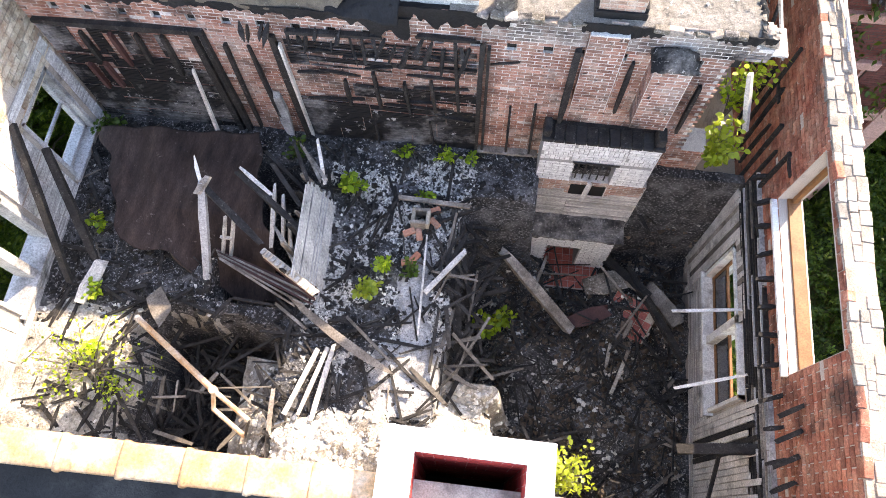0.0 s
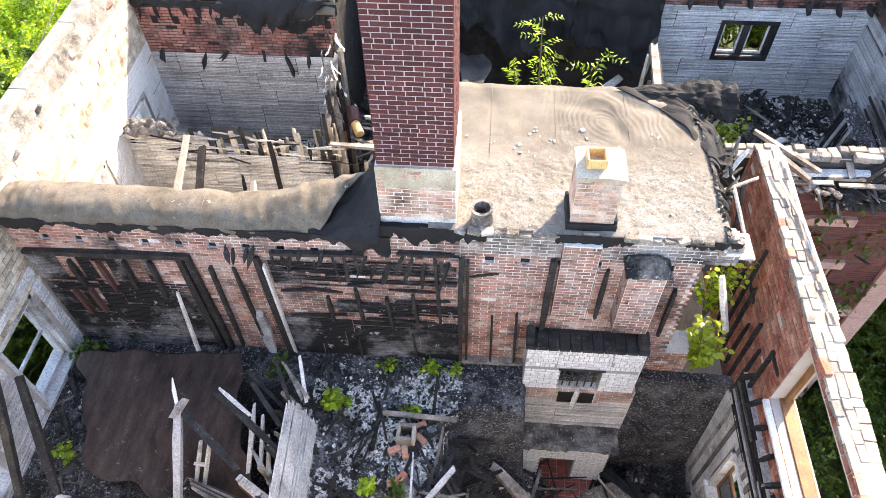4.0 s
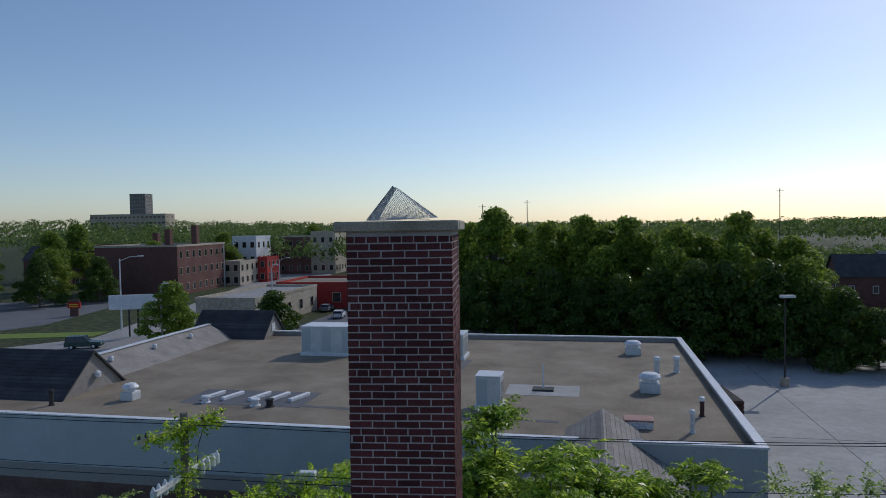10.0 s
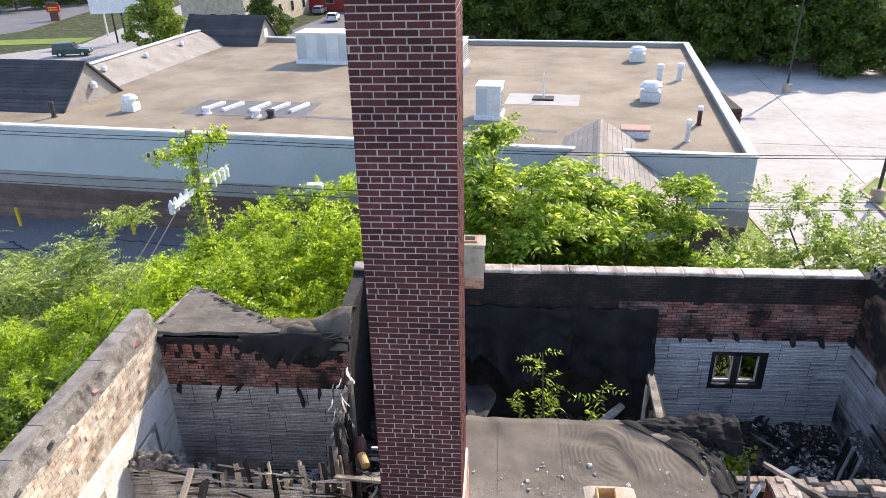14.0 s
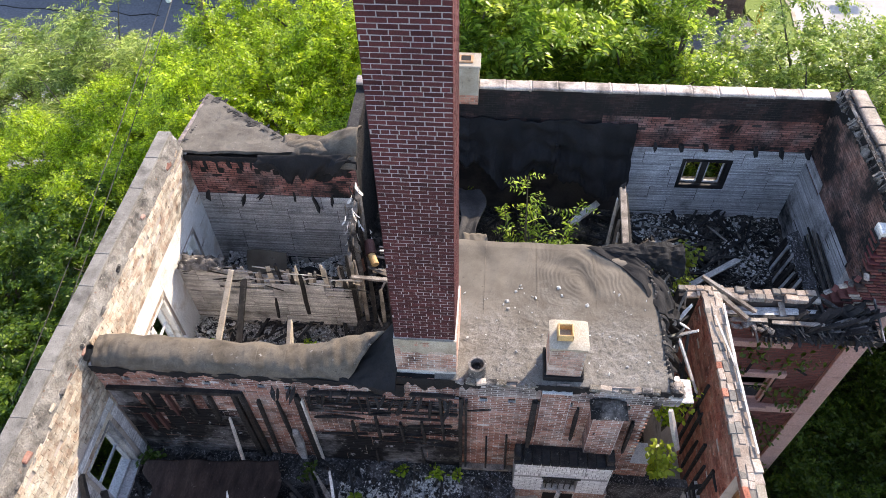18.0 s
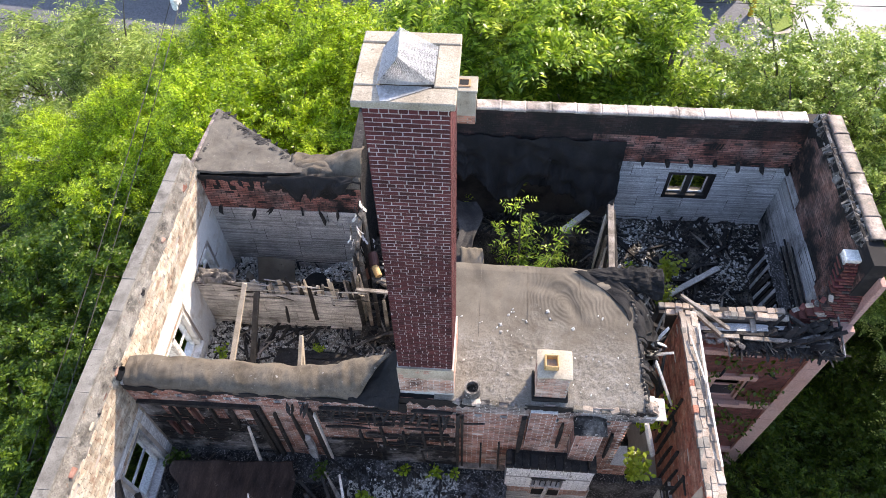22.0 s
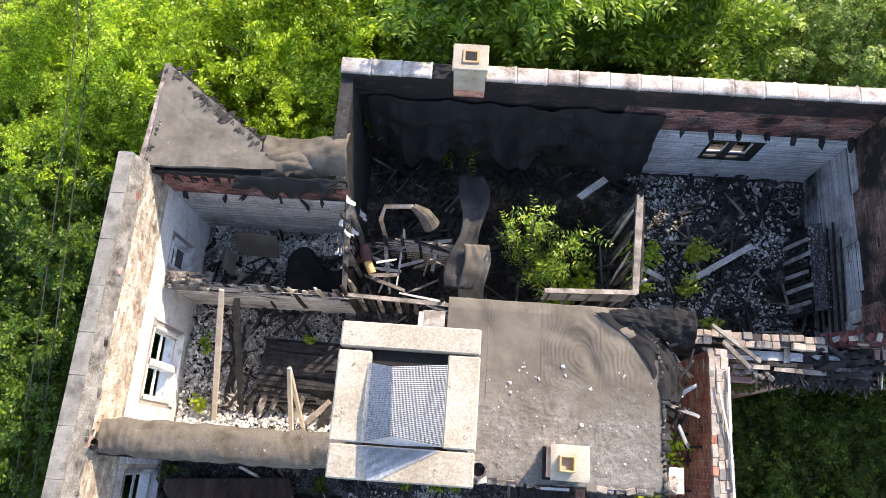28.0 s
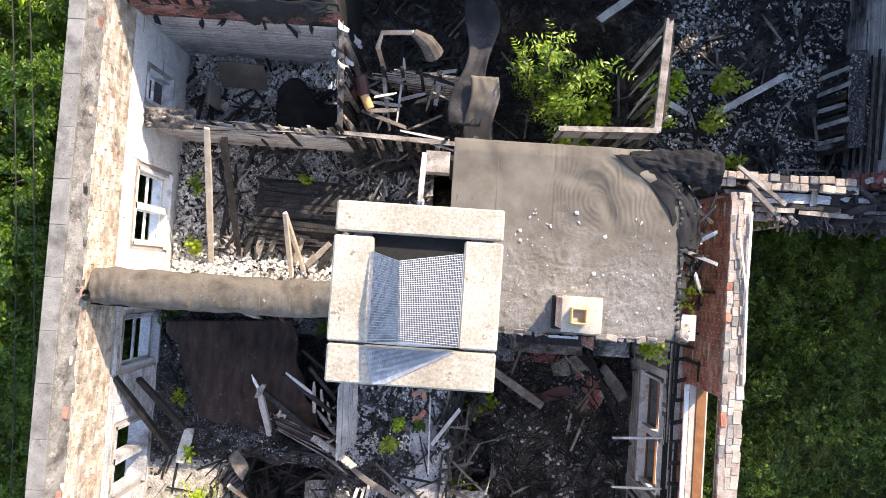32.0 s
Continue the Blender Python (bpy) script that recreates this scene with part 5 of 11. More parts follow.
brickwork(wall_mid, M_BRICK, (-3.05, -0.11, 0), (1, 0, 0), (0, -1, 0), 4.1, 1.6, 3.4, limit=0, missing=0.01, gap=0.014)
brickwork(wall_mid, M_BRICK, (1.7, -0.11, 0), (1, 0, 0), (0, -1, 0), 2.6, -1.5, 1.6, limit=0)
brickwork(wall_left, M_PALEBRICK, (-5.5, 5.36, 0), (0, -1, 0), (1, 0, 0), 11.1, 3.3, 5.0, pick=(1.5, 5.2, 4.3, 5.0), limit=300, missing=0.07, course=0.1133, unit=0.27, proud=0.022, gap=0.014)
brickwork(wall_right, M_ROUGHRED, (5.6, 2.5, 0), (0, -1, 0), (-1, 0, 0), 8.25, 1.2, 4.3, holes=[(2.5 - h[1], 2.5 - h[0], h[2], h[3]) for h in RH],
          pick=(3.5, 8.2, 2.0, 4.3), limit=300, course=0.1033, unit=0.235, proud=0.016, gap=0.017, missing=0.01)
brickwork(wall_right, M_ORANGE, (5.95, -6.05, 0), (0, 1, 0), (1, 0, 0), 8.5, -4.6, 4.3, holes=[(h[0] + 6.05, h[1] + 6.05, h[2], h[3]) for h in RH], limit=0)
brickwork(wall_rear, M_BURNTBRICK, (-1.6, 7.42, 0), (1, 0, 0), (0, -1, 0), 5.6, 3.6, 5.28, limit=0, missing=0.02)
brickwork(wall_rear, M_REDSOOT, (4.0, 7.42, 0), (1, 0, 0), (0, -1, 0), 5.15, 3.6, 4.664, limit=290, missing=0.03)
brickwork(wall_rear, M_BURNTBRICK, (4.0, 7.42, 0), (1, 0, 0), (0, -1, 0), 5.15, 4.664, 5.28, limit=0, missing=0.02)
brickwork(wall_rear_right, M_CHARBRICK, (9.15, 7.42, 0), (0, -1, 0), (-1, 0, 0), 4.35, 2.0, 5.6, limit=250, pick=(1.5, 5.3, 3.6, 5), missing=0.02, gap=0.014)
brickwork(wall_wing, M_WINE, (5.95, 2.72, 0), (1, 0, 0), (0, -1, 0), 3.15, -4.6, 3.4, holes=[(h[0] - 5.95, h[1] - 5.95, h[2], h[3]) for h in WH], pick=(0, 3.2, 1.2, 3.4), limit=300)
brickwork(wall_back_left, M_REDSOOT, (-5.5, 5.3, 0), (1, 0, 0), (0, -1, 0), 3.9, 3.6, 4.7, limit=260, missing=0.02)

# ---- laths on the walls ----
lathing(wall_back_left, M_GREYLATH, (-5.5, 5.28, 0), (1, 0, 0), (0, -1, 0), 3.9, 1.2, 3.66)
lathing(wall_rear, M_BLUELATH, (4.9, 7.40, 0), (1, 0, 0), (0, -1, 0), 4.25, 1.2, 3.75, holes=[(6.17 - 4.9, 7.4 - 4.9, 2.4, 3.4)])
lathing(wall_rear_right, M_SOOTLATH, (9.13, 7.42, 0), (0, -1, 0), (-1, 0, 0), 2.2, 1.2, 3.9, top=lambda u: 3.75 - 0.35 * max(0, u - 0.9) + 0.15 * wob(u, 2, 0, 2))
lathing(wall_rear_right, M_SOOTLATH, (9.13, 5.2, 0), (0, -1, 0), (-1, 0, 0), 2.1, 1.2, 4.0, top=lambda u: 3.6 - 0.15 * u + 0.4 * wob(u, 6, 0, 2), miss=0.08)
Geo().sheet(lambda u, v: (9.12 + 0.24 * v, 7.42 - 3.75 * u, 5.6 + 0.05 * wob(u * 30, v * 3, 0, 1.0) + 0.04 * wob(u * 70, v * 5, 2, 1.0) ), 140, 8, 0.2).make("burnt_top", M_CHARMORT, wall_rear_right, "burnt rough top of the wall")
Geo().sheet(lambda u, v: (9.125 - 0.012 * v, 7.42 - 3.2 * u, 5.6 - v * (0.25 + 0.2 * wob(u * 12, 1, 0, 1.0) + 0.1 * wob(u * 40, 5, 0, 1.0) + 0.35 * smooth(0.3, 0.0, u))), 90, 6, 0.012).make("soot_skin", M_SOOTFELT, wall_rear_right, "black tar skin")
lathing(wall_left, M_PLASTER, (-5.48, 5.3, 0), (0, -1, 0), (1, 0, 0), 4.95, 1.2, 3.9, holes=[(5.3 - h[1] - .1, 5.3 - h[0] + .1, h[2] - .1, h[3] + .1) for h in LH])
lathing(wall_left, M_PALELATH, (-5.48, -0.15, 0), (0, -1, 0), (1, 0, 0), 5.5, 1.5, 3.7, holes=[(-.15 - h[1] - .1, -.15 - h[0] + .1, h[2] - .1, h[3] + .1) for h in LH])
lathing(wall_mid, M_CHARLATH, (-5.4, -0.13, 0), (1, 0, 0), (0, -1, 0), 2.45, 1.5, 3.95,
        holes=[(0.45, 0.75, 3.45, 4.0), (0.95, 1.2, 3.3, 3.9), (1.4, 1.75, 3.4, 3.95), (1.85, 2.35, 3.2, 4.0), (0.3, 0.5, 2.6, 3.1), (0.62, 0.8, 2.7, 3.2)], miss=0.08)
lathing(wall_mid, M_CHARLATH, (-1.75, -0.13, 0), (1, 0, 0), (0, -1, 0), 2.8, 1.5, 2.75, top=lambda u: 2.68 + 0.2 * wob(u, 9, 0, 2))
lathing(wall_mid, M_CHARLATH, (-0.85, -0.13, 0), (1, 0, 0), (0, -1, 0), 1.9, 2.92, 3.2, miss=0.1)
lathing(wall_mid, M_CHARLATH, (-1.72, -0.13, 0), (1, 0, 0), (0, -1, 0), 1.5, 3.6, 4.22, top=lambda u: 4.15 + 0.3 * wob(u, 4, 0, 2), miss=0.25)
lathing(wall_mid, M_CHARLATH, (-0.25, -0.13, 0), (1, 0, 0), (0, -1, 0), 1.25, 3.72, 4.25, miss=0.45)

# ---- partition between the left rooms ----
wall_part = tagged(Geo().box(-5.5, 3.33, 1.1, -1.6, 3.40, 2.0).make("wall_partition", M_WOOD), "broken stud partition with bare laths", "wall", "", "structure")
lathing(wall_part, M_LATH, (-5.5, 3.33, 0), (1, 0, 0), (0, -1, 0), 3.9, 1.2, 3.3, top=lambda u: 3.25 if u < 1.3 else 2.8 + 0.3 * wob(u, 1, 0, 3), miss=0.06)
lathing(wall_part, M_LATH, (-5.5, 3.45, 0), (1, 0, 0), (0, 1, 0), 3.9, 1.2, 3.25, top=lambda u: 3.2 if u < 1.0 else 2.95 + 0.3 * wob(u, 5, 0, 3), miss=0.06)
for k in range(10):
    x = -5.4 + 0.41 * k
    Geo().beam((x, 3.39, 1.1), (x + R.uniform(-0.05, 0.05), 3.39, R.uniform(3.0, 3.5)), 0.05, 0.1, 0.6).make("stud", M_PALEWOOD if k % 3 else M_CHAR, wall_part)

for k in range(34):
    x = -5.0 + 3.3 * R.random()
    z = R.uniform(2.75, 3.3)
    Geo().beam((x, 3.31 + 0.12 * (k % 2), z), (x + R.uniform(0.3, 0.9), 3.31 + 0.12 * (k % 2) + R.uniform(-0.04, 0.04), z + R.uniform(-0.18, 0.12)), 0.012, 0.034, 0.4).make("lath", (M_LATH, M_PALEWOOD, M_CHAR, M_LATH)[k % 4], wall_part)
for k in range(12):
    x = -4.0 + 0.2 * k + R.uniform(-0.05, 0.05)
    Geo().beam((x, 3.39, 2.7), (x + R.uniform(-0.08, 0.08), 3.39, R.uniform(3.05, 3.5)), R.uniform(0.03, 0.06), 0.06, 0.8).make("stud", (M_PALEWOOD, M_CHAR, M_WOOD)[k % 3], wall_part)
Geo().beam((-2.72, 3.31, 1.7), (-2.7, 3.31, 3.2), 0.1, 0.02, 0.6, up=(0, 1, 0)).make("stud", M_CHAR, wall_part, "black burnt stud")
Geo().beam((-3.5, 3.31, 1.5), (-3.42, 3.31, 2.3), 0.07, 0.02, 0.6, up=(0, 1, 0)).make("stud", M_CHAR, wall_part, "black burnt stud")

# ---- copings ----
def coping_tile(l, w, material):
    key = ("coping_tile", l, w, material.name)
    if key not in PIECES:
        def fn(u, v):
            a = math.pi * v
            r = 1.0 + (0.10 if u > 0.93 else 0.0)
            return (-l / 2 + l * u, -math.cos(a) * w / 2 * r, math.sin(a) ** 0.35 * 0.075 * r)
        ob = Geo().sheet(fn, 16, 12, 0.015)
        me = bpy.data.meshes.new("coping_tile")
        me.from_pydata(ob.v, [], ob.f)
        me.materials.append(material)
        me.polygons.foreach_set("use_smooth", [True] * len(me.polygons))
        PIECES[key] = me
    return PIECES[key]


def coping(parent, p, q, material, l=0.61, w=0.34):
    p, q = Vector(p), Vector(q)
    d = (q - p).normalized()
    n = int((q - p).length / l)
    for k in range(n):
        ob = new("coping_tile", coping_tile(l, w, material))
        ob.matrix_local = Matrix.Translation(p + d * (l * (k + 0.5))) @ Matrix.Rotation(math.atan2(d.y, d.x), 4, "Z") @ pose(0, 0, R.uniform(-0.008, 0.008), R.uniform(-2, 2), 0, R.uniform(-1, 1))
        ob.parent = parent


coping(wall_rear, (1.05, 7.58, 5.3), (9.2, 7.58, 5.3), M_PINKCLAY)
coping(wall_rear, (-1.85, 7.58, 5.3), (0.4, 7.58, 5.3), M_PINKCLAY)
coping(wall_rear_right, (9.42, 7.3, 5.62), (9.42, 3.6, 5.62), M_ASHCLAY)
coping(wall_front, (0.6, -5.9, 5.22), (-5.6, -5.9, 5.22), M_CLAY)
g = Geo()
y = 5.38
while y > -6.0:
    l = R.uniform(0.75, 0.95)
    g = Geo().bbox(-5.89, y - l + 0.002, 5.02, -5.6, y, 5.42 + R.uniform(-0.006, 0.006), 0.008)
    g.make("coping_slab", M_COPING, wall_left, "grey weathered coping slab")
    y -= l

# ---- shop across the lane ----
A0 = math.atan2(27.4 - 32.9, 13.85 + 29.2)
SM = Matrix.Translation((13.85, 27.4, 0)) @ Matrix.Rotation(A0, 4, "Z")
shop = thing("shop_building", "low shop building with pale stucco band and gravel roof", "building")
shop.matrix_world = SM
LX, DY = -50.0, 32.4


def sbox(name, b, material, label="", parent=shop):
    return Geo().box(*b).make(name, material, parent, label)


sbox("wall_front", (LX, 0, -2.35, 0, 0.3, 1.3), M_STUCCO, "pale blue-grey stucco")
Geo().box(LX, -0.06, -2.4, 0.06, 0.1, -1.55).make("band", M_STUCCO2, shop, "warm grey band")
sbox("wall_base", (LX, -0.02, -4.9, 0.02, 0.28, -2.4), M_SHOPBRICK, "brown brick")
sbox("wall_side", (-0.3, 0.3, -4.9, 0, DY, 1.3), M_STUCCO2)
sbox("wall_rear", (LX, DY - 0.3, -4.9, -0.3, DY, 1.3), M_STUCCO2)
sbox("wall_end", (LX, 0.3, -4.9, LX + 0.3, DY - 0.3, 1.0), M_STUCCO2)
sbox("roof", (LX + 0.3, 0.3, 0.75, -0.3, DY - 0.3, 0.95), M_GRAVEL, "tan gravel roof")
sbox("coping", (LX, -0.06, 1.3, 0.06, 0.36, 1.4), M_CAPMETAL, "white metal coping")
sbox("coping", (-0.42, 0.36, 1.3, 0.06, DY - 0.4, 1.4), M_CAPMETAL)
sbox("coping", (LX, DY - 0.4, 1.3, 0.06, DY + 0.06, 1.4), M_CAPMETAL)

# ---- greenery ----
RNG = np.random.default_rng(11)


def quads(name, V, material):
    """A mesh of loose leaves from an array n x corners x 3."""
    n, c = len(V), V.shape[1]
    me = bpy.data.meshes.new(name)
    me.vertices.add(n * c)
    me.vertices.foreach_set("co", V.reshape(-1).astype(np.float32))
    me.loops.add(n * c)
    me.loops.foreach_set("vertex_index", np.arange(n * c, dtype=np.int32))
    me.polygons.add(n)
    me.polygons.foreach_set("loop_start", np.arange(0, n * c, c, dtype=np.int32))
    me.polygons.foreach_set("loop_total", np.full(n, c, dtype=np.int32))
    me.update()
    me.materials.append(material)
    return me


def leaves(base, axis, length, width, droop=0.25, lobed=False):
    """Pointed leaves at base along axis: narrow diamonds, or broad ovals with six corners."""
    n = len(base)
    axis = axis / np.linalg.norm(axis, axis=1, keepdims=True)
    side = np.cross(axis, RNG.normal(size=(n, 3)) * 0.8 + np.array([0.25, 0.3, 1.0]))
    side /= np.linalg.norm(side, axis=1, keepdims=True) + 1e-9
    L, W = length[:, None], width[:, None]
    down = np.array([0, 0, -1.0]) * L * droop
    tip = base + axis * L + down
    mid = base + axis * L * 0.45
    if lobed:
        low, high = base + axis * L * 0.22 + down * 0.05, base + axis * L * 0.66 + down * 0.4
        return np.stack([base, low + side * W * 0.9, high + side * W * 0.85, tip, high - side * W * 0.85, low - side * W * 0.9], axis=1)
    return np.stack([base, mid + side * W, tip, mid - side * W], axis=1)


def sprays(at, out, count, size, leaf, wide=0.3):
    """Twigs with leaflets in two rows: at, out n x 3."""
    n = len(at)
    out = out / (np.linalg.norm(out, axis=1, keepdims=True) + 1e-9)
    res = []
    side = np.cross(out, RNG.normal(size=(n, 3)) * 0.3 + np.array([0, 0, 1.0]))
    side /= np.linalg.norm(side, axis=1, keepdims=True) + 1e-9
    for k in range(count):
        f = (k // 2 + 0.6) / (count / 2)
        s = 1 if k % 2 else -1
        b = at + out * (size * f)[:, None] + np.array([0, 0, -1.0]) * (size * 0.35 * f * f)[:, None]
        ax = out * 0.55 + side * s + RNG.normal(size=(n, 3)) * 0.22
        ln = leaf * RNG.uniform(0.7, 1.15, n) * (1.1 - 0.45 * f)
        res.append(leaves(b, ax, ln, ln * wide * 0.5))
    return np.concatenate(res)


def crown(lobes, clumps, shoots, size, leaf, count=16, wide=0.45, hollow=0.6, spread=0.55, rise=0.35):
    """Leafy shoots fanning out of clumps on several ellipsoid lobes (x, y, z, rx, ry, rz), with gaps between the clumps."""
    lobes = np.array(lobes)
    vol = lobes[:, 3] * lobes[:, 4] + lobes[:, 5] ** 2
    pick = RNG.choice(len(lobes), clumps, p=vol / vol.sum())
    d = RNG.normal(size=(clumps, 3))
    d[:, 2] = np.abs(d[:, 2]) * 0.9 - 0.25
    d /= np.linalg.norm(d, axis=1, keepdims=True)
    r = hollow + (1.05 - hollow) * RNG.random(clumps) ** 0.6
    at = np.repeat(lobes[pick, :3] + d * lobes[pick, 3:] * r[:, None], shoots, axis=0)
    n = len(at)
    out = np.repeat(d, shoots, axis=0) + RNG.normal(size=(n, 3)) * spread + np.array([0, 0, rise])
    return sprays(at + RNG.normal(size=(n, 3)) * 0.06, out, count, size * RNG.uniform(0.6, 1.25, n), leaf, wide)


def rosettes(lobes, tips, fronds, size, leaf, count=20, wide=0.3):
    """Shoot tips on the lobes, each with a whorl of long feathered leaves that arch outwards."""
    lobes = np.array(lobes)
    vol = lobes[:, 3] * lobes[:, 4] + lobes[:, 5] ** 2
    pick = RNG.choice(len(lobes), tips, p=vol / vol.sum())
    d = RNG.normal(size=(tips, 3))
    d[:, 2] = np.abs(d[:, 2]) * 1.2
    d /= np.linalg.norm(d, axis=1, keepdims=True)
    c = lobes[pick, :3] + d * lobes[pick, 3:] * RNG.uniform(0.7, 1.05, tips)[:, None]
    at, out = [], []
    for k in range(fronds):
        a = 2.4 * k + RNG.uniform(0, 0.6, tips)
        h = RNG.uniform(0.15, 0.8, tips)
        out.append(np.stack([np.cos(a), np.sin(a), h], axis=1))
        at.append(c - np.array([0, 0, 1.0]) * (0.35 * k / fronds))
    out, at = np.concatenate(out), np.concatenate(at)
    return sprays(at, out, count, size * RNG.uniform(0.65, 1.15, len(at)), leaf, wide)


def tree_kind(name, label, height, spread, nlobe, clumps, shoots, size, leaf, material, seed, low=0.35, count=16, wide=0.45, kindname="tree", lobe=(0.2, 0.34), hollow=0.6, frond=False):
    """A tree standing at the origin: trunk, limbs and a crown of leafy shoots."""
    rr = random.Random(seed)
    t = thing(name, label, kindname)
    lobes = []
    trunk = Geo()
    top = Vector((rr.uniform(-0.3, 0.3), rr.uniform(-0.3, 0.3), height * 0.8))
    pts = [Vector((0, 0, 0)).lerp(top, f) + Vector((rr.uniform(-1, 1), rr.uniform(-1, 1), 0)) * 0.04 * height * f for f in (0, 0.25, 0.5, 0.75, 1)]
    trunk.tube(pts, [height * k for k in (0.016, 0.012, 0.009, 0.006, 0.003)], 7)
    for k in range(nlobe):
        a = 2.4 * k + rr.uniform(-0.5, 0.5)
        f = low + (1 - low) * (k + 0.5) / nlobe
        d = spread * (1.0 - 0.6 * max(0, f - 0.5)) * rr.uniform(0.3, 1.0)
        c = Vector((math.cos(a) * d, math.sin(a) * d, height * f * rr.uniform(0.86, 1.06)))
        s = spread * rr.uniform(*lobe)
        lobes.append((c.x, c.y, c.z, s, s * rr.uniform(0.8, 1.1), s * rr.uniform(0.6, 1.0)))
        b = Vector((0, 0, 0)).lerp(top, max(0.12, f * 0.7))
        trunk.tube([b, b.lerp(c, 0.55) + Vector((0, 0, 0.05 * height)), c], [height * 0.006, height * 0.004, height * 0.0015], 5)
    trunk.make("trunk", M_TRUNK, t)
    V = rosettes(lobes, clumps, shoots, size, leaf, count, wide) if frond else crown(lobes, clumps, shoots, size, leaf, count, wide, hollow)
    c = new("crown", quads("crown", V, material))
    c.parent = t
    return t


HEAVEN = tree_kind("tree", "young tree of heaven with long feathery leaves", 10.4, 2.2, 26, 105, 10, 0.92, 0.25, M_LEAFDEEP, 1, count=20, wide=0.36, frond=True, lobe=(0.22, 0.36))
HACK = tree_kind("tree", "dense bright green tree of the overgrown lot", 9.2, 2.7, 36, 300, 7, 0.92, 0.15, M_LEAF, 2, low=0.2, count=22, wide=0.46)
MULB = tree_kind("tree", "leafy mulberry tree of the overgrown lot", 9.0, 2.6, 34, 290, 7, 0.82, 0.15, M_LEAF, 3, low=0.18, count=22, wide=0.5)
SUMAC = tree_kind("tree", "sumac with long grey-green feathery leaves", 7.0, 2.2, 22, 50, 9, 1.25, 0.25, M_LEAFGREY, 4, low=0.4, count=26, wide=0.24, frond=True)
# SHADE and SIDE carry the shade beside the house in their leaf colour.
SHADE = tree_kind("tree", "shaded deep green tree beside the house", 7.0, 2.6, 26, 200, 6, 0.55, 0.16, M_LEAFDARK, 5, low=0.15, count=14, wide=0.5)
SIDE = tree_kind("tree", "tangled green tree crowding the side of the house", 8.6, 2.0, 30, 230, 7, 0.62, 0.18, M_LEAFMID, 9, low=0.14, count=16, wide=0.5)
LOCUST = tree_kind("tree", "fine-leaved grey-green locust tree beside the lot", 9.0, 3.0, 34, 300, 6, 0.7, 0.12, M_LEAFGREY, 7, low=0.2, count=22, wide=0.55)
SPROUT = tree_kind("tree", "tall slender tree of heaven sapling", 12.4, 0.8, 24, 90, 8, 0.66, 0.2, M_LEAFDEEP, 6, low=0.3, count=20, wide=0.36, frond=True, lobe=(0.3, 0.5))
PLANTED = set()


def plant(src, x, y, s=1.0, turn=0.0, z=None, sz=1.0):
    """The first planting of a kind is the tree itself, later ones are copies."""
    m = Matrix.Translation((x, y, GZ - 0.05 if z is None else z)) @ Matrix.Rotation(turn, 4, "Z")
    if src in PLANTED:
        ob = copy_thing(src, m)
        ob.scale = (s, s, s * sz)
        return ob
    PLANTED.add(src)
    src.matrix_basis = m
    src.scale = (s, s, s * sz)
    return src


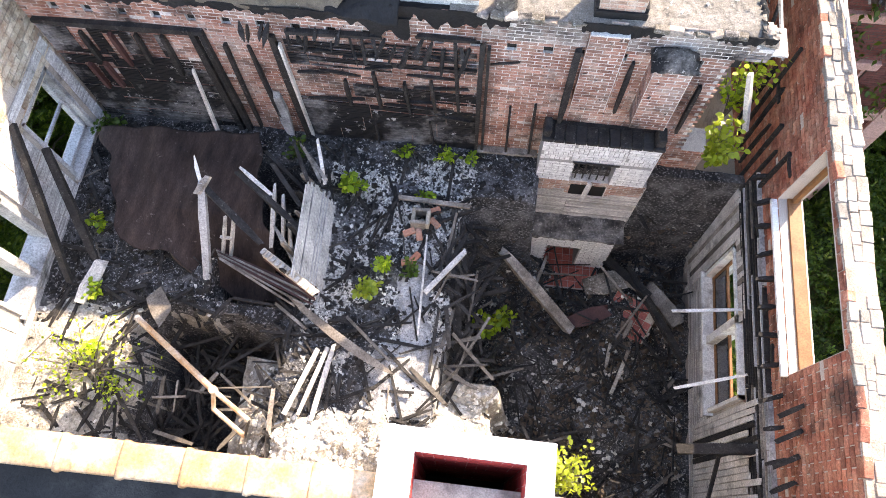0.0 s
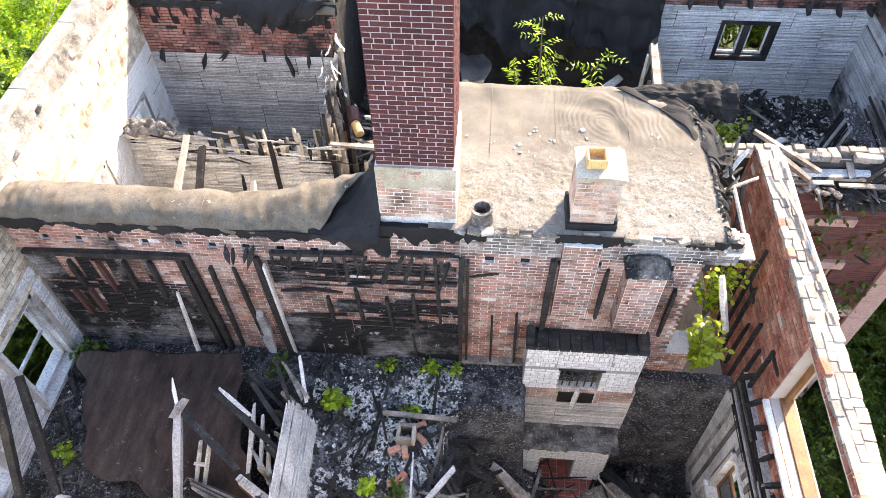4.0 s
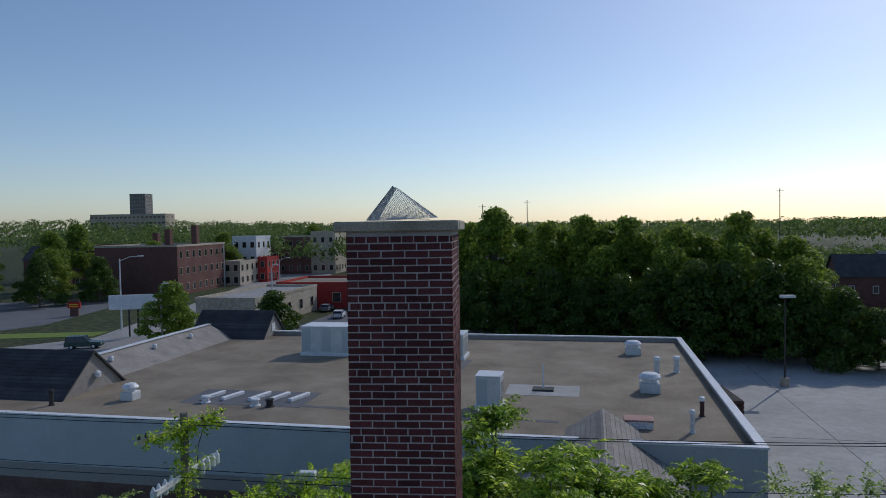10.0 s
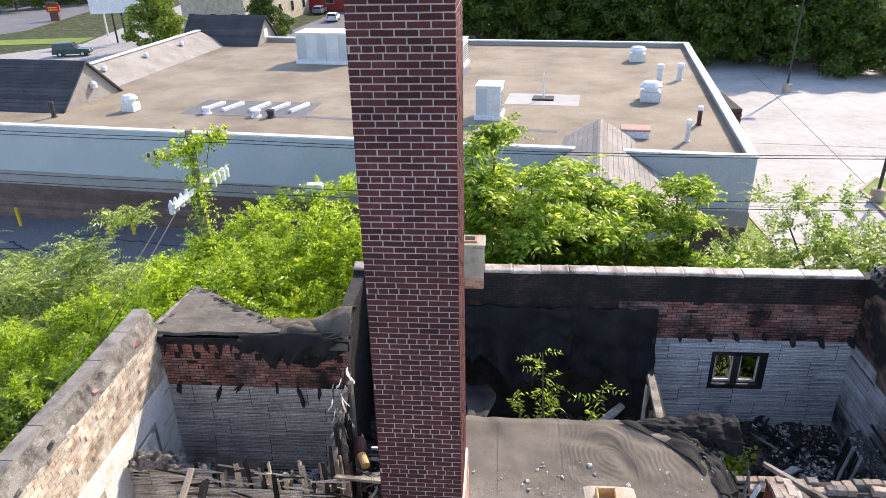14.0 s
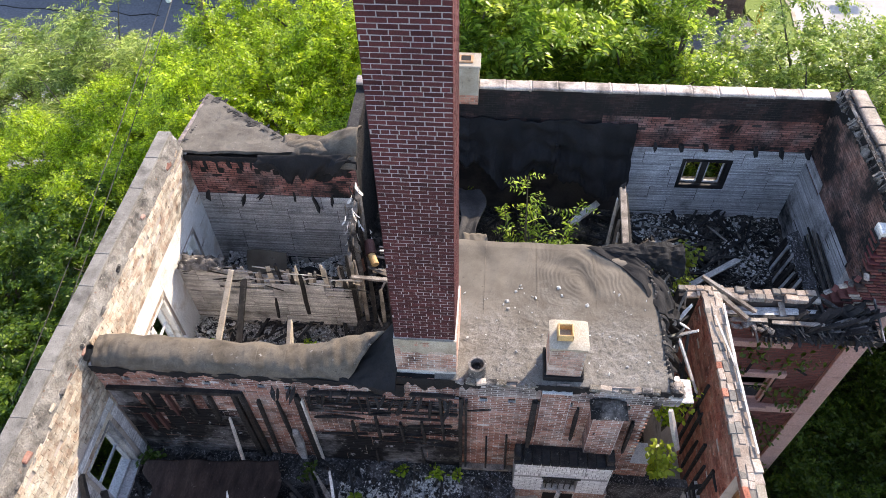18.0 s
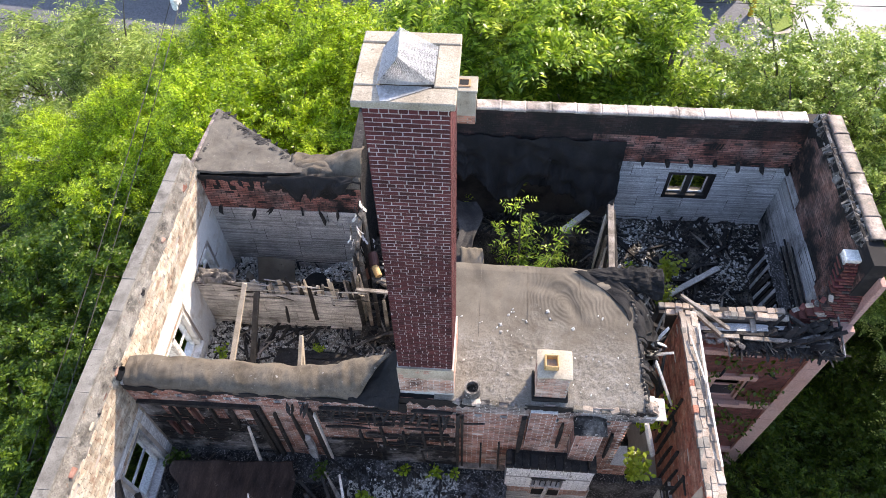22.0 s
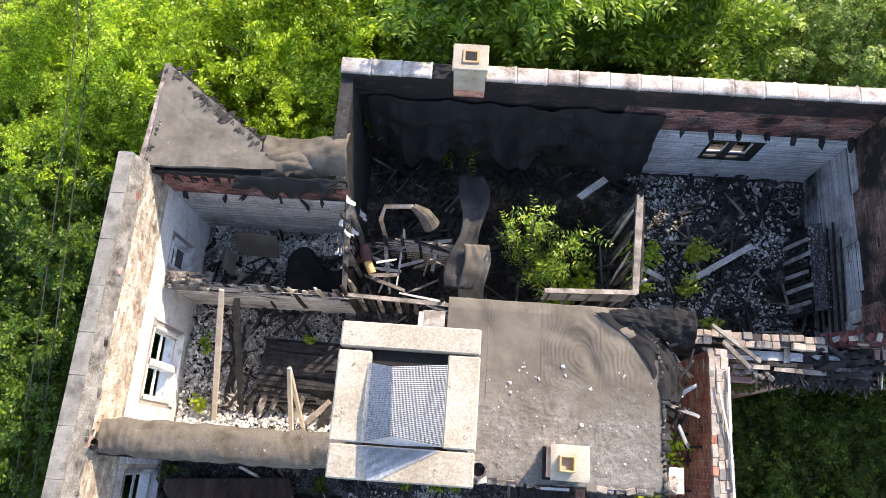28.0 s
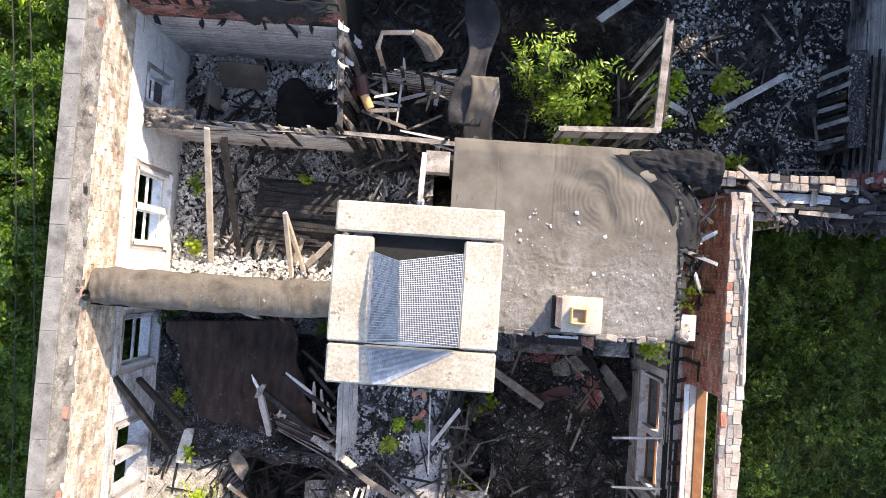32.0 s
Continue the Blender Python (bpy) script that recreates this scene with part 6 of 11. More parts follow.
k = 0
for x, y, s, o in [(-10.4, 9.6, 0.72, MULB), (-9.8, 11.6, 0.8, HACK), (-7.4, 9.9, 0.92, MULB), (-4.9, 10.0, 0.97, HACK), (-2.4, 10.3, 1.0, MULB), (-0.9, 11.6, 0.98, HACK), (-6.4, 8.7, 0.85, HACK),
                   (-8.2, 12.6, 0.84, MULB), (-5.9, 13.0, 0.9, HACK), (-3.3, 13.0, 0.98, MULB), (-4.4, 14.6, 0.98, HACK), (-6.9, 14.4, 0.8, MULB), (-1.6, 13.4, 0.92, HACK), (-3.4, 8.6, 0.84, MULB), (-1.4, 9.0, 0.9, HACK),
                   (-12.4, 15.0, 0.98, SUMAC), (-13.2, 12.2, 0.9, SUMAC), (-10.9, 14.4, 0.86, SUMAC), (-14.2, 14.6, 0.86, SUMAC), (-17.6, 12.6, 0.95, SUMAC), (-16.9, 15.2, 0.98, SUMAC), (-16.2, 10.6, 0.85, SUMAC), (-11.2, 12.6, 0.82, SUMAC), (-12.2, 9.0, 0.78, HACK), (0.0, 14.2, 1.02, SUMAC), (-1.0, 15.0, 0.95, SUMAC), (-10.0, 16.0, 0.75, SUMAC),
                   (0.6, 11.0, 1.1, HEAVEN), (2.2, 10.9, 1.1, HEAVEN), (3.9, 10.9, 1.06, HEAVEN), (5.4, 10.9, 1.04, HEAVEN), (6.8, 11.1, 0.92, HEAVEN), (1.4, 12.8, 0.98, HEAVEN), (3.2, 13.0, 0.92, HEAVEN), (5.0, 13.0, 0.84, HEAVEN), (-0.2, 12.8, 0.94, HEAVEN),
                   (-8.8, 5.2, 0.9, SIDE), (-9.0, 2.8, 0.84, SIDE), (-9.4, 0.4, 0.8, SIDE), (-9.2, -2.2, 0.76, SIDE), (-9.6, -4.8, 0.74, SIDE), (-11.8, 1.6, 0.76, SIDE), (-11.6, 4.4, 0.8, SIDE), (-12.2, -2.0, 0.7, SIDE),
                   (8.8, 11.0, 0.96, LOCUST), (10.6, 11.0, 1.1, LOCUST), (9.4, 12.9, 0.9, LOCUST), (12.8, 10.6, 0.95, LOCUST), (11.8, 13.2, 0.78, LOCUST), (12.4, 11.0, 1.14, LOCUST), (14.4, 8.4, 1.1, LOCUST), (16.6, 11.0, 1.15, LOCUST), (17.4, 8.6, 1.15, LOCUST), (11.9, 8.3, 0.95, LOCUST),
                   # Unseen locusts, added out of view to cast dappled shade on the yard.
                   (16.2, 4.4, 1.05, LOCUST), (18.8, 5.0, 1.1, LOCUST), (17.8, 0.6, 1.0, LOCUST),
                   (-9.0, 7.6, 0.8, MULB), (-11.4, 6.9, 0.74, SIDE), (-15.0, 6.4, 0.8, SHADE), (-17.6, 8.6, 0.8, SHADE), (-19.5, 4.5, 0.8, SHADE), (-14.6, 3.4, 0.7, SHADE)]:
    plant(o, x, y, s, k * 1.7, sz=R.uniform(0.95, 1.04))
    k += 1
for x, y, s in [(0.95, 10.4, 1.04), (1.6, 11.2, 0.86), (2.45, 10.4, 0.96), (3.6, 11.2, 0.86), (4.7, 11.0, 0.86), (6.2, 10.7, 0.93)]:
    plant(SPROUT, x, y, s, k * 2.1)
    k += 1
for x, y, s in [(-8.2, 4.4, 0.72), (-10.6, 2.6, 0.55), (-8.6, 1.0, 0.42), (-11.0, -1.8, 0.4), (-8.3, -2.4, 0.36), (-9.4, -5.4, 0.42), (-13.4, 0.6, 0.42), (-13.0, -4.0, 0.42), (-7.6, 6.6, 0.85), (-15.2, -1.4, 0.5)]:
    plant(SHADE, x, y, s, k * 1.3)
    k += 1


def carpet(name, label, n, x0, x1, y0, y1, hmax, size, leaf, material, count=6, z=GZ, wide=0.36, fall=None):
    """Low undergrowth as one loose mass of leaf sprays."""
    at = np.stack([RNG.uniform(x0, x1, n), RNG.uniform(y0, y1, n), z + hmax * RNG.random(n) ** 1.3], axis=1)
    if fall is not None:
        at = at[[fall(p[0], p[1]) > RNG.random() for p in at]]
    m = len(at)
    bumpy = np.array([0.6 + 0.8 * (wob(p[0], p[1], 8, 0.7) + 0.3) for p in at])
    at[:, 2] = z + (at[:, 2] - z) * np.clip(bumpy, 0.2, 1.6)
    out = RNG.normal(size=(m, 3)) * 0.6 + np.array([0, 0, 0.9])
    ob = new(name, quads(name, sprays(at, out, count, size * RNG.uniform(0.6, 1.3, m), leaf, wide), material))
    return tagged(ob, label, "undergrowth", "", "stuff")


# Side yard sun and shade are put in as lighter and darker leaves.
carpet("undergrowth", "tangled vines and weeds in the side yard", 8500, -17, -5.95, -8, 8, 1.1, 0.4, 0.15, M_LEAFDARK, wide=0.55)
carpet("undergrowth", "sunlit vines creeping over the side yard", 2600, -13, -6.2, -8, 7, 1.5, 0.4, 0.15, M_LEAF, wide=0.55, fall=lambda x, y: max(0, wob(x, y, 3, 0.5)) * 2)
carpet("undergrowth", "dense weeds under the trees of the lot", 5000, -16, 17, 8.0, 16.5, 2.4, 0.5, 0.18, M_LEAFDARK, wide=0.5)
clump = lambda x, y: max(0, wob(x, y, 6, 0.55) + 0.5 * wob(x, y, 2, 1.6)) * 2.2
carpet("tall_grass", "long unmown grass beside the house", 2600, 6.2, 17, -9, 2.0, 0.6, 0.4, 0.32, M_LEAFDARK, 6, wide=0.1)
carpet("tall_grass", "olive dry grass beside the house", 5000, 6.4, 17, -9, 1.6, 1.1, 0.4, 0.3, M_DRYGRASS, 6, wide=0.1, fall=lambda x, y: max(0, wob(x, y, 3, 0.55)) * 1.6)
carpet("undergrowth", "leafy green weeds in clumps in the long grass", 5000, 6.4, 17, -9, 1.9, 1.3, 0.34, 0.11, M_LEAFDEEP, 10, wide=0.55, fall=lambda x, y: clump(x, y) - 0.7)
# Dark weeds with brighter clumps paint dappled sun and shade over the yard.
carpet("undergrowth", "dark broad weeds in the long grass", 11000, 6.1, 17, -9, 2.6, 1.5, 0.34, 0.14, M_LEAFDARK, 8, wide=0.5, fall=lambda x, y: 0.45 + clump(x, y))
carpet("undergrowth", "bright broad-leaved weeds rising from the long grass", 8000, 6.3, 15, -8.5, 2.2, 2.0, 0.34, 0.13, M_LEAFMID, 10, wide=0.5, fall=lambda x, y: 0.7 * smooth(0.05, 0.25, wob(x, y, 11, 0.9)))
carpet("undergrowth", "dark creeper at the foot of the broken side wall", 2600, 6.0, 8.6, -8, 2.0, 1.7, 0.3, 0.12, M_LEAFDARK, 8, wide=0.6, fall=lambda x, y: smooth(8.6, 6.4, x))

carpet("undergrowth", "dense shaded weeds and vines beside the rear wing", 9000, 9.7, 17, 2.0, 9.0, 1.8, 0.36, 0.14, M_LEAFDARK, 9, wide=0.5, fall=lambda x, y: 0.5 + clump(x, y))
carpet("undergrowth", "brighter leafy clumps beside the rear wing", 1800, 9.9, 16, 1.5, 8.5, 2.3, 0.34, 0.13, M_LEAFMID, 10, wide=0.5, fall=lambda x, y: smooth(0.08, 0.28, wob(x, y, 15, 0.9)))
# far trees
def dome_leaves(C, Rd, n, size, low=-0.35):
    """Leaf clumps on the outside of many rounded lobes: each lies near the lobe's surface, turned a little."""
    w = Rd[:, 0] * Rd[:, 2]
    pick = RNG.choice(len(C), n, p=w / w.sum())
    d = RNG.normal(size=(n, 3))
    d /= np.linalg.norm(d, axis=1, keepdims=True)
    d[:, 2] = np.where(d[:, 2] < low, -d[:, 2], d[:, 2])
    at = C[pick] + d * Rd[pick] * RNG.uniform(0.62, 1.2, n)[:, None]
    nrm = d + RNG.normal(size=(n, 3)) * 0.65
    nrm /= np.linalg.norm(nrm, axis=1, keepdims=True)
    a = np.cross(nrm, RNG.normal(size=(n, 3)))
    a /= np.linalg.norm(a, axis=1, keepdims=True) + 1e-9
    b = np.cross(nrm, a)
    e = (size * RNG.uniform(0.5, 1.25, n))[:, None]
    j = lambda: RNG.uniform(0.45, 1.1, n)[:, None]
    return np.stack([at - a * e * j(), at - b * e * j() * 0.6, at + a * e * j(), at + b * e * j() * 0.6], axis=1)


def far_tree(label, height, spread, nlobe, n, size, material, seed, low=0.2, lobe=(0.2, 0.36), column=0.55):
    """A broad tree seen from far off: trunk, limbs and rounded, separate masses of leaves."""
    rr = random.Random(seed)
    t = thing("tree", label, "tree")
    C, Rd = [], []
    g = Geo().tube([(0, 0, 0), (0.1, 0, height * 0.4), (0, 0.1, height * 0.85)], [height * 0.022, height * 0.014, height * 0.004], 7)
    for k in range(nlobe):
        f = low + (1 - low) * (k + 0.5) / nlobe
        a = 2.4 * k + rr.uniform(-0.4, 0.4)
        wdt = spread * math.sin(math.pi * min(1, 0.12 + 0.86 * f) ** column) ** 0.7
        dd = wdt * rr.uniform(0.35, 1.0)
        s = spread * rr.uniform(*lobe)
        C.append((math.cos(a) * dd, math.sin(a) * dd, height * f * rr.uniform(0.9, 1.0)))
        Rd.append((s, s, s * rr.uniform(0.65, 0.95)))
        g.tube([(0, 0, height * f * 0.6), (C[-1][0] * 0.6, C[-1][1] * 0.6, height * f * 0.85), C[-1]], [height * 0.008, height * 0.005, height * 0.002], 4)
    g.make("trunk", M_TRUNK, t)
    c = new("crown", quads("crown", dome_leaves(np.array(C), np.array(Rd), n, size), material))
    c.parent = t
    t["top"] = max(p[2] + q[2] for p, q in zip(C, Rd))
    return t


FAR = [far_tree("tall broad summer tree beyond the lot", 17.0, 5.2, 44, 15000, 0.34, M_FARLEAF, 21),
       far_tree("large rounded summer tree beyond the lot", 15.0, 5.6, 40, 15000, 0.34, M_FARLEAF, 22, low=0.12),
       far_tree("slender summer tree beyond the lot", 16.0, 3.6, 34, 11000, 0.32, M_FARLEAF, 25, low=0.2, lobe=(0.26, 0.42)),
       far_tree("bushy sunlit tree at the edge of the lot", 9.0, 4.6, 30, 11000, 0.28, M_LEAFDARK, 23, low=0.08, column=0.4)]


def plant_top(i, x, y, top, turn, wide=1.0):
    """A far tree whose crown ends at the height top."""
    src = FAR[i]
    f = (top - GZ) / src["top"]
    ob = plant(src, x, y, 1.0, turn)
    ob.scale = (wide * (0.5 + 0.5 * f), wide * (0.5 + 0.5 * f), f)
    return ob


k = 0
for x, y, top, i in [(-8, 106, 11.5, 1), (-3.4, 105, 12.4, 2), (0.6, 100, 14.6, 0), (5.0, 104, 11.8, 2), (8.6, 100, 12.4, 2), (11.4, 103, 11.6, 1), (13.8, 98, 13.2, 2), (17.0, 100, 12.0, 0), (19.9, 96, 12.9, 2), (23.0, 98, 10.6, 1), (26.0, 92, 11.6, 1),
                     (29.8, 93, 10.4, 0), (32.9, 88, 13.2, 2), (36.0, 90, 10.9, 1), (38.6, 85, 10.0, 0), (41.5, 90, 8.4, 1),
                     (-4, 114, 11, 1), (4, 113, 11.5, 0), (12, 112, 11.5, 1), (20, 110, 11, 0), (28, 106, 10.5, 1), (36, 104, 9.5, 0), (45, 104, 7.5, 1),
                     (-2, 93, 5.5, 3), (3.4, 92, 4.6, 3), (8.2, 91, 5.8, 3), (12.8, 89, 4.8, 3), (17.4, 88, 5.2, 3), (21.6, 85, 6.2, 3), (25.6, 82, 7.4, 3), (29.4, 81, 7.0, 3), (33.2, 79, 7.4, 3), (36.8, 77, 5.2, 3), (40.0, 76, 4.4, 3), (43.0, 74, 2.2, 3), (46.6, 73, 0.4, 3), (51, 71, -0.6, 3),
                     (6, 97, 8.6, 1), (16, 94, 8.8, 1), (24, 88, 8.8, 1), (31, 84, 9.2, 1), (37.4, 81, 7.6, 1),
                     (-47, 93, 4.4, 1), (-30.5, 90, 3.2, 3), (-13, 99, 2.8, 3), (-112, 128, 9, 1), (-124, 140, 12, 0), (-104, 150, 8, 1), (-138, 130, 11, 1), (-150, 150, 12, 0), (-118, 172, 12, 0), (-128, 158, 12, 1), (-100, 140, 7, 3), (-92, 150, 6, 3), (-110, 118, 8, 2), (-92, 176, 9, 1), (-84, 205, 11, 0), (-120, 186, 14, 0), (-70, 258, 13, 1), (-58, 262, 12, 0)]:
    plant_top(i, x, y, top, k * 2.3)
    k += 1


def woods(name, label, y0, y1, a0, a1, trees, h, radius, n, size, hill=0.0):
    """Distant woods: leaf clumps over many rounded crowns."""
    y = RNG.uniform(y0, y1, trees)
    a = RNG.uniform(a0, a1, trees)
    rise = hill * np.clip((-0.12 - a) / 0.4, 0, 1) * (y - y0) / (y1 - y0)
    ht = h * RNG.uniform(0.62, 1.0, trees)
    rr = radius * RNG.uniform(0.6, 1.25, trees)
    C = np.stack([y * np.tan(a), y, GZ + rise + ht * 0.62], axis=1)
    V = dome_leaves(C, np.stack([rr, rr, ht * 0.42], axis=1), n, size, -0.1)
    return tagged(new(name, quads(name, V, M_WOODSLEAF)), label, "woods", "", "stuff")


woods("far_woods", "summer woods beyond the town", 215, 330, -0.62, -0.06, 260, 15, 4.2, 24000, 0.8, 3)
woods("far_woods", "summer woods on the far rise", 330, 590, -0.72, 0.62, 800, 17, 6.0, 34000, 1.3, 8)
woods("far_woods", "summer trees among far houses", 140, 240, 0.36, 0.66, 130, 9.5, 3.6, 14000, 0.6)
woods("far_woods", "tree-covered horizon", 700, 1500, -0.75, 0.7, 1600, 19, 10.0, 34000, 2.4, 26)

# ---- open front room ----
# studs left on the middle wall
for x, z0, z1, w, m in [(-3.02, 1.5, 4.15, 0.1, M_CHAR), (-2.88, 1.5, 4.16, 0.09, M_CHAR), (-2.6, 1.75, 3.95, 0.05, M_CHAR), (-2.25, 1.9, 3.97, 0.05, M_CHAR), (-2.12, 1.56, 2.75, 0.17, M_SOOTLATH),
                        (-1.86, 1.47, 4.2, 0.1, M_CHAR), (-1.78, 1.47, 4.05, 0.035, M_LATH), (-0.95, 2.7, 3.35, 0.05, M_CHAR), (-0.5, 2.7, 3.6, 0.05, M_CHAR), (-0.05, 2.6, 3.4, 0.045, M_CHAR), (0.35, 2.7, 3.5, 0.05, M_CHAR),
                        (0.7, 2.8, 4.45, 0.05, M_CHAR), (-0.6, 1.6, 2.2, 0.03, M_CHAR), (0.3, 1.7, 2.4, 0.03, M_CHAR), (1.06, 1.4, 4.45, 0.07, M_CHAR), (1.16, 1.45, 4.4, 0.045, M_CHAR), (1.55, 1.68, 3.05, 0.04, M_CHAR), (1.92, 1.7, 3.15, 0.04, M_CHAR),
                        (2.33, 2.65, 4.5, 0.09, M_CHAR), (3.08, 3.2, 4.35, 0.06, M_CHAR), (3.86, 2.65, 4.06, 0.05, M_CHAR), (4.08, 2.8, 3.98, 0.05, M_CHAR),
                        (-4.75, 3.3, 3.95, 0.06, M_CHAR), (-4.3, 3.2, 3.95, 0.06, M_REDWOOD), (-3.9, 3.3, 4.0, 0.06, M_CHAR), (-3.5, 3.1, 4.0, 0.07, M_CHAR), (-4.98, 2.55, 3.15, 0.06, M_REDWOOD), (-4.72, 2.6, 3.2, 0.06, M_REDWOOD)]:
    Geo().beam((x + R.uniform(-0.03, 0.06), -0.175, z0), (x, -0.165, z1), w, 0.08, 0.35, up=(0, 1, 0)).make("stud", m, wall_mid)
Geo().beam((-3.28, -0.5, 1.5), (-3.25, -0.25, 3.35), 0.05, 0.05, 0.3).make("stud", M_LATH, wall_mid, "pale grey stud")
for x, z, l in [(-1.6, 2.78, 0.9), (-0.4, 2.8, 1.1), (-1.65, 3.45, 0.5), (-0.8, 3.25, 0.7), (0.1, 3.3, 0.8), (-1.3, 3.55, 0.6), (0.0, 3.62, 0.7), (-0.6, 3.68, 0.4), (0.5, 3.85, 0.5), (-0.9, 3.9, 0.5), (-1.5, 4.0, 0.45), (0.3, 4.1, 0.4), (-0.2, 2.9, 0.6), (0.45, 2.6, 0.5)]:
    Geo().beam((x, -0.165, z), (x + l, -0.165, z + R.uniform(-0.1, 0.1)), 0.03, 0.05, 0.5, up=(0, 1, 0)).make("nailer", M_CHAR, wall_mid, "charred nailing strip")
for k in range(22):
    x = -2.3 + 0.16 * k + R.uniform(-0.05, 0.05)
    z = R.uniform(4.2, 4.5)
    Geo().beam((x, -0.15, z), (x + R.uniform(-0.14, 0.1), -0.2 - R.random() * 0.12, z - R.uniform(0.12, 0.5)), R.uniform(0.03, 0.07), 0.05, 0.8).make("joist_stub", M_CHAR, wall_mid, "burnt joist stub")
Geo().beam((-5.35, -0.16, 4.1), (-2.85, -0.16, 4.16), 0.1, 0.09, 0.3, up=(0, 1, 0)).make("wall_plate", M_CHAR, wall_mid, "charred wall plate")
Geo().beam((-1.6, -0.16, 4.36), (-0.3, -0.16, 4.42), 0.06, 0.08, 0.5, up=(0, 1, 0)).make("wall_plate", M_CHAR, wall_mid, "charred wall plate")
Geo().beam((0.2, -0.16, 4.5), (0.95, -0.16, 4.5), 0.06, 0.07, 0.5, up=(0, 1, 0)).make("wall_plate", M_CHAR, wall_mid, "charred wall plate")
Geo().beam((1.2, -0.17, 4.05), (1.6, -0.2, 4.2), 0.03, 0.03, 0.5, up=(0, 1, 0)).make("nailer", M_CHAR, wall_mid)
Geo().beam((1.1, -0.17, 1.72), (2.1, -0.17, 1.74), 0.06, 0.14, 0.1, up=(0, 1, 0)).make("skirting", M_WOOD, wall_mid)
# projecting brick flues above the fireplace
flues = thing("chimney_breast", "pair of rough brick flues rising above the fireplace", "chimney breast")
for x0, x1, d, zt in ((2.42, 2.92, 0.2, 4.9), (3.3, 3.8, 0.42, 4.62)):
    Geo().box(x0, -d, 3.2, x1, -0.11, zt - 0.02).make("core", M_BRICKMORT, flues)
    brickwork(flues, M_BRICK, (x0, -d, 0), (1, 0, 0), (0, -1, 0), x1 - x0, 3.2, zt, limit=70)
    brickwork(flues, M_BRICK, (x1, -d, 0), (0, 1, 0), (1, 0, 0), d - 0.11, 3.2, zt, limit=40)
    brickwork(flues, M_BRICK, (x0, -0.11, 0), (0, -1, 0), (-1, 0, 0), d - 0.11, 3.2, zt, limit=40)
Geo().sheet(lambda u, v: (3.24 + 0.62 * u, -0.48 + 0.42 * v, 4.62 + 0.16 * math.sin(math.pi * u) * math.sin(math.pi * v) + 0.05 * wob(u * 6, v * 6, 0, 1.0)), 12, 10, 0.03).make("felt_cap", M_CHARMORT, flues, "burnt felt lump on the short flue", smooth=True)

# upper fireplace of white glazed brick
FX0, FX1, FYf = 2.12, 3.94, -0.48
FT = 2.72
fire = thing("fireplace", "white brick fireplace with a charred mantel shelf", "fireplace")
g = Geo()
for a, b, c, d in cells(FX0, FX1, 1.45, FT, [(2.7, 3.36, 1.45, 2.12)]):
    g.box(a, FYf + 0.012, c, b, -0.11, d)
g.make("surround", M_WHITEMORT, fire, "grey joints of the white brick")
# Black back: the firebox's shade is in its colour.
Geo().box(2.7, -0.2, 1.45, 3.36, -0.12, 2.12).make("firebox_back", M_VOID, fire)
for x in (2.78, 2.9, 3.02, 3.14, 3.26):
    Geo().beam((x, -0.42, 1.5), (x, -0.42, 2.05), 0.02, 0.02).make("grate_bar", M_DARKMETAL, fire)
hl = [(2.7 - FX0, 3.36 - FX0, 1.3, 2.12)]
brickwork(fire, M_WHITEBRICK, (FX0, FYf + 0.012, 0), (1, 0, 0), (0, -1, 0), FX1 - FX0, 1.45, 2.15, holes=hl, limit=120, course=0.078, unit=0.225, gap=0.01)
for z0, z1, cs, un in ((2.15, 2.385, 0.078, 0.225), (2.385, FT, 0.1675, 0.078)):
    brickwork(fire, M_WHITEBRICK, (FX0, FYf + 0.012, 0), (1, 0, 0), (0, -1, 0), 0.5, z0, z1, limit=40, course=0.1175 if cs < 0.1 else 0.078, unit=0.078 if cs < 0.1 else 0.225, gap=0.01)
    brickwork(fire, M_WHITEBRICK, (FX0 + 0.5, FYf + 0.012, 0), (1, 0, 0), (0, -1, 0), 0.84, z0, z1, limit=40, course=cs, unit=un, gap=0.01)
    brickwork(fire, M_WHITEBRICK, (FX0 + 1.34, FYf + 0.012, 0), (1, 0, 0), (0, -1, 0), FX1 - FX0 - 1.34, z0, z1, limit=40, course=0.1175 if cs < 0.1 else 0.078, unit=0.078 if cs < 0.1 else 0.225, gap=0.01)
brickwork(fire, M_WHITEBRICK, (FX1 - 0.012, FYf, 0), (0, 1, 0), (1, 0, 0), 0.36, 1.45, FT, limit=40, course=0.078, unit=0.225, gap=0.01)
brickwork(fire, M_WHITEBRICK, (FX0 + 0.012, -0.11, 0), (0, -1, 0), (-1, 0, 0), 0.36, 1.45, FT, limit=40, course=0.078, unit=0.225, gap=0.01)
Geo().box(FX0, FYf + 0.03, FT, FX1, -0.12, FT + 0.03).make("mantel_bed", M_CHAR, fire)
for k in range(11):
    x = FX0 - 0.03 + 0.17 * k
    Geo().bbox(x, FYf - 0.03, FT - 0.01, x + 0.164, -0.2, FT + 0.055 + R.uniform(-0.008, 0.008), 0.012).make("mantel_tile", M_CHAR if k % 3 else M_BLACKFELT, fire, "charred mantel tile")
for x, w in ((FX0 + 0.03, 0.12), (FX1 - 0.08, 0.14)):
    Geo().bbox(x - w / 2, -0.46, FT + 0.05, x + w / 2, -0.2, FT + 0.24, 0.02).make("bracket", M_CHAR, fire, "charred bracket block")
Geo().beam((2.66, FYf - 0.01, 2.13), (3.4, FYf - 0.01, 2.13), 0.02, 0.03).make("lintel_bar", M_DARKMETAL, fire)
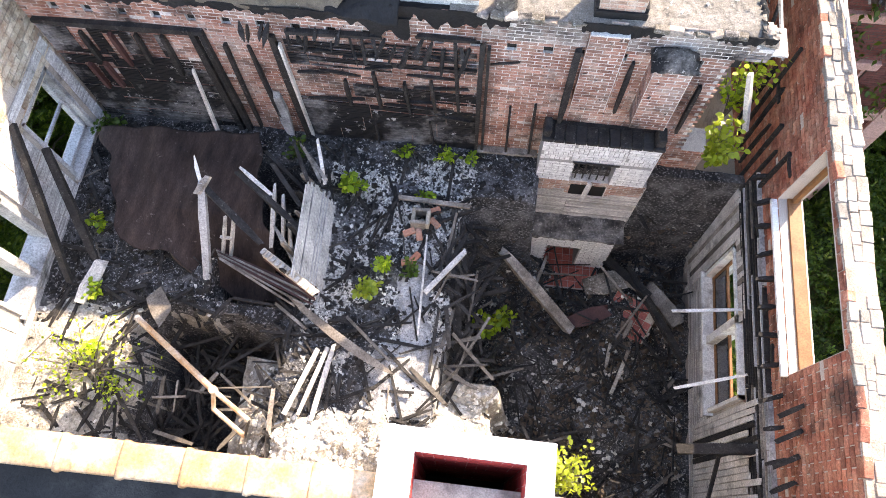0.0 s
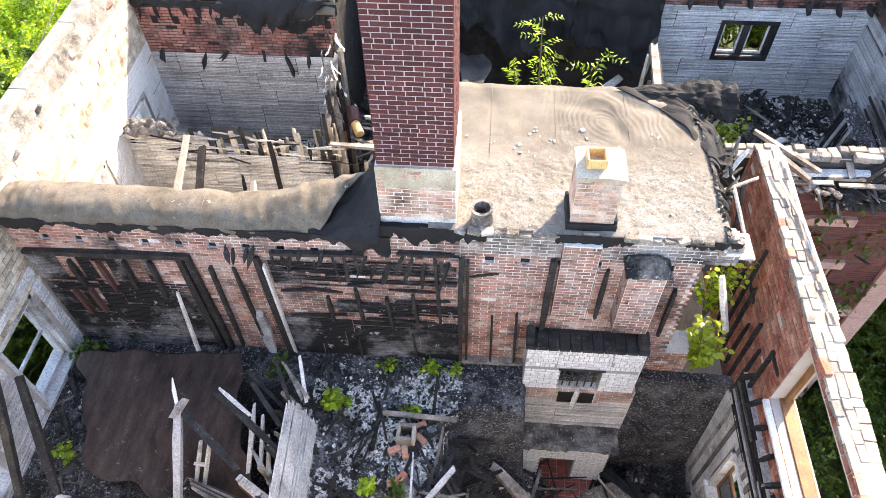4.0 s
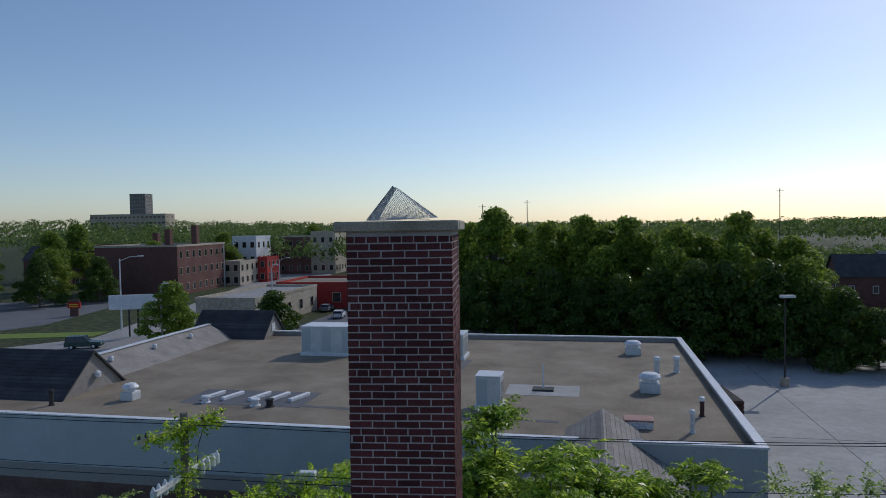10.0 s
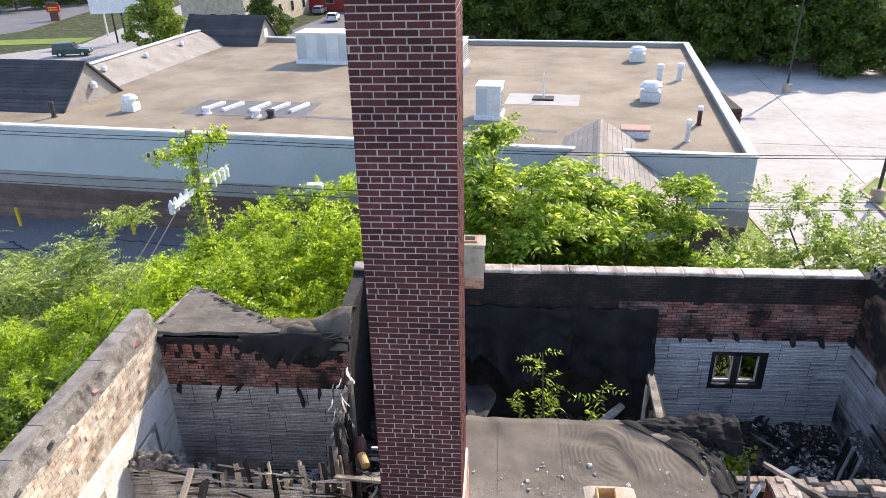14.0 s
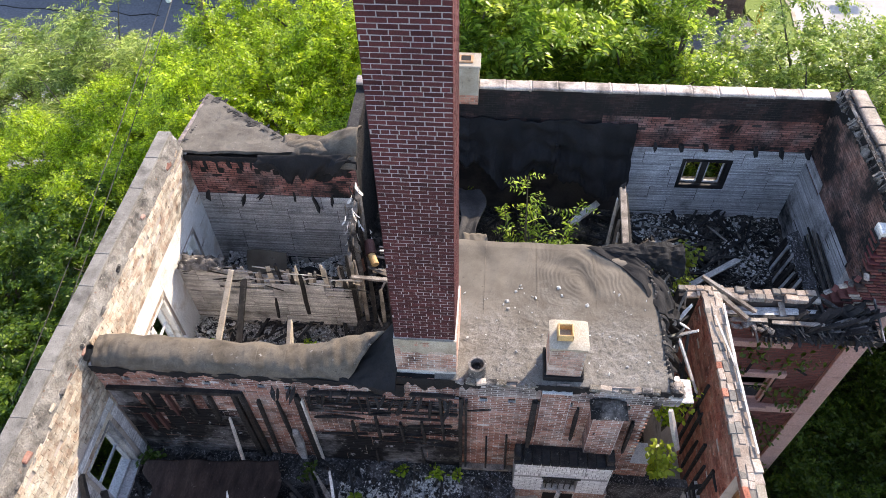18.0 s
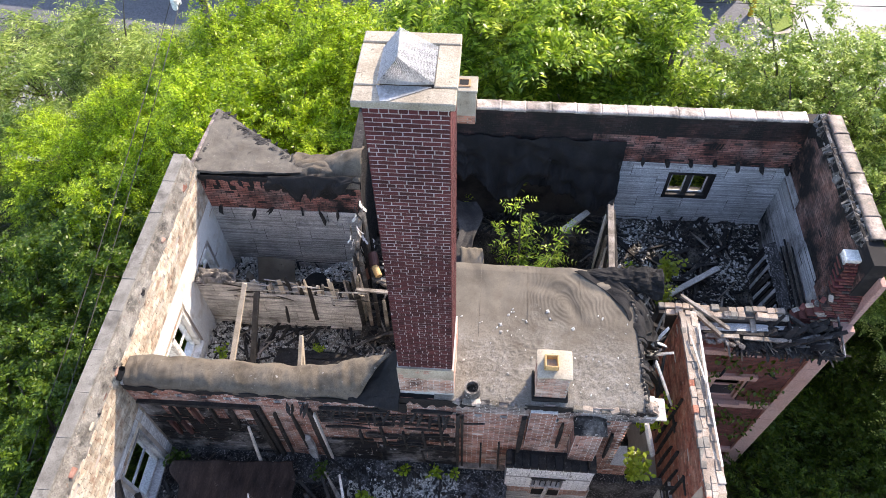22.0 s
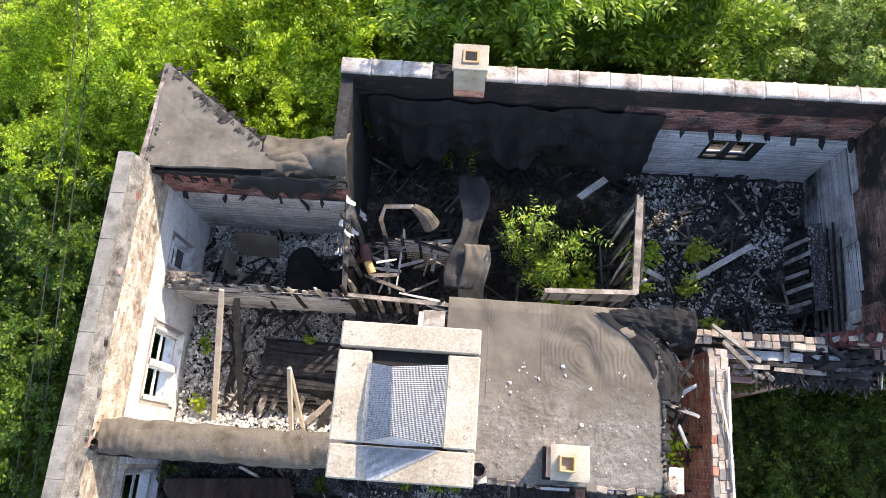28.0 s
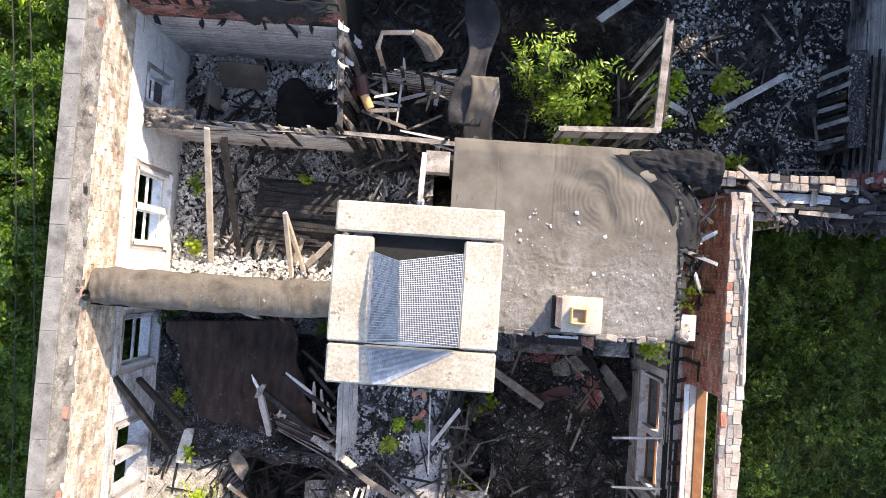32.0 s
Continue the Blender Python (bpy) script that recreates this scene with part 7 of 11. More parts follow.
# timber panelled breast between the two fireplaces
breast = thing("breast_panel", "grey board panel with a burnt opening below the fireplace", "panel")
Geo().box(FX0 + 0.05, -0.44, 0.0, FX1 + 0.06, -0.12, 1.44).make("backing", M_BRICKMORT, breast)
brickwork(breast, M_PINKBRICK, (FX0 + 0.05, -0.44, 0), (1, 0, 0), (0, -1, 0), 1.83, 0.96, 1.44, holes=[(0.6, 1.2, 0.95, 1.3)], limit=80)
lathing(breast, M_LATH, (FX0 + 0.05, -0.452, 0), (1, 0, 0), (0, -1, 0), 1.83, 0.05, 1.2, holes=[(0.5, 1.3, 0.95, 1.3), (0.0, 0.3, 1.05, 1.3)], pitch=0.06, miss=0.05, name="boarding", top=lambda u: 1.1 + 0.15 * wob(u, 3, 0, 3))
lathing(breast, M_LATH, (FX1 + 0.06, -0.44, 0), (0, 1, 0), (1, 0, 0), 0.32, -1.4, 1.44, pitch=0.06, miss=0.05, name="boarding")
# Black board on the panel face; the opening's shade is its colour.
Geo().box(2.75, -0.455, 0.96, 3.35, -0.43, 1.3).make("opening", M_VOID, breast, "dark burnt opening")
Geo().beam((3.0, -0.55, 0.9), (3.06, -0.46, 1.42), 0.08, 0.08, 0.3).make("brace", M_LATH, breast)
slab = thing("fallen_hearth", "broken slab of red hearth tiles tipped into the pit", "tile slab")
SLM = pose(4.35, -1.95, -1.12, 14, -10, -28)
Geo().bbox(-0.45, -0.35, -0.05, 0.45, 0.35, 0.0, 0.01, SLM).make("bed", M_CONC, slab)
for i in range(6):
    for j in range(5):
        if (i, j) in ((5, 4), (5, 3), (0, 0)):
            continue
        ob = new("tile", piece("hearth_tile", (0.135, 0.012, 0.135), M_HEARTH))
        ob.matrix_local = SLM @ Matrix.Translation((-0.37 + i * 0.146, -0.29 + j * 0.146, 0.012)) @ pose(0, 0, 0, -90, 0, 0)
        ob.parent = slab
# lower fireplace
low = thing("fireplace", "lower white brick fireplace with a red tile hearth", "fireplace")
g = Geo()
for a, b, c, d in cells(FX0 + 0.02, FX1 - 0.1, -1.5, 0.0, [(2.6, 3.24, -1.5, -0.55)]):
    g.box(a, -0.85, c, b, -0.12, d)
g.make("surround", M_WHITEMORT, low)
brickwork(low, M_WHITEBRICK, (FX0 + 0.02, -0.85, 0), (1, 0, 0), (0, -1, 0), FX1 - FX0 - 0.12, -1.5, 0.0, holes=[(2.6 - FX0, 3.24 - FX0, -1.6, -0.55)], limit=180, course=0.078, unit=0.225, gap=0.009)
brickwork(low, M_WHITEBRICK, (FX1 - 0.1, -0.85, 0), (0, 1, 0), (1, 0, 0), 0.7, -1.5, 0.0, limit=60, course=0.078, unit=0.225, gap=0.009)
Geo().box(2.6, -0.4, -1.5, 3.24, -0.13, -0.55).make("firebox_back", M_VOID, low)
Geo().sheet(lambda u, v: (FX0 - 0.03 + (FX1 - FX0 + 0.03) * u, -0.95 + 0.5 * v, 0.08 + 0.03 * wob(u * 9, v * 4, 0, 1.0) + 0.02 * wob(u * 25, v * 9, 3, 1.0)), 40, 10, 0.07).make("mantel", M_CHARMORT, low, "ash-covered mantel shelf")
Geo().box(2.45, -1.35, -1.56, 3.75, -0.42, -1.5).make("hearth_bed", M_MORTAR, low)
for i in range(9):
    for j in range(6):
        ob = new("tile", piece("hearth_tile", (0.135, 0.012, 0.135), M_HEARTH))
        ob.matrix_local = Matrix.Translation((2.53 + i * 0.143, -1.27 + j * 0.143, -1.49)) @ pose(0, 0, 0, -90, 0, 0)
        ob.parent = low

# brown roofing sheet fallen over the floor
def fallen(u, v):
    a, b, c, d = (-5.2, -0.62), (-2.55, -0.42), (-1.75, -3.25), (-4.35, -2.55)
    k = [(1 - u) * (1 - v), u * (1 - v), u * v, (1 - u) * v]
    e = 0.16 * wob(u * 5, v * 5, 2, 1.0)
    x = a[0] * k[0] + b[0] * k[1] + c[0] * k[2] + d[0] * k[3] + e * (1 - 0.5 * v)
    y = a[1] * k[0] + b[1] * k[1] + c[1] * k[2] + d[1] * k[3] + e * v * 1.8
    z = 1.98 + 0.1 * wob(x, y, 1, 0.9) - 1.0 * smooth(0.6, 1.0, v) * smooth(0.25, 0.8, u) + 0.035 * math.sin(u * 20 + v * 3) * (1 - v) + 0.03 * wob(x * 3, y * 3, 0, 1.0)
    return (x, y, z)


sheet_brown = tagged(Geo().sheet(fallen, 70, 60, 0.012).make("fallen_roof_sheet", M_BROWNFELT, smooth=True), "brown roofing sheet fallen across the burnt floor", "roofing felt")
for c in (0.28, 0.62):
    Geo().tube([Vector(fallen(c, v / 30)) + Vector((0, 0, 0.004)) for v in range(31)], 0.008, 5).make("lap", M_BLACKFELT, sheet_brown)


def plank(p, q, w, h, material, label, group="fallen timbers", rag=0.3, name="plank", cat="timber"):
    ob = Geo().beam(p, q, w, h, rag).make(name, material)
    return tagged(ob, label, cat, group)


# leaning wall frame in the middle of the room
frame_wall = thing("fallen_partition", "collapsed stud partition with peeling lath boards", "partition")
for k in range(24):
    z = 1.62 + k * 0.047
    x = -1.12 - 0.27 * k / 24
    g = Geo()
    g.beam((x, -1.42 - R.random() * 0.1 - (0.15 * (k - 16) / 8 if k > 16 else 0), z), (x + 0.06, -3.05 + R.uniform(-0.06, 0.1), z - 0.02), 0.018, 0.036, 0.2)
    g.make("lath", M_LATH if R.random() < 0.8 else M_SOOTLATH, frame_wall)
for k in range(6):
    y = -1.45 - 0.31 * k
    Geo().beam((-1.2, y, 1.6), (-1.47 + R.uniform(-0.04, 0.04), y, 2.72 + R.uniform(-0.1, 0.25)), 0.05, 0.09, 0.5).make("stud", M_CHAR if k % 2 else M_WOOD, frame_wall)
for p, q, w, h, m in [((-2.0, -1.3, 2.62), (-1.42, -1.95, 2.5), 0.07, 0.09, M_CHAR), ((-2.5, -1.5, 2.6), (-1.42, -2.25, 2.5), 0.09, 0.1, M_CHAR), ((-2.45, -1.45, 2.66), (-1.9, -1.82, 2.62), 0.06, 0.03, M_LATH),
                      ((-2.88, -1.85, 2.62), (-1.9, -2.6, 2.52), 0.11, 0.1, M_CHAR), ((-1.85, -2.2, 2.3), (-1.4, -2.75, 2.15), 0.07, 0.1, M_WOOD), ((-1.7, -0.95, 2.7), (-1.35, -1.6, 2.72), 0.06, 0.08, M_CHAR),
                      ((-1.6, -0.9, 2.5), (-1.2, -1.5, 2.6), 0.05, 0.06, M_WOOD), ((-2.2, -1.0, 2.4), (-1.5, -1.55, 2.3), 0.06, 0.08, M_CHAR), ((-1.9, -1.6, 2.55), (-1.98, -2.35, 1.8), 0.07, 0.05, M_LATH),
                      ((-1.75, -1.75, 2.5), (-1.8, -2.3, 1.8), 0.05, 0.05, M_LATH), ((-1.62, -2.0, 2.4), (-1.65, -2.5, 1.8), 0.05, 0.05, M_PALEWOOD), ((-1.55, -2.4, 2.3), (-1.5, -2.8, 1.8), 0.05, 0.05, M_LATH),
                      ((-1.75, -0.7, 2.2), (-1.05, -1.6, 2.85), 0.05, 0.05, M_WOOD), ((-1.3, -0.95, 2.9), (-1.15, -1.5, 2.5), 0.05, 0.04, M_LATH)]:
    Geo().beam(p, q, w, h, 0.5).make("rail", m, frame_wall)
for k in range(9):
    Geo().beam((-2.9 + 0.03 * k, -2.45 - 0.035 * k, 1.66 + 0.045 * k), (-1.15 + R.uniform(-0.25, 0.05), -3.02 - 0.04 * k, 1.66 + 0.045 * k), 0.03, 0.038, 0.5).make("lath", M_WOOD if k % 3 else M_REDWOOD, frame_wall)
Geo().beam((-1.84, -2.72, 2.5), (-0.98, -3.24, 2.44), 0.13, 0.1, 0.25).make("plate", M_PALEWOOD, frame_wall, "pale plate with a notched edge")
for k in range(11):
    p = Vector((-1.82, -2.72, 2.56)).lerp(Vector((-1.02, -3.22, 2.5)), k / 10)
    Geo().bbox(-0.03, -0.06, 0, 0.025, 0.03, 0.03 + 0.02 * R.random(), 0.005, Matrix.Translation(p) @ Matrix.Rotation(-0.55, 4, "Z")).make("lath_end", M_LATH, frame_wall)
Geo().beam((-1.85, -2.78, 2.4), (-1.0, -3.3, 2.36), 0.03, 0.12, 0.2).make("fascia", M_REDWOOD, frame_wall)
door_frame = thing("fallen_door_frame", "leaning burnt door frame with one pale post", "door frame")
Geo().beam((-2.95, -2.92, 1.6), (-2.95, -1.78, 2.72), 0.12, 0.1, 0.3).make("post", M_SOOTLATH, door_frame, "bluish scorched post")
Geo().beam((-2.96, -1.85, 2.62), (-3.06, -1.48, 2.95), 0.05, 0.05, 0.8).make("splinter", M_WHITEWOOD, door_frame)
Geo().beam((-3.0, -1.95, 2.66), (-2.86, -1.7, 2.74), 0.1, 0.08, 0.3).make("collar", M_WOOD, door_frame)
for dx in (0.0, 0.13):
    Geo().beam((-2.54 + dx, -2.22, 2.52), (-2.76 + dx, -2.55, 1.68), 0.045, 0.05, 0.2).make("jamb", M_LATH, door_frame, "flaking grey jamb")
Geo().beam((-2.7, -2.4, 2.1), (-2.5, -2.4, 2.1), 0.05, 0.05, 0.2).make("rung", M_LATH, door_frame)

for p, q, w, h, m, l in [
    ((-4.2, -4.05, 1.9), (-2.2, -5.1, 1.6), 0.0, 0, None, ""),
    ((1.75, -1.35, 0.1), (3.2, -2.35, -1.05), 0.20, 0.16, M_WOOD, "long grey floor beam slumped into the pit"),
    ((0.85, -1.5, 1.4), (1.2, -3.9, 0.9), 0.14, 0.12, M_CHAR, "charred joist hanging over the pit"),
    ((1.0, -1.4, 1.2), (1.35, -3.6, 0.4), 0.10, 0.14, M_CHAR, "charred joist hanging over the pit"),
    ((-0.1, -1.25, 1.78), (1.1, -1.3, 1.78), 0.07, 0.05, M_WOOD, "brown batten lying across the ash"),
    ((0.45, -1.85, 1.74), (0.52, -3.5, 1.74), 0.035, 0.03, M_LATH, "long pale strip lying on the ash"),
    ((0.56, -2.84, 1.86), (1.1, -2.08, 1.8), 0.08, 0.04, M_LATH, "pale lath board lying on the ash"),
    ((-1.75, -3.25, 1.78), (0.1, -4.15, 1.72), 0.0, 0, None, ""),
    ((-1.2, -3.6, 1.75), (-1.75, -3.25, 1.72), 0.05, 0.04, M_WOOD, "grey stick lying on the ash"),
    ((-0.95, -3.9, 1.74), (-1.25, -4.9, 1.8), 0.07, 0.05, M_LATH, "pale lath board lying on the ash"),
    ((-0.8, -3.85, 1.76), (-1.05, -4.9, 1.82), 0.06, 0.05, M_LATH, "pale lath board lying on the ash"),
    ((-0.72, -3.8, 1.74), (-0.85, -4.95, 1.8), 0.07, 0.05, M_LATH, "pale lath board lying on the ash"),
    ((-0.6, -3.35, 1.76), (0.15, -3.95, 1.76), 0.05, 0.04, M_WOOD, "grey stick lying on the ash"),
    ((-5.2, -1.7, 3.1), (-4.7, -2.9, 1.8), 0.12, 0.1, M_CHAR, "charred timber leaning on the side wall"),
    ((-5.45, -1.6, 3.6), (-4.9, -3.35, 1.95), 0.1, 0.12, M_CHAR, "charred timber leaning on the side wall"),
    ((-4.6, -2.9, 1.8), (-4.75, -3.6, 1.8), 0.22, 0.05, M_LATH, "grey broken board on the floor"),
    ((-3.6, -3.35, 1.85), (-3.3, -3.75, 1.9), 0.3, 0.06, M_WOOD, "square of scorched wood on the floor"),
    ((3.6, -0.55, -1.2), (4.7, -1.6, -0.9), 0.16, 0.14, M_CHAR, "charred beam in the pit"),
    ((3.5, -1.45, -1.05), (4.3, -1.2, -1.0), 0.42, 0.05, M_DIRT, "broad scorched board lying in the pit"),
    ((3.2, -2.2, -1.1), (3.9, -1.9, -1.0), 0.3, 0.05, M_REDWOOD, "brown board lying in the pit"),
    ((4.7, -1.3, -1.0), (5.2, -2.0, -0.9), 0.3, 0.05, M_WOOD, "scorched board lying in the pit"),
    ((4.3, -1.0, -1.0), (5.2, -2.8, -0.6), 0.12, 0.14, M_CHAR, "charred beam in the pit"),
]:
    if m:
        plank(p, q, w, h, m, l)
# bent metal strip across the ash
tagged(Geo().sheet(lambda u, v: (-1.6 + 1.85 * u + 0.1 * math.sin(math.pi * u), -3.1 - 1.05 * u - 0.14 * math.sin(math.pi * u) + 0.16 * (v - 0.5) * math.sin(math.pi * u) ** 0.6, 1.78 + 0.16 * math.sin(math.pi * u) + 0.02 * v), 24, 4, 0.006).make("metal_strip", M_WOOD), "long grey flashing strip lying on the ash", "metal strip")
# iron handrail pipe
pipe = thing("iron_pipe", "bent rusty iron handrail pipe over the hole", "pipe")
Geo().tube([(-3.55, -3.85, 2.3), (-2.2, -4.75, 2.25)], 0.045, 10).make("long_pipe", M_RUSTPIPE, pipe)
Geo().tube([(-2.2, -4.75, 2.25), (-1.62, -5.1, 2.2)], 0.035, 10).make("branch", M_RUSTPIPE, pipe)
Geo().tube([(-2.2, -4.75, 2.25), (-2.22, -4.98, 2.0), (-1.7, -5.3, 1.95)], 0.035, 10).make("branch", M_RUSTPIPE, pipe)
Geo().tube([(-1.62, -5.1, 2.2), (-1.7, -5.3, 1.95)], 0.02, 8).make("link", M_DARKMETAL, pipe)
Geo().lathe([(0.06, -0.05), (0.06, 0.05), (0.04, 0.06)], 10, (-2.2, -4.75, 2.25)).make("tee", M_RUSTPIPE, pipe)
# square brick flue rising through the floor
fl = thing("floor_flue", "small square flue of broken brick in the ash floor", "flue")
for a in range(4):
    m = Matrix.Translation((0.32, -1.6, 1.66)) @ Matrix.Rotation(a * math.pi / 2, 4, "Z")
    Geo().bbox(-0.15, -0.15, -0.1, 0.1, -0.09, 0.28 - 0.02 * a, 0.01, m).make("side", M_CONC if a % 2 else M_WOOD, fl)
for p in ((0.32, -1.85), (0.52, -1.4), (0.16, -1.82), (0.55, -1.62), (0.3, -2.25), (0.2, -2.35)):
    ob = tagged(Geo().bbox(-0.1, -0.05, 0, 0.1, 0.05, 0.065, 0.006, pose(p[0], p[1], 1.68, R.uniform(-8, 8), R.uniform(-8, 8), R.uniform(0, 180))).make("loose_brick", M_ORANGE), "loose orange brick lying in the ash", "brick", "loose bricks")
# broken ledge below the front chimney, sunlit rubble
def heap_z(x, y):
    z = 1.0 + smooth(-4.2, -5.2, y + 0.25 * wob(x, y, 8, 2)) * smooth(-2.2, -1.0, x) * (0.9 + 0.35 * wob(x, y, 4, 1.6)) * (1 - 0.65 * smooth(0.9, 1.4, x)) + rough(x, y, 0.14)
    return z - 3.2 * smooth(1.7, 2.35, x + 0.35 * wob(x, y, 6, 1.7))


field("rubble_heap", -2.2, 2.6, -5.72, -4.0, heap_z, M_PALEHEAP, "sunlit heap of earth and mortar below the front wall", 0.05)
dusty = lambda x, y: smooth(-2.7, -3.6, x + 0.4 * wob(x, y, 3, 1.2)) * smooth(-3.3, -4.0, y + 0.4 * wob(x, y, 5, 1.2)) * (1 if front_floor(x, y) > 1.4 else 0)
field("dust_patch", -5.48, -2.6, -5.74, -3.2, lambda x, y: front_floor(x, y) - 0.05 + 0.11 * dusty(x, y), M_PALEHEAP, "pale dusty rubble on the sunlit floor corner", 0.06)


M_PALEASH = surface("pale_grey_ash", [(0.20, 0.20, 0.205), (0.38, 0.38, 0.385), (0.56, 0.56, 0.55)], scale=4, fine=40, bump=1.0, depth=0.03, contrast=1.6, speck=[(0.2, 30, (0.05, 0.05, 0.052))])
drift = lambda x, y: smooth(0.42, 0.1, abs(x - 0.42 - 0.12 * wob(y, 0, 0, 1.6)) + 0.25 * wob(x, y, 5, 3.0)) * smooth(-1.5, -2.6, y) + smooth(-3.4, -4.2, y + 0.3 * wob(x, y, 2, 2)) * smooth(-0.35, 0.1, x) * smooth(1.1, 0.8, x)
field("ash_drift", -0.5, 1.1, -4.75, -1.4, lambda x, y: front_floor(x, y) - 0.025 + 0.075 * min(drift(x, y), 1), M_PALEASH, "drift of pale grey ash down the middle of the floor", 0.05)


# chips and scraps
def scraps(name, label, n, x0, x1, y0, y1, zf, s0, s1, material, flat=0.35, ok=None, up=0.02):
    g = Geo()
    k = 0
    while k < n:
        x, y = R.uniform(x0, x1), R.uniform(y0, y1)
        k += 1
        if ok and not ok(x, y):
            continue
        s = s0 + (s1 - s0) * R.random() ** 3
        m = pose(x, y, zf(x, y) + up, R.uniform(-30, 30), R.uniform(-30, 30), R.uniform(0, 360))
        a, b, c = s, s * R.uniform(0.4, 1.0), s * flat * R.uniform(0.3, 1)
        v = [m @ Vector(p) for p in ((-a, -b, 0), (a * 0.8, -b, 0), (a, b * 0.9, 0), (-a * 0.7, b, 0), (-a * 0.6, -b * 0.6, c), (a * 0.6, -b * 0.5, c), (a * 0.5, b * 0.6, c))]
        g.add(v, [(0, 1, 5, 4), (1, 2, 6, 5), (2, 3, 6), (3, 0, 4, 6), (4, 5, 6)])
    return g.make(name, material, None, label, "stuff", "rubble")


def sticks(name, label, n, x0, x1, y0, y1, zf, l0, l1, w, material, tilt=0.15, ok=None, lift=0.05):
    g = Geo()
    for _ in range(n):
        x, y = R.uniform(x0, x1), R.uniform(y0, y1)
        if ok and not ok(x, y):
            continue
        a, l = R.uniform(0, math.pi), R.uniform(l0, l1)
        d = Vector((math.cos(a), math.sin(a), R.uniform(-tilt, tilt))) * (l / 2)
        p, q = Vector((x, y, 0)) - d, Vector((x, y, 0)) + d
        z = max(zf(p.x, p.y), zf(q.x, q.y), zf(x, y)) if abs(zf(p.x, p.y) - zf(q.x, q.y)) < 0.8 else zf(x, y)
        p.z += z + lift
        q.z += z + lift + R.random() * 0.06
        g.beam(p, q, w * R.uniform(0.5, 1.4), w * R.uniform(0.3, 0.8), 0.4)
    return g.make(name, material, None, label, "stuff", "debris")


onfloor = lambda x, y: front_floor(x, y) > 1.4
inpit = lambda x, y: front_floor(x, y) < 0.4 and x > 0.8
ash_patch = lambda x, y: onfloor(x, y) and (wob(x, y, 7, 1.6) + 0.5 * wob(x, y, 9, 4) > -0.02 or (abs(x - 0.4 - 0.1 * wob(y, 0, 0, 2)) < 0.3 and y < -2.0))
scraps("plaster_chips", "white plaster chips in patches over the black ash", 26000, -1.3, 1.1, -4.7, -0.25, front_floor, 0.006, 0.034, M_CHIP, ok=ash_patch, up=0.01)
scraps("plaster_chips", "white plaster chips scattered over the dark floor", 5000, -5.4, 2.1, -5.6, -0.25, front_floor, 0.006, 0.035, M_CHIP, ok=lambda x, y: onfloor(x, y) and wob(x, y, 7, 1.2) > 0.05)
scraps("charcoal", "lumps of charcoal on the burnt floor", 5000, -5.4, 2.1, -5.6, -0.2, front_floor, 0.012, 0.06, M_CHAR, flat=0.8, ok=onfloor)
scraps("mortar_lumps", "mortar lumps in the pit", 1800, 0.9, 5.5, -5.6, -0.3, front_floor, 0.01, 0.06, M_CHIP, ok=inpit)
scraps("rubble_stones", "pale broken mortar on the sunlit heap", 2600, -2.1, 2.3, -5.7, -4.1, heap_z, 0.012, 0.06, M_CHIP, flat=0.7, up=0.0)
scraps("rubble_stones", "pale broken plaster in the sunlit corner", 1800, -5.4, -2.9, -5.7, -3.5, lambda x, y: front_floor(x, y) + 0.04, 0.008, 0.05, M_CHIP, flat=0.7, up=0.0, ok=lambda x, y: dusty(x, y) > 0.4)
scraps("pit_rubble", "brown earth and broken mortar over the pit floor", 7000, 0.9, 5.5, -5.6, -0.3, front_floor, 0.01, 0.07, M_PITEARTH, flat=0.8, ok=lambda x, y: inpit(x, y) and wob(x, y, 2, 1.1) > -0.2)
sticks("debris_pit", "jumble of charred sticks and laths in the pit", 290, 0.9, 5.4, -5.6, -0.3, front_floor, 0.2, 1.1, 0.04, M_CHAR, 0.3, inpit, 0.1)
sticks("debris_pit", "grey broken boards thrown about the pit", 30, 0.9, 5.4, -5.6, -0.3, front_floor, 0.25, 1.0, 0.05, M_WOOD, 0.35, inpit, 0.18)
sticks("debris_floor", "thin broken laths over the floor", 90, -5.3, 1.0, -5.5, -0.3, front_floor, 0.15, 0.7, 0.022, M_WOOD, 0.12, onfloor)
sticks("debris_floor", "charred sticks over the floor", 240, -5.3, 1.0, -5.5, -0.3, front_floor, 0.2, 0.9, 0.045, M_CHAR, 0.15, onfloor)
sticks("debris_edge", "broken joist ends along the pit edge", 55, 0.75, 1.5, -4.6, -1.2, lambda x, y: max(front_floor(x, y), 1.0 - 1.2 * max(0, x - 1.0)), 0.4, 1.2, 0.06, M_CHAR, 0.25, None, 0.06)
sticks("debris_edge", "weathered floor boards along the pit edge", 16, 0.7, 1.4, -4.4, -1.4, lambda x, y: max(front_floor(x, y), 1.2 - 1.0 * max(0, x - 1.0)), 0.4, 1.0, 0.05, M_WOOD, 0.2, None, 0.08)


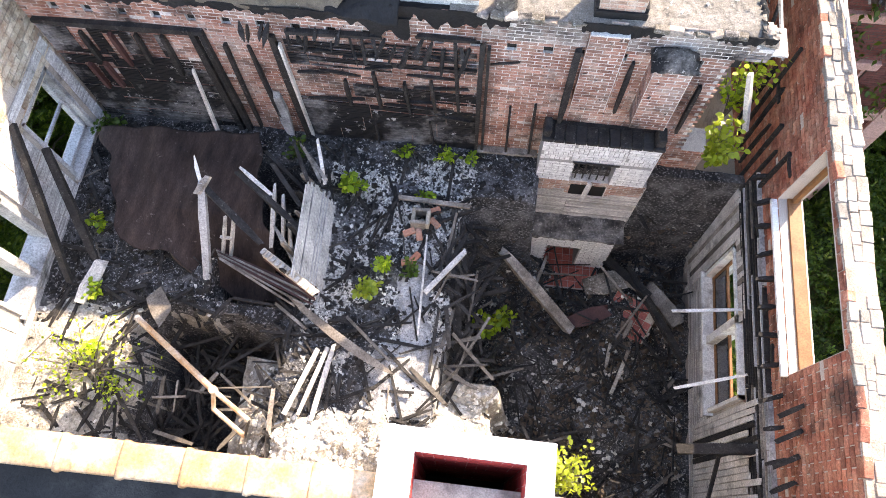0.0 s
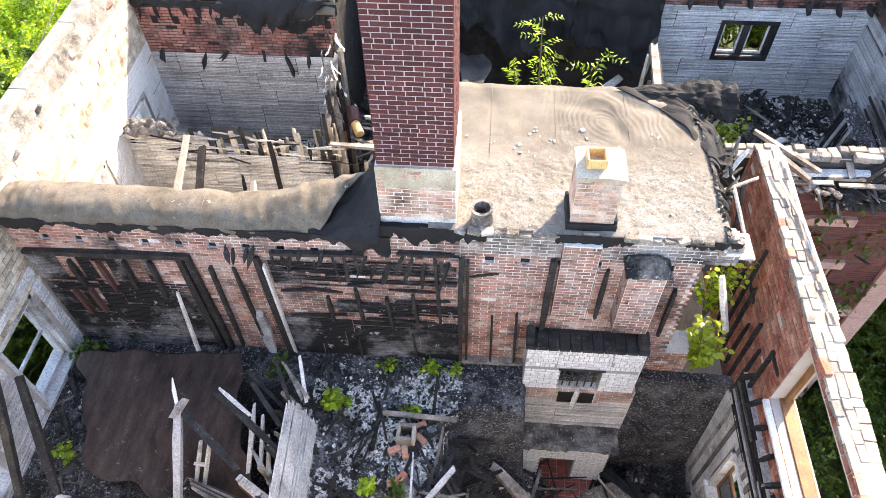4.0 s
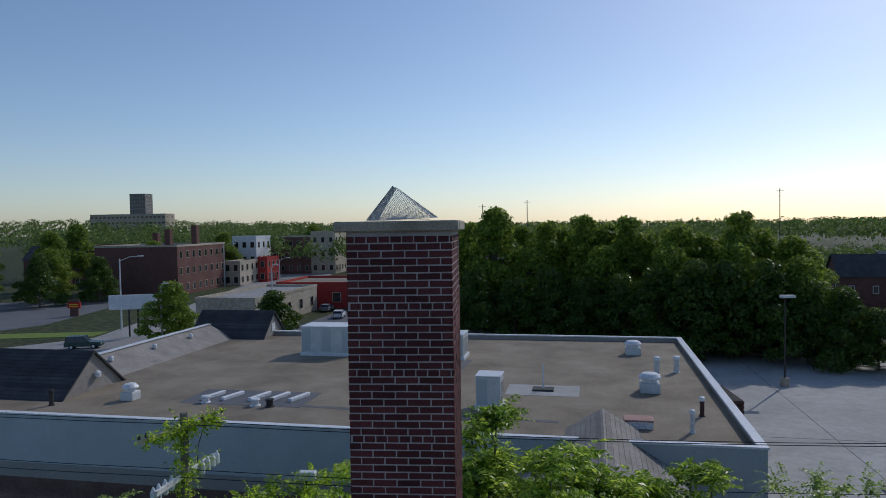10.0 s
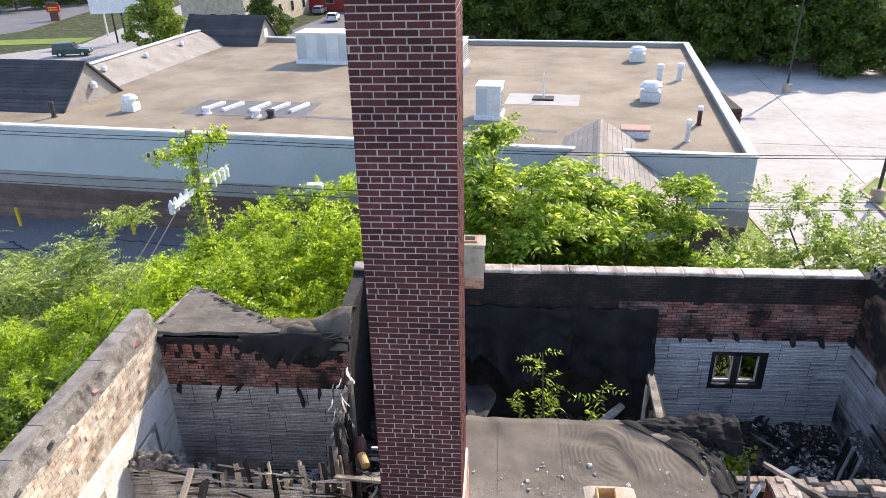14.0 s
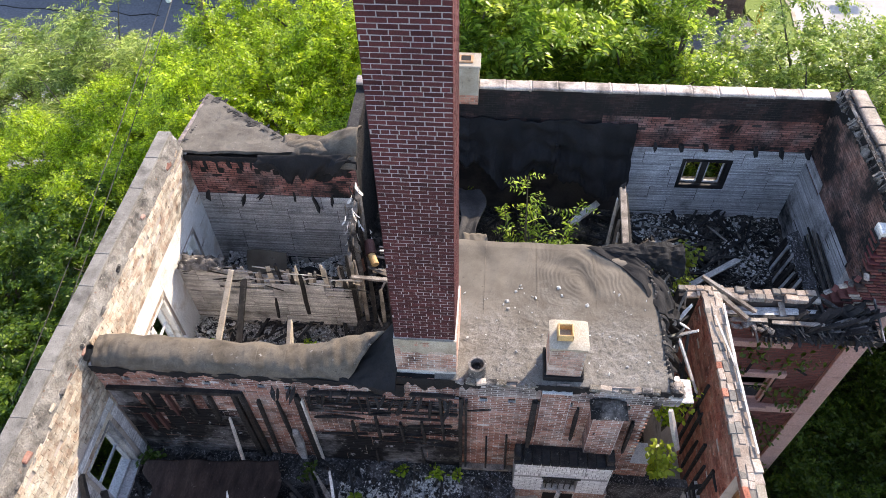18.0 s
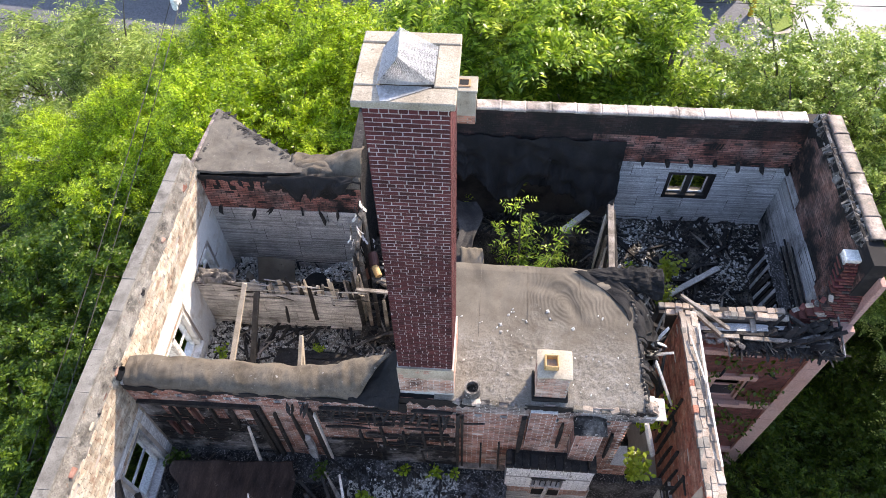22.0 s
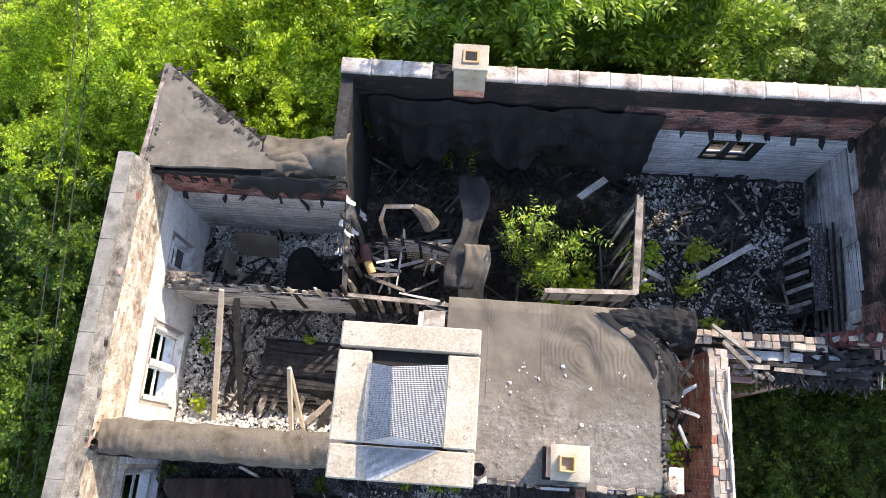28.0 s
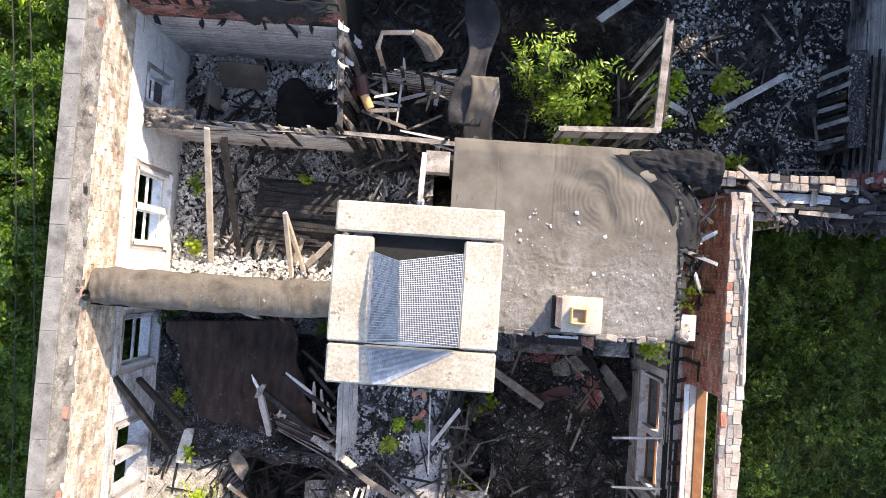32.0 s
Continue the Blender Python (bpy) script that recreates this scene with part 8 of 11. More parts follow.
def weed(name, label, x, y, z, r, h, n, leaf, material, cat="weed"):
    """A weed: several curved stems with round-tipped leaves set along them."""
    t = thing(name, label, cat, at=(x, y, z))
    g = Geo()
    stems = max(5, n // 14)
    per = max(3, int(n * 1.7 / stems))
    at, ax = [], []
    for _ in range(stems):
        a, rr_ = R.uniform(0, 6.28), r * R.uniform(0.25, 1.0)
        hh = h * R.uniform(0.55, 1.05)
        c, d = math.cos(a), math.sin(a)
        pts = [Vector((0, 0, 0)), Vector((c * rr_ * 0.3, d * rr_ * 0.3, hh * 0.55)), Vector((c * rr_ * 0.95, d * rr_ * 0.95, hh))]
        g.tube(pts, [0.009, 0.006, 0.002], 4)
        for i in range(per):
            f = 0.35 + 0.65 * (i + R.random()) / per
            q = pts[0].lerp(pts[1], f * 2) if f < 0.5 else pts[1].lerp(pts[2], f * 2 - 1)
            e = R.uniform(0, 6.28)
            at.append(q + Vector((math.cos(e), math.sin(e), 0)) * leaf * 0.3)
            ax.append((math.cos(e), math.sin(e), R.uniform(-0.15, 0.4)))
    g.make("twig_mass", M_TRUNK, t, "", "stuff")
    at, ax = np.array([tuple(p) for p in at]), np.array(ax)
    ln = leaf * RNG.uniform(0.45, 1.05, len(at))
    c = new("leaves", quads("leaves", leaves(at, ax, ln, ln * 0.36, 0.2, True), material))
    c.parent = t
    return t


for x, y, r, h, n, lf, m, l in [(-0.35, -2.9, 0.24, 0.45, 70, 0.11, M_LEAFPALE, "yellow-green maple seedling growing in the ash"), (-0.15, -2.45, 0.22, 0.35, 60, 0.1, M_LEAF, "broad-leaved weed growing in the ash"),
                                (-0.95, -1.1, 0.3, 0.4, 70, 0.13, M_LEAF, "bushy weed beside the fallen partition"), (0.3, -2.5, 0.2, 0.3, 60, 0.09, M_LEAFDARK, "broad-leaved weed growing in the ash"),
                                (0.35, -1.15, 0.18, 0.25, 36, 0.1, M_LEAF, "small weed beside the floor flue"), (0.6, -0.4, 0.22, 0.25, 40, 0.1, M_LEAF, "small weed at the wall foot"), (-0.1, -0.35, 0.16, 0.2, 30, 0.1, M_LEAF, "small weed at the wall foot"),
                                (1.0, -0.4, 0.14, 0.2, 26, 0.1, M_LEAF, "small weed at the wall foot"), (-5.2, -0.45, 0.3, 0.35, 60, 0.1, M_LEAFDARK, "dark weed in the corner"), (-4.9, -2.2, 0.2, 0.3, 40, 0.1, M_LEAF, "small weed beside the roof sheet"),
                                (-4.6, -3.4, 0.2, 0.3, 36, 0.11, M_LEAF, "small weed on the burnt floor"), (-1.9, -0.6, 0.3, 0.3, 60, 0.1, M_LEAFDARK, "dark weed at the wall foot"), (-4.3, -4.3, 0.18, 0.3, 30, 0.11, M_LEAF, "small weed on the burnt floor")]:
    weed("weed", l, x, y, front_floor(x, y), r, h, n, lf, m)
weed("weed", "green fern growing in the pit", 1.75, -2.4, -1.3, 0.4, 0.7, 160, 0.15, M_LEAF)
weed("weed", "green fern growing in the pit", 1.3, -4.6, -1.3, 0.5, 0.7, 150, 0.15, M_LEAF)
weed("sapling", "bright sapling rising in front of the pit", 2.9, -5.2, -1.4, 0.42, 4.3, 420, 0.085, M_LEAFPALE, "sapling")
# leggy bush in the sunlit corner
bush = thing("bush", "leggy sunlit bush with round leaves", "bush", at=(-4.3, -4.6, 1.6))
g = Geo()
tips = []
for _ in range(26):
    a, l = R.uniform(0, 6.28), R.uniform(0.5, 1.35)
    e = Vector((math.cos(a) * l * 0.8 + 0.25, math.sin(a) * l * 0.55, R.uniform(0.2, 0.9)))
    g.tube([(0, 0, 0), e * 0.5 + Vector((0, 0, 0.12)), e], [0.012, 0.008, 0.004], 5)
    tips += [e * f + Vector((0, 0, 0.1 * (1 - f))) for f in (0.45, 0.6, 0.75, 0.85, 0.95, 1.0)]
g.make("twig_mass", M_TRUNK, bush, "", "stuff")
T = np.array([tuple(p) for p in tips for _ in range(3)]) + RNG.normal(0, 0.07, (len(tips) * 3, 3))
ln = RNG.uniform(0.03, 0.06, len(T))
c = new("leaves", quads("leaves", leaves(T, np.concatenate([RNG.normal(size=(len(T), 2)), RNG.uniform(-0.1, 0.5, (len(T), 1))], axis=1), ln, ln * 0.4, 0.2, True), M_LEAF))
c.parent = bush
# creeper at the broken end of the middle wall
weed("creeper", "sunlit large-leaved vine at the broken wall end", 4.75, -0.35, 2.1, 0.36, 1.3, 230, 0.125, M_LEAFPALE, "vine")
weed("creeper", "green vine behind the broken wall end", 5.1, 0.7, 2.0, 0.4, 1.6, 260, 0.11, M_LEAF, "vine")
plank((4.75, 0.1, 4.0), (5.1, -0.1, 2.9), 0.1, 0.07, M_LATH, "broken pale board hanging at the wall end")

scraps("roof_grit", "white mortar lumps lying on the felt roof", 70, 1.0, 4.4, 0.0, 2.0, roof_z, 0.012, 0.045, M_CHIP, flat=0.7, up=0.01)
scraps("roof_grit", "loose stones and mortar crumbs on the felt roof", 2600, 1.0, 4.4, -0.05, 2.6, roof_z, 0.003, 0.011, M_COPING, flat=0.8, up=0.012, ok=lambda x, y: y < 1.2 + 0.4 * wob(x, y, 3, 2) and not (2.4 < x < 3.1 and y < 0.55))
sticks("debris_hole", "charred joists and laths round the floor hole", 120, -4.2, -1.3, -5.5, -3.4, lambda x, y: max(front_floor(x, y), 0.4), 0.3, 1.0, 0.045, M_CHAR, 0.25, None, 0.05)
sticks("debris_hole", "grey splintered boards round the floor hole", 14, -3.4, -1.4, -5.6, -4.4, lambda x, y: max(front_floor(x, y), 1.2), 0.3, 0.9, 0.05, M_WOOD, 0.25, None, 0.08)

# ---- right wall: ragged brick top, openings ----
Geo().box(5.602, -5.74, 4.3, 5.948, 2.5, 4.335).make("mortar_bed", M_BUFF, wall_right, "pale mortar bed")
for x0, x1, skip in ((5.585, 5.69, 0.22), (5.70, 5.81, 0.06), (5.82, 5.965, 0.12)):
    y = 2.55
    while y > -6.0:
        l = R.uniform(0.11, 0.25)
        if R.random() > skip:
            h = R.uniform(0.02, 0.055) + 0.03 * wob(y, x0, 0, 0.9)
            Geo().bbox(-(x1 - x0) / 2, -l / 2 + 0.002, -0.04, (x1 - x0) / 2, l / 2 - 0.002, h, 0.007, pose((x0 + x1) / 2 + R.uniform(-0.015, 0.015), y - l / 2, 4.31, R.uniform(-3, 3), R.uniform(-5, 5), R.uniform(-5, 5))).make(
                "coping_brick", ((M_COPING, M_BUFF, M_ROUGHRED) if x0 < 5.6 else (M_BUFF, M_BUFF, M_COPING) if x0 < 5.75 else (M_BUFF, M_BUFF, M_CONC))[R.randrange(3)], wall_right, "mortar-smeared top brick")
        y -= l
for k in range(6):
    y = 2.0 - k * 1.3
    if -3.9 < y < -1.0:
        z0 = R.uniform(1.6, 2.6)
    else:
        z0 = R.uniform(1.6, 3.9)
    Geo().beam((5.57, y, z0), (5.57, y - R.uniform(0.25, 0.4), z0 + R.uniform(-0.05, 0.05)), 0.05, 0.05, 0.3).make("nailer", M_CHAR, wall_right, "charred nailing strip")
for k in range(9):
    y = 1.6 - k * 0.28
    Geo().beam((5.56, y, 1.5), (5.56, y + R.uniform(-0.04, 0.04), R.uniform(2.6, 4.0)), 0.05, 0.06, 0.4, up=(1, 0, 0)).make("stud", M_CHAR, wall_right)


for k in range(9):
    z = 1.5 + 0.09 * k
    y = -0.4
    while y > -5.5:
        l = R.uniform(0.9, 2.2)
        Geo().beam((5.56, y, z), (5.555, max(y - l, -5.7), z + R.uniform(-0.02, 0.02)), 0.03, 0.085, 0.25, up=(1, 0, 0)).make("charred_board", (M_CHAR, M_SOOTLATH, M_CHAR, M_WOOD)[R.randrange(4)], wall_right, "charred board along the wall")
        y -= l + 0.02
for k in range(11):
    y = -0.6 - 0.42 * k
    Geo().beam((5.6, y, 2.52), (5.33, y - R.uniform(0.0, 0.1), 2.5), 0.06, 0.09, 0.5).make("joist_stub", M_CHAR, wall_right, "burnt joist stub")


def window_unit(name, label, axis, c, u0, u1, z0, z1, depth, material, sashes=1, glass=True, inner=None, rails=True):
    """Frame, sashes and panes in an opening of a wall that runs along axis, at c across it."""
    w = tagged(thing(name, label, "window"), kind="structure")

    def bar(nm, a0, a1, b0, b1, d, mat, off=0.0):
        g = Geo()
        if axis == "y":
            g.bbox(c - d / 2 + off, a0, b0, c + d / 2 + off, a1, b1, 0.006)
        else:
            g.bbox(a0, c - d / 2 + off, b0, a1, c + d / 2 + off, b1, 0.006)
        return g.make(nm, mat, w)
    f = 0.07
    bar("window_frame", u0, u1, z1 - f, z1, depth, material)
    bar("window_sill", u0 - 0.05, u1 + 0.05, z0 - 0.04, z0 + 0.03, depth + 0.12, material)
    bar("window_frame", u0, u0 + f, z0, z1, depth, material)
    bar("window_frame", u1 - f, u1, z0, z1, depth, material)
    n = sashes
    for i in range(n):
        a, b = u0 + f + (u1 - u0 - 2 * f) * i / n, u0 + f + (u1 - u0 - 2 * f) * (i + 1) / n
        if i:
            bar("mullion", a - 0.07, a + 0.07, z0, z1, depth, material)
        if rails:
            zm = (z0 + z1) / 2
            bar("sash_rail", a, b, zm - 0.025, zm + 0.025, 0.05, inner or material)
            for p, q in ((a, a + 0.05), (b - 0.05, b)):
                bar("sash_stile", p, q, z0 + 0.03, z1 - f, 0.045, inner or material)
            bar("sash_rail", a, b, z0 + 0.03, z0 + 0.1, 0.045, inner or material)
            if glass:
                bar("pane", a + 0.05, b - 0.05, z0 + 0.1, zm - 0.03, 0.006, M_GLASS)
    return w


window_unit("window_1", "empty white window frame in the coped side wall, sashes broken", "y", -5.62, 0.92, 2.45, 1.75, 3.3, 0.3, M_WHITEWOOD, 2, False)
window_unit("window_2", "small white-framed window in the coped side wall", "y", -5.62, 3.75, 4.42, 2.1, 3.2, 0.3, M_WHITEWOOD, 1)
window_unit("window_3", "broken grey window frame in the coped side wall", "y", -5.62, -1.5, -0.45, 1.75, 3.4, 0.3, M_SOOTLATH, 1, False)
window_unit("window_4", "empty grey window frame in the coped side wall", "y", -5.62, -3.95, -2.6, 1.9, 3.3, 0.3, M_SOOTLATH, 2, False, rails=False)
window_unit("window_5", "small dark-framed window in the rear wall", "x", 7.56, 6.22, 7.35, 2.48, 3.36, 0.12, M_DARKMETAL, 2, False, rails=False)
for a, b in ((6.3, 6.72), (6.86, 7.28)):
    for q in ((a, 7.54, 2.51, b, 7.58, 2.57), (a, 7.54, 2.57, a + 0.04, 7.58, 3.29), (b - 0.04, 7.54, 2.57, b, 7.58, 3.29)):
        Geo().bbox(*q, 0.006).make("sash_bar", M_WHITEWOOD, bpy.data.objects["window_5"], "flaking white sash bar")
window_unit("window_6", "empty upper window opening with amber timber frame", "y", 5.82, -3.72, -1.1, 2.75, 4.15, 0.07, M_AMBERWOOD, 1, False, rails=False)
tagged(Geo().bbox(5.5, -3.75, 2.68, 5.66, -1.1, 2.74, 0.01).make("window_stool", M_WHITEWOOD, bpy.data.objects["window_6"], "broad white flaking inner sill"))
Geo().beam((5.72, -1.15, 4.2), (5.72, -3.7, 4.2), 0.12, 0.1).make("lintel", M_REDWOOD, bpy.data.objects["window_6"], "dark red lintel")
window_unit("window_7", "lower double window with white frames and amber sashes", "y", 5.66, -3.8, -1.25, -0.2, 1.25, 0.32, M_WHITEWOOD, 2, True, inner=M_AMBERWOOD)
window_unit("window_8", "small white basement window low in the broken side wall", "y", 5.66, -3.8, -3.0, -2.95, -1.75, 0.3, M_WHITEWOOD, 1)
lathing(wall_right, M_LATH, (5.58, -0.2, 0), (0, -1, 0), (-1, 0, 0), 5.5, -1.4, 1.45, holes=[(0.95, 3.7, -0.3, 1.35)], pitch=0.05, miss=0.04)
# grey upright boards on the lower side wall
for k in range(24):
    y = -0.25 - k * 0.1
    if -3.9 < y < -1.15:
        z0, z1 = 1.3, 1.55
    else:
        z0, z1 = -1.2 + R.uniform(-0.2, 0.2), 1.5 + R.uniform(-0.05, 0.08)
    Geo().beam((5.53, y, z0), (5.53, y + R.uniform(-0.01, 0.01), z1), 0.09, 0.02, 0.1, up=(1, 0, 0)).make("board", M_LATH if R.random() < 0.7 else M_WOOD, wall_right)
for k in range(16):
    y = -3.95 - k * 0.1
    Geo().beam((5.52, y, -1.0), (5.5, y, 1.5 + R.uniform(-0.1, 0.5)), 0.09, 0.02, 0.2, up=(1, 0, 0)).make("board", M_LATH if R.random() < 0.6 else M_CHAR, wall_right)
ob = plank((5.5, -2.45, 1.5), (4.45, -2.55, 1.35), 0.05, 0.03, M_WHITEWOOD, "bent white strip hanging from the window", name="hanging_strip", cat="strip")
ob = plank((5.5, -3.5, 1.6), (4.6, -3.7, 1.0), 0.05, 0.03, M_WHITEWOOD, "bent white strip hanging from the window", name="hanging_strip", cat="strip")
plank((5.55, -4.6, 1.75), (4.5, -4.7, 1.55), 0.14, 0.16, M_CHAR, "charred joist projecting from the broken side wall")
plank((5.1, -4.55, 1.6), (5.0, -5.4, 1.2), 0.05, 0.05, M_CHAR, "charred stick hanging under the joist")
for k in range(5):
    plank((5.56, -4.2 - 0.3 * k, 3.2 - 0.12 * k), (5.3, -4.35 - 0.3 * k, 3.05 - 0.12 * k), 0.06, 0.08, M_CHAR, "burnt joist stub sticking from the broken side wall")

for p, q, w in (((5.93, 2.2, 4.41), (5.9, 0.3, 4.4), 0.05), ((5.9, 0.9, 4.43), (5.94, -0.8, 4.41), 0.04), ((5.72, 1.9, 4.42), (5.92, 0.6, 4.42), 0.035)):
    plank(p, q, w, 0.02, M_LATH, "thin grey lath lying along the broken wall top", "wall top laths")
# ---- gap between the roof edge and the broken side wall ----
wreck = thing("broken_roof_corner", "tangle of charred sticks hanging at the torn roof corner", "roof remains")
for k in range(40):
    x, y = R.uniform(4.35, 5.2), R.uniform(1.0, 3.0)
    a = R.uniform(0, 6.28)
    l = R.uniform(0.2, 0.7)
    Geo().beam((x, y, 4.7 + R.uniform(-0.5, 0.2)), (x + l * math.cos(a), y + l * math.sin(a), 4.2 + R.uniform(-0.7, 0.4)), R.uniform(0.03, 0.08), R.uniform(0.02, 0.05), 0.4).make("stick", (M_CHAR, M_CHAR, M_WOOD, M_CHAR, M_LATH)[k % 5], wreck)
Geo().beam((4.4, 2.2, 4.86), (5.3, 1.6, 2.5), 0.1, 0.14, 0.3).make("rafter", M_WOOD, wreck)
Geo().beam((4.3, 1.5, 4.86), (5.4, 1.2, 3.2), 0.1, 0.14, 0.3).make("rafter", M_CHAR, wreck)
# torn black felt bunched at the roof corner
def crumple(u, v):
    a = 2 * math.pi * v
    x = 3.6 + 1.5 * u
    r = (0.05 + 0.2 * u ** 0.8) * (1 + 0.4 * wob(u * 6, math.cos(a) * 1.5, math.sin(a) * 1.5, 1.0) + 0.24 * wob(u * 16, math.cos(a) * 4, math.sin(a) * 4, 1.0))
    return (x, 2.92 - 0.12 * u + math.cos(a) * r * 1.3, 4.96 + math.sin(a) * r * 0.95 + 0.05 * wob(u * 6, 3, 0, 1.0))


def tatter(u, v):
    y = 2.95 - 1.5 * v
    x0 = roof_edge_x(y) - 0.75 * (1 - v) ** 1.5 - 0.08
    x = x0 + (0.95 - 0.5 * v) * u + 0.05 * wob(u * 4, v * 6, 7, 1.0)
    over = max(0, x - roof_edge_x(y))
    return (x, y + 0.06 * wob(u * 5, v * 5, 2, 1.0), 5.01 + 0.05 * math.sin(u * 9 + v * 14) * (0.3 + u) + 0.08 * wob(u * 6, v * 7, 0, 1.0) * u - 1.1 * over ** 1.2)


corner_felt = thing("felt_lump", "crumpled black charred felt draped over the roof corner", "roofing felt")
Geo().sheet(crumple, 60, 30, 0.012).make("roll", M_SOOTFELT, corner_felt)
Geo().sheet(tatter, 40, 50, 0.012).make("drape", M_SOOTFELT, corner_felt, smooth=True)
for k in range(10):
    y = 2.8 - 0.13 * k
    x = roof_edge_x(y) + R.uniform(0.05, 0.3)
    Geo().sheet(lambda u, v: (x + 0.12 * (v - 0.5) + 0.05 * u, y + 0.08 * (v - 0.5), 4.9 - (0.3 + 0.04 * k) * u + 0.03 * wob(u * 3 + k, v * 3, 0, 1.0)), 8, 3, 0.008).make("strip", M_BLACKFELT if k % 2 else M_COPING, corner_felt)

# ---- broken wing wall at the right ----
wing_beam = thing("wing_wall_top", "broken brick and plank wall top of the rear wing", "wall remains")
Geo().box(5.96, 2.74, 3.4, 7.9, 2.98, 3.88).make("core", M_BURNTMORT, wing_beam)
Geo().box(5.3, 2.74, 2.2, 5.94, 2.98, 3.88).make("core", M_BURNTMORT, wing_beam)
for yc in (2.775, 2.925):
    x = 5.3
    while x < 7.9:
        l = R.uniform(0.12, 0.25)
        if R.random() < 0.82:
            Geo().bbox(-l / 2 + 0.004, -0.07, -0.05, l / 2, 0.068, 0.04 + R.uniform(-0.03, 0.04), 0.012, pose(x + l / 2, yc + R.uniform(-0.015, 0.015), 3.9, R.uniform(-4, 4), R.uniform(-4, 4), R.uniform(-5, 5))).make("top_brick", (M_BUFF, M_BUFF, M_COPING, M_BUFF, M_CHARMORT)[R.randrange(5)], wing_beam)
        x += l
for k in range(9):
    x = 5.7 + 0.2 * k
    yy = 2.64 - 0.1 * (k % 4)
    Geo().beam((x, yy, 3.72 - 0.02 * (k % 3)), (x + R.uniform(0.7, 1.3), yy + R.uniform(-0.03, 0.03), 3.72), 0.09, 0.03, 0.3).make("plank", (M_SOOTLATH, M_LATH, M_CHAR, M_WOOD)[k % 4], wing_beam, "flaking grey plank")
bed = lambda x, y: 3.42 + 0.1 * wob(x, y, 0, 1.8) + 0.06 * wob(x, y, 3, 5)
for k in range(5):
    Geo().beam((6.95, 2.2 + 0.115 * k, 3.4), (9.2, 2.2 + 0.115 * k, 3.42), 0.11, 0.03, 0.3).make("soffit_board", M_CHAR, wall_wing, "charred soffit board")
for k in range(8):
    x = 6.98 + 0.3 * k
    Geo().beam((x, 2.75, 3.5), (x + R.uniform(-0.03, 0.03), 2.14, 3.46), 0.06, 0.12, 0.2).make("rafter_end", M_CHAR, wall_wing, "charred rafter end")
Geo().beam((6.9, 2.13, 3.44), (9.26, 2.12, 3.44), 0.03, 0.16, 0.2).make("eaves_board", M_CHAR, wall_wing, "charred eaves board")
Geo().beam((9.22, 2.14, 3.46), (9.16, 2.78, 3.5), 0.03, 0.16, 0.2).make("eaves_board", M_CHAR, wall_wing, "charred eaves board")
Geo().beam((9.25, 2.1, 3.54), (9.14, 2.95, 3.9), 0.03, 0.05, 0.3).make("barge_strip", M_SOOTLATH, wall_wing, "pale split strip on the eaves end")
sticks("wing_debris", "burnt laths and sticks heaped on the wing eaves", 900, 7.0, 9.1, 2.18, 2.75, bed, 0.12, 0.6, 0.04, M_CHAR, 0.4, None, 0.05)
sticks("wing_debris", "grey broken laths heaped on the wing eaves", 60, 6.2, 9.0, 2.2, 2.7, bed, 0.12, 0.6, 0.03, M_WOOD, 0.4, None, 0.09)
scraps("wing_rubble", "pale mortar scraps on the wing eaves", 200, 6.9, 9.1, 2.2, 2.7, bed, 0.01, 0.05, M_CHIP)
for k in range(46):
    x, y = R.uniform(7.4, 8.85), R.uniform(2.22, 2.75)
    a = R.uniform(-1.2, 1.2)
    l = R.uniform(0.25, 0.6)
    plank((x, y, bed(x, y) + 0.08), (min(x + l * math.cos(a), 9.15), min(y + 0.4 * l * math.sin(a), 2.85), bed(x, y) + R.uniform(0.1, 0.7)), R.uniform(0.05, 0.14), 0.025, (M_CHAR, M_CHAR, M_CHARLATH, M_CHAR, M_CHAR)[k % 5], "burnt board heaped on the wing eaves", "wing debris")
plank((5.75, 3.05, 4.15), (6.75, 2.45, 3.86), 0.07, 0.08, M_WOOD, "split grey beam lying across the wing wall top")
plank((6.0, 2.75, 4.02), (6.6, 2.3, 3.8), 0.09, 0.08, M_WOOD, "pale split beam lying across the wing wall top")
plank((7.9, 2.95, 3.95), (9.0, 2.3, 3.62), 0.08, 0.08, M_CHAR, "charred beam lying across the wing eaves")
plank((8.0, 3.0, 3.95), (8.2, 2.25, 3.6), 0.06, 0.07, M_CHAR, "split charred beam lying across the wing eaves")
plank((7.3, 2.9, 3.9), (7.35, 2.3, 3.65), 0.12, 0.03, M_WOOD, "weathered board standing on the wing eaves")
for k in range(12):
    x = 5.95 + 0.1 * k
    Geo().bbox(-0.07, -0.06, 0, 0.07, 0.05, R.uniform(0.04, 0.09), 0.02, pose(x, 2.36 + R.uniform(-0.06, 0.12) - 0.02 * k, 3.62, R.uniform(-25, 25), R.uniform(-25, 25), R.uniform(0, 180))).make("mortar_lump", M_CHARMORT, wing_beam, "sooty broken mortar lump")
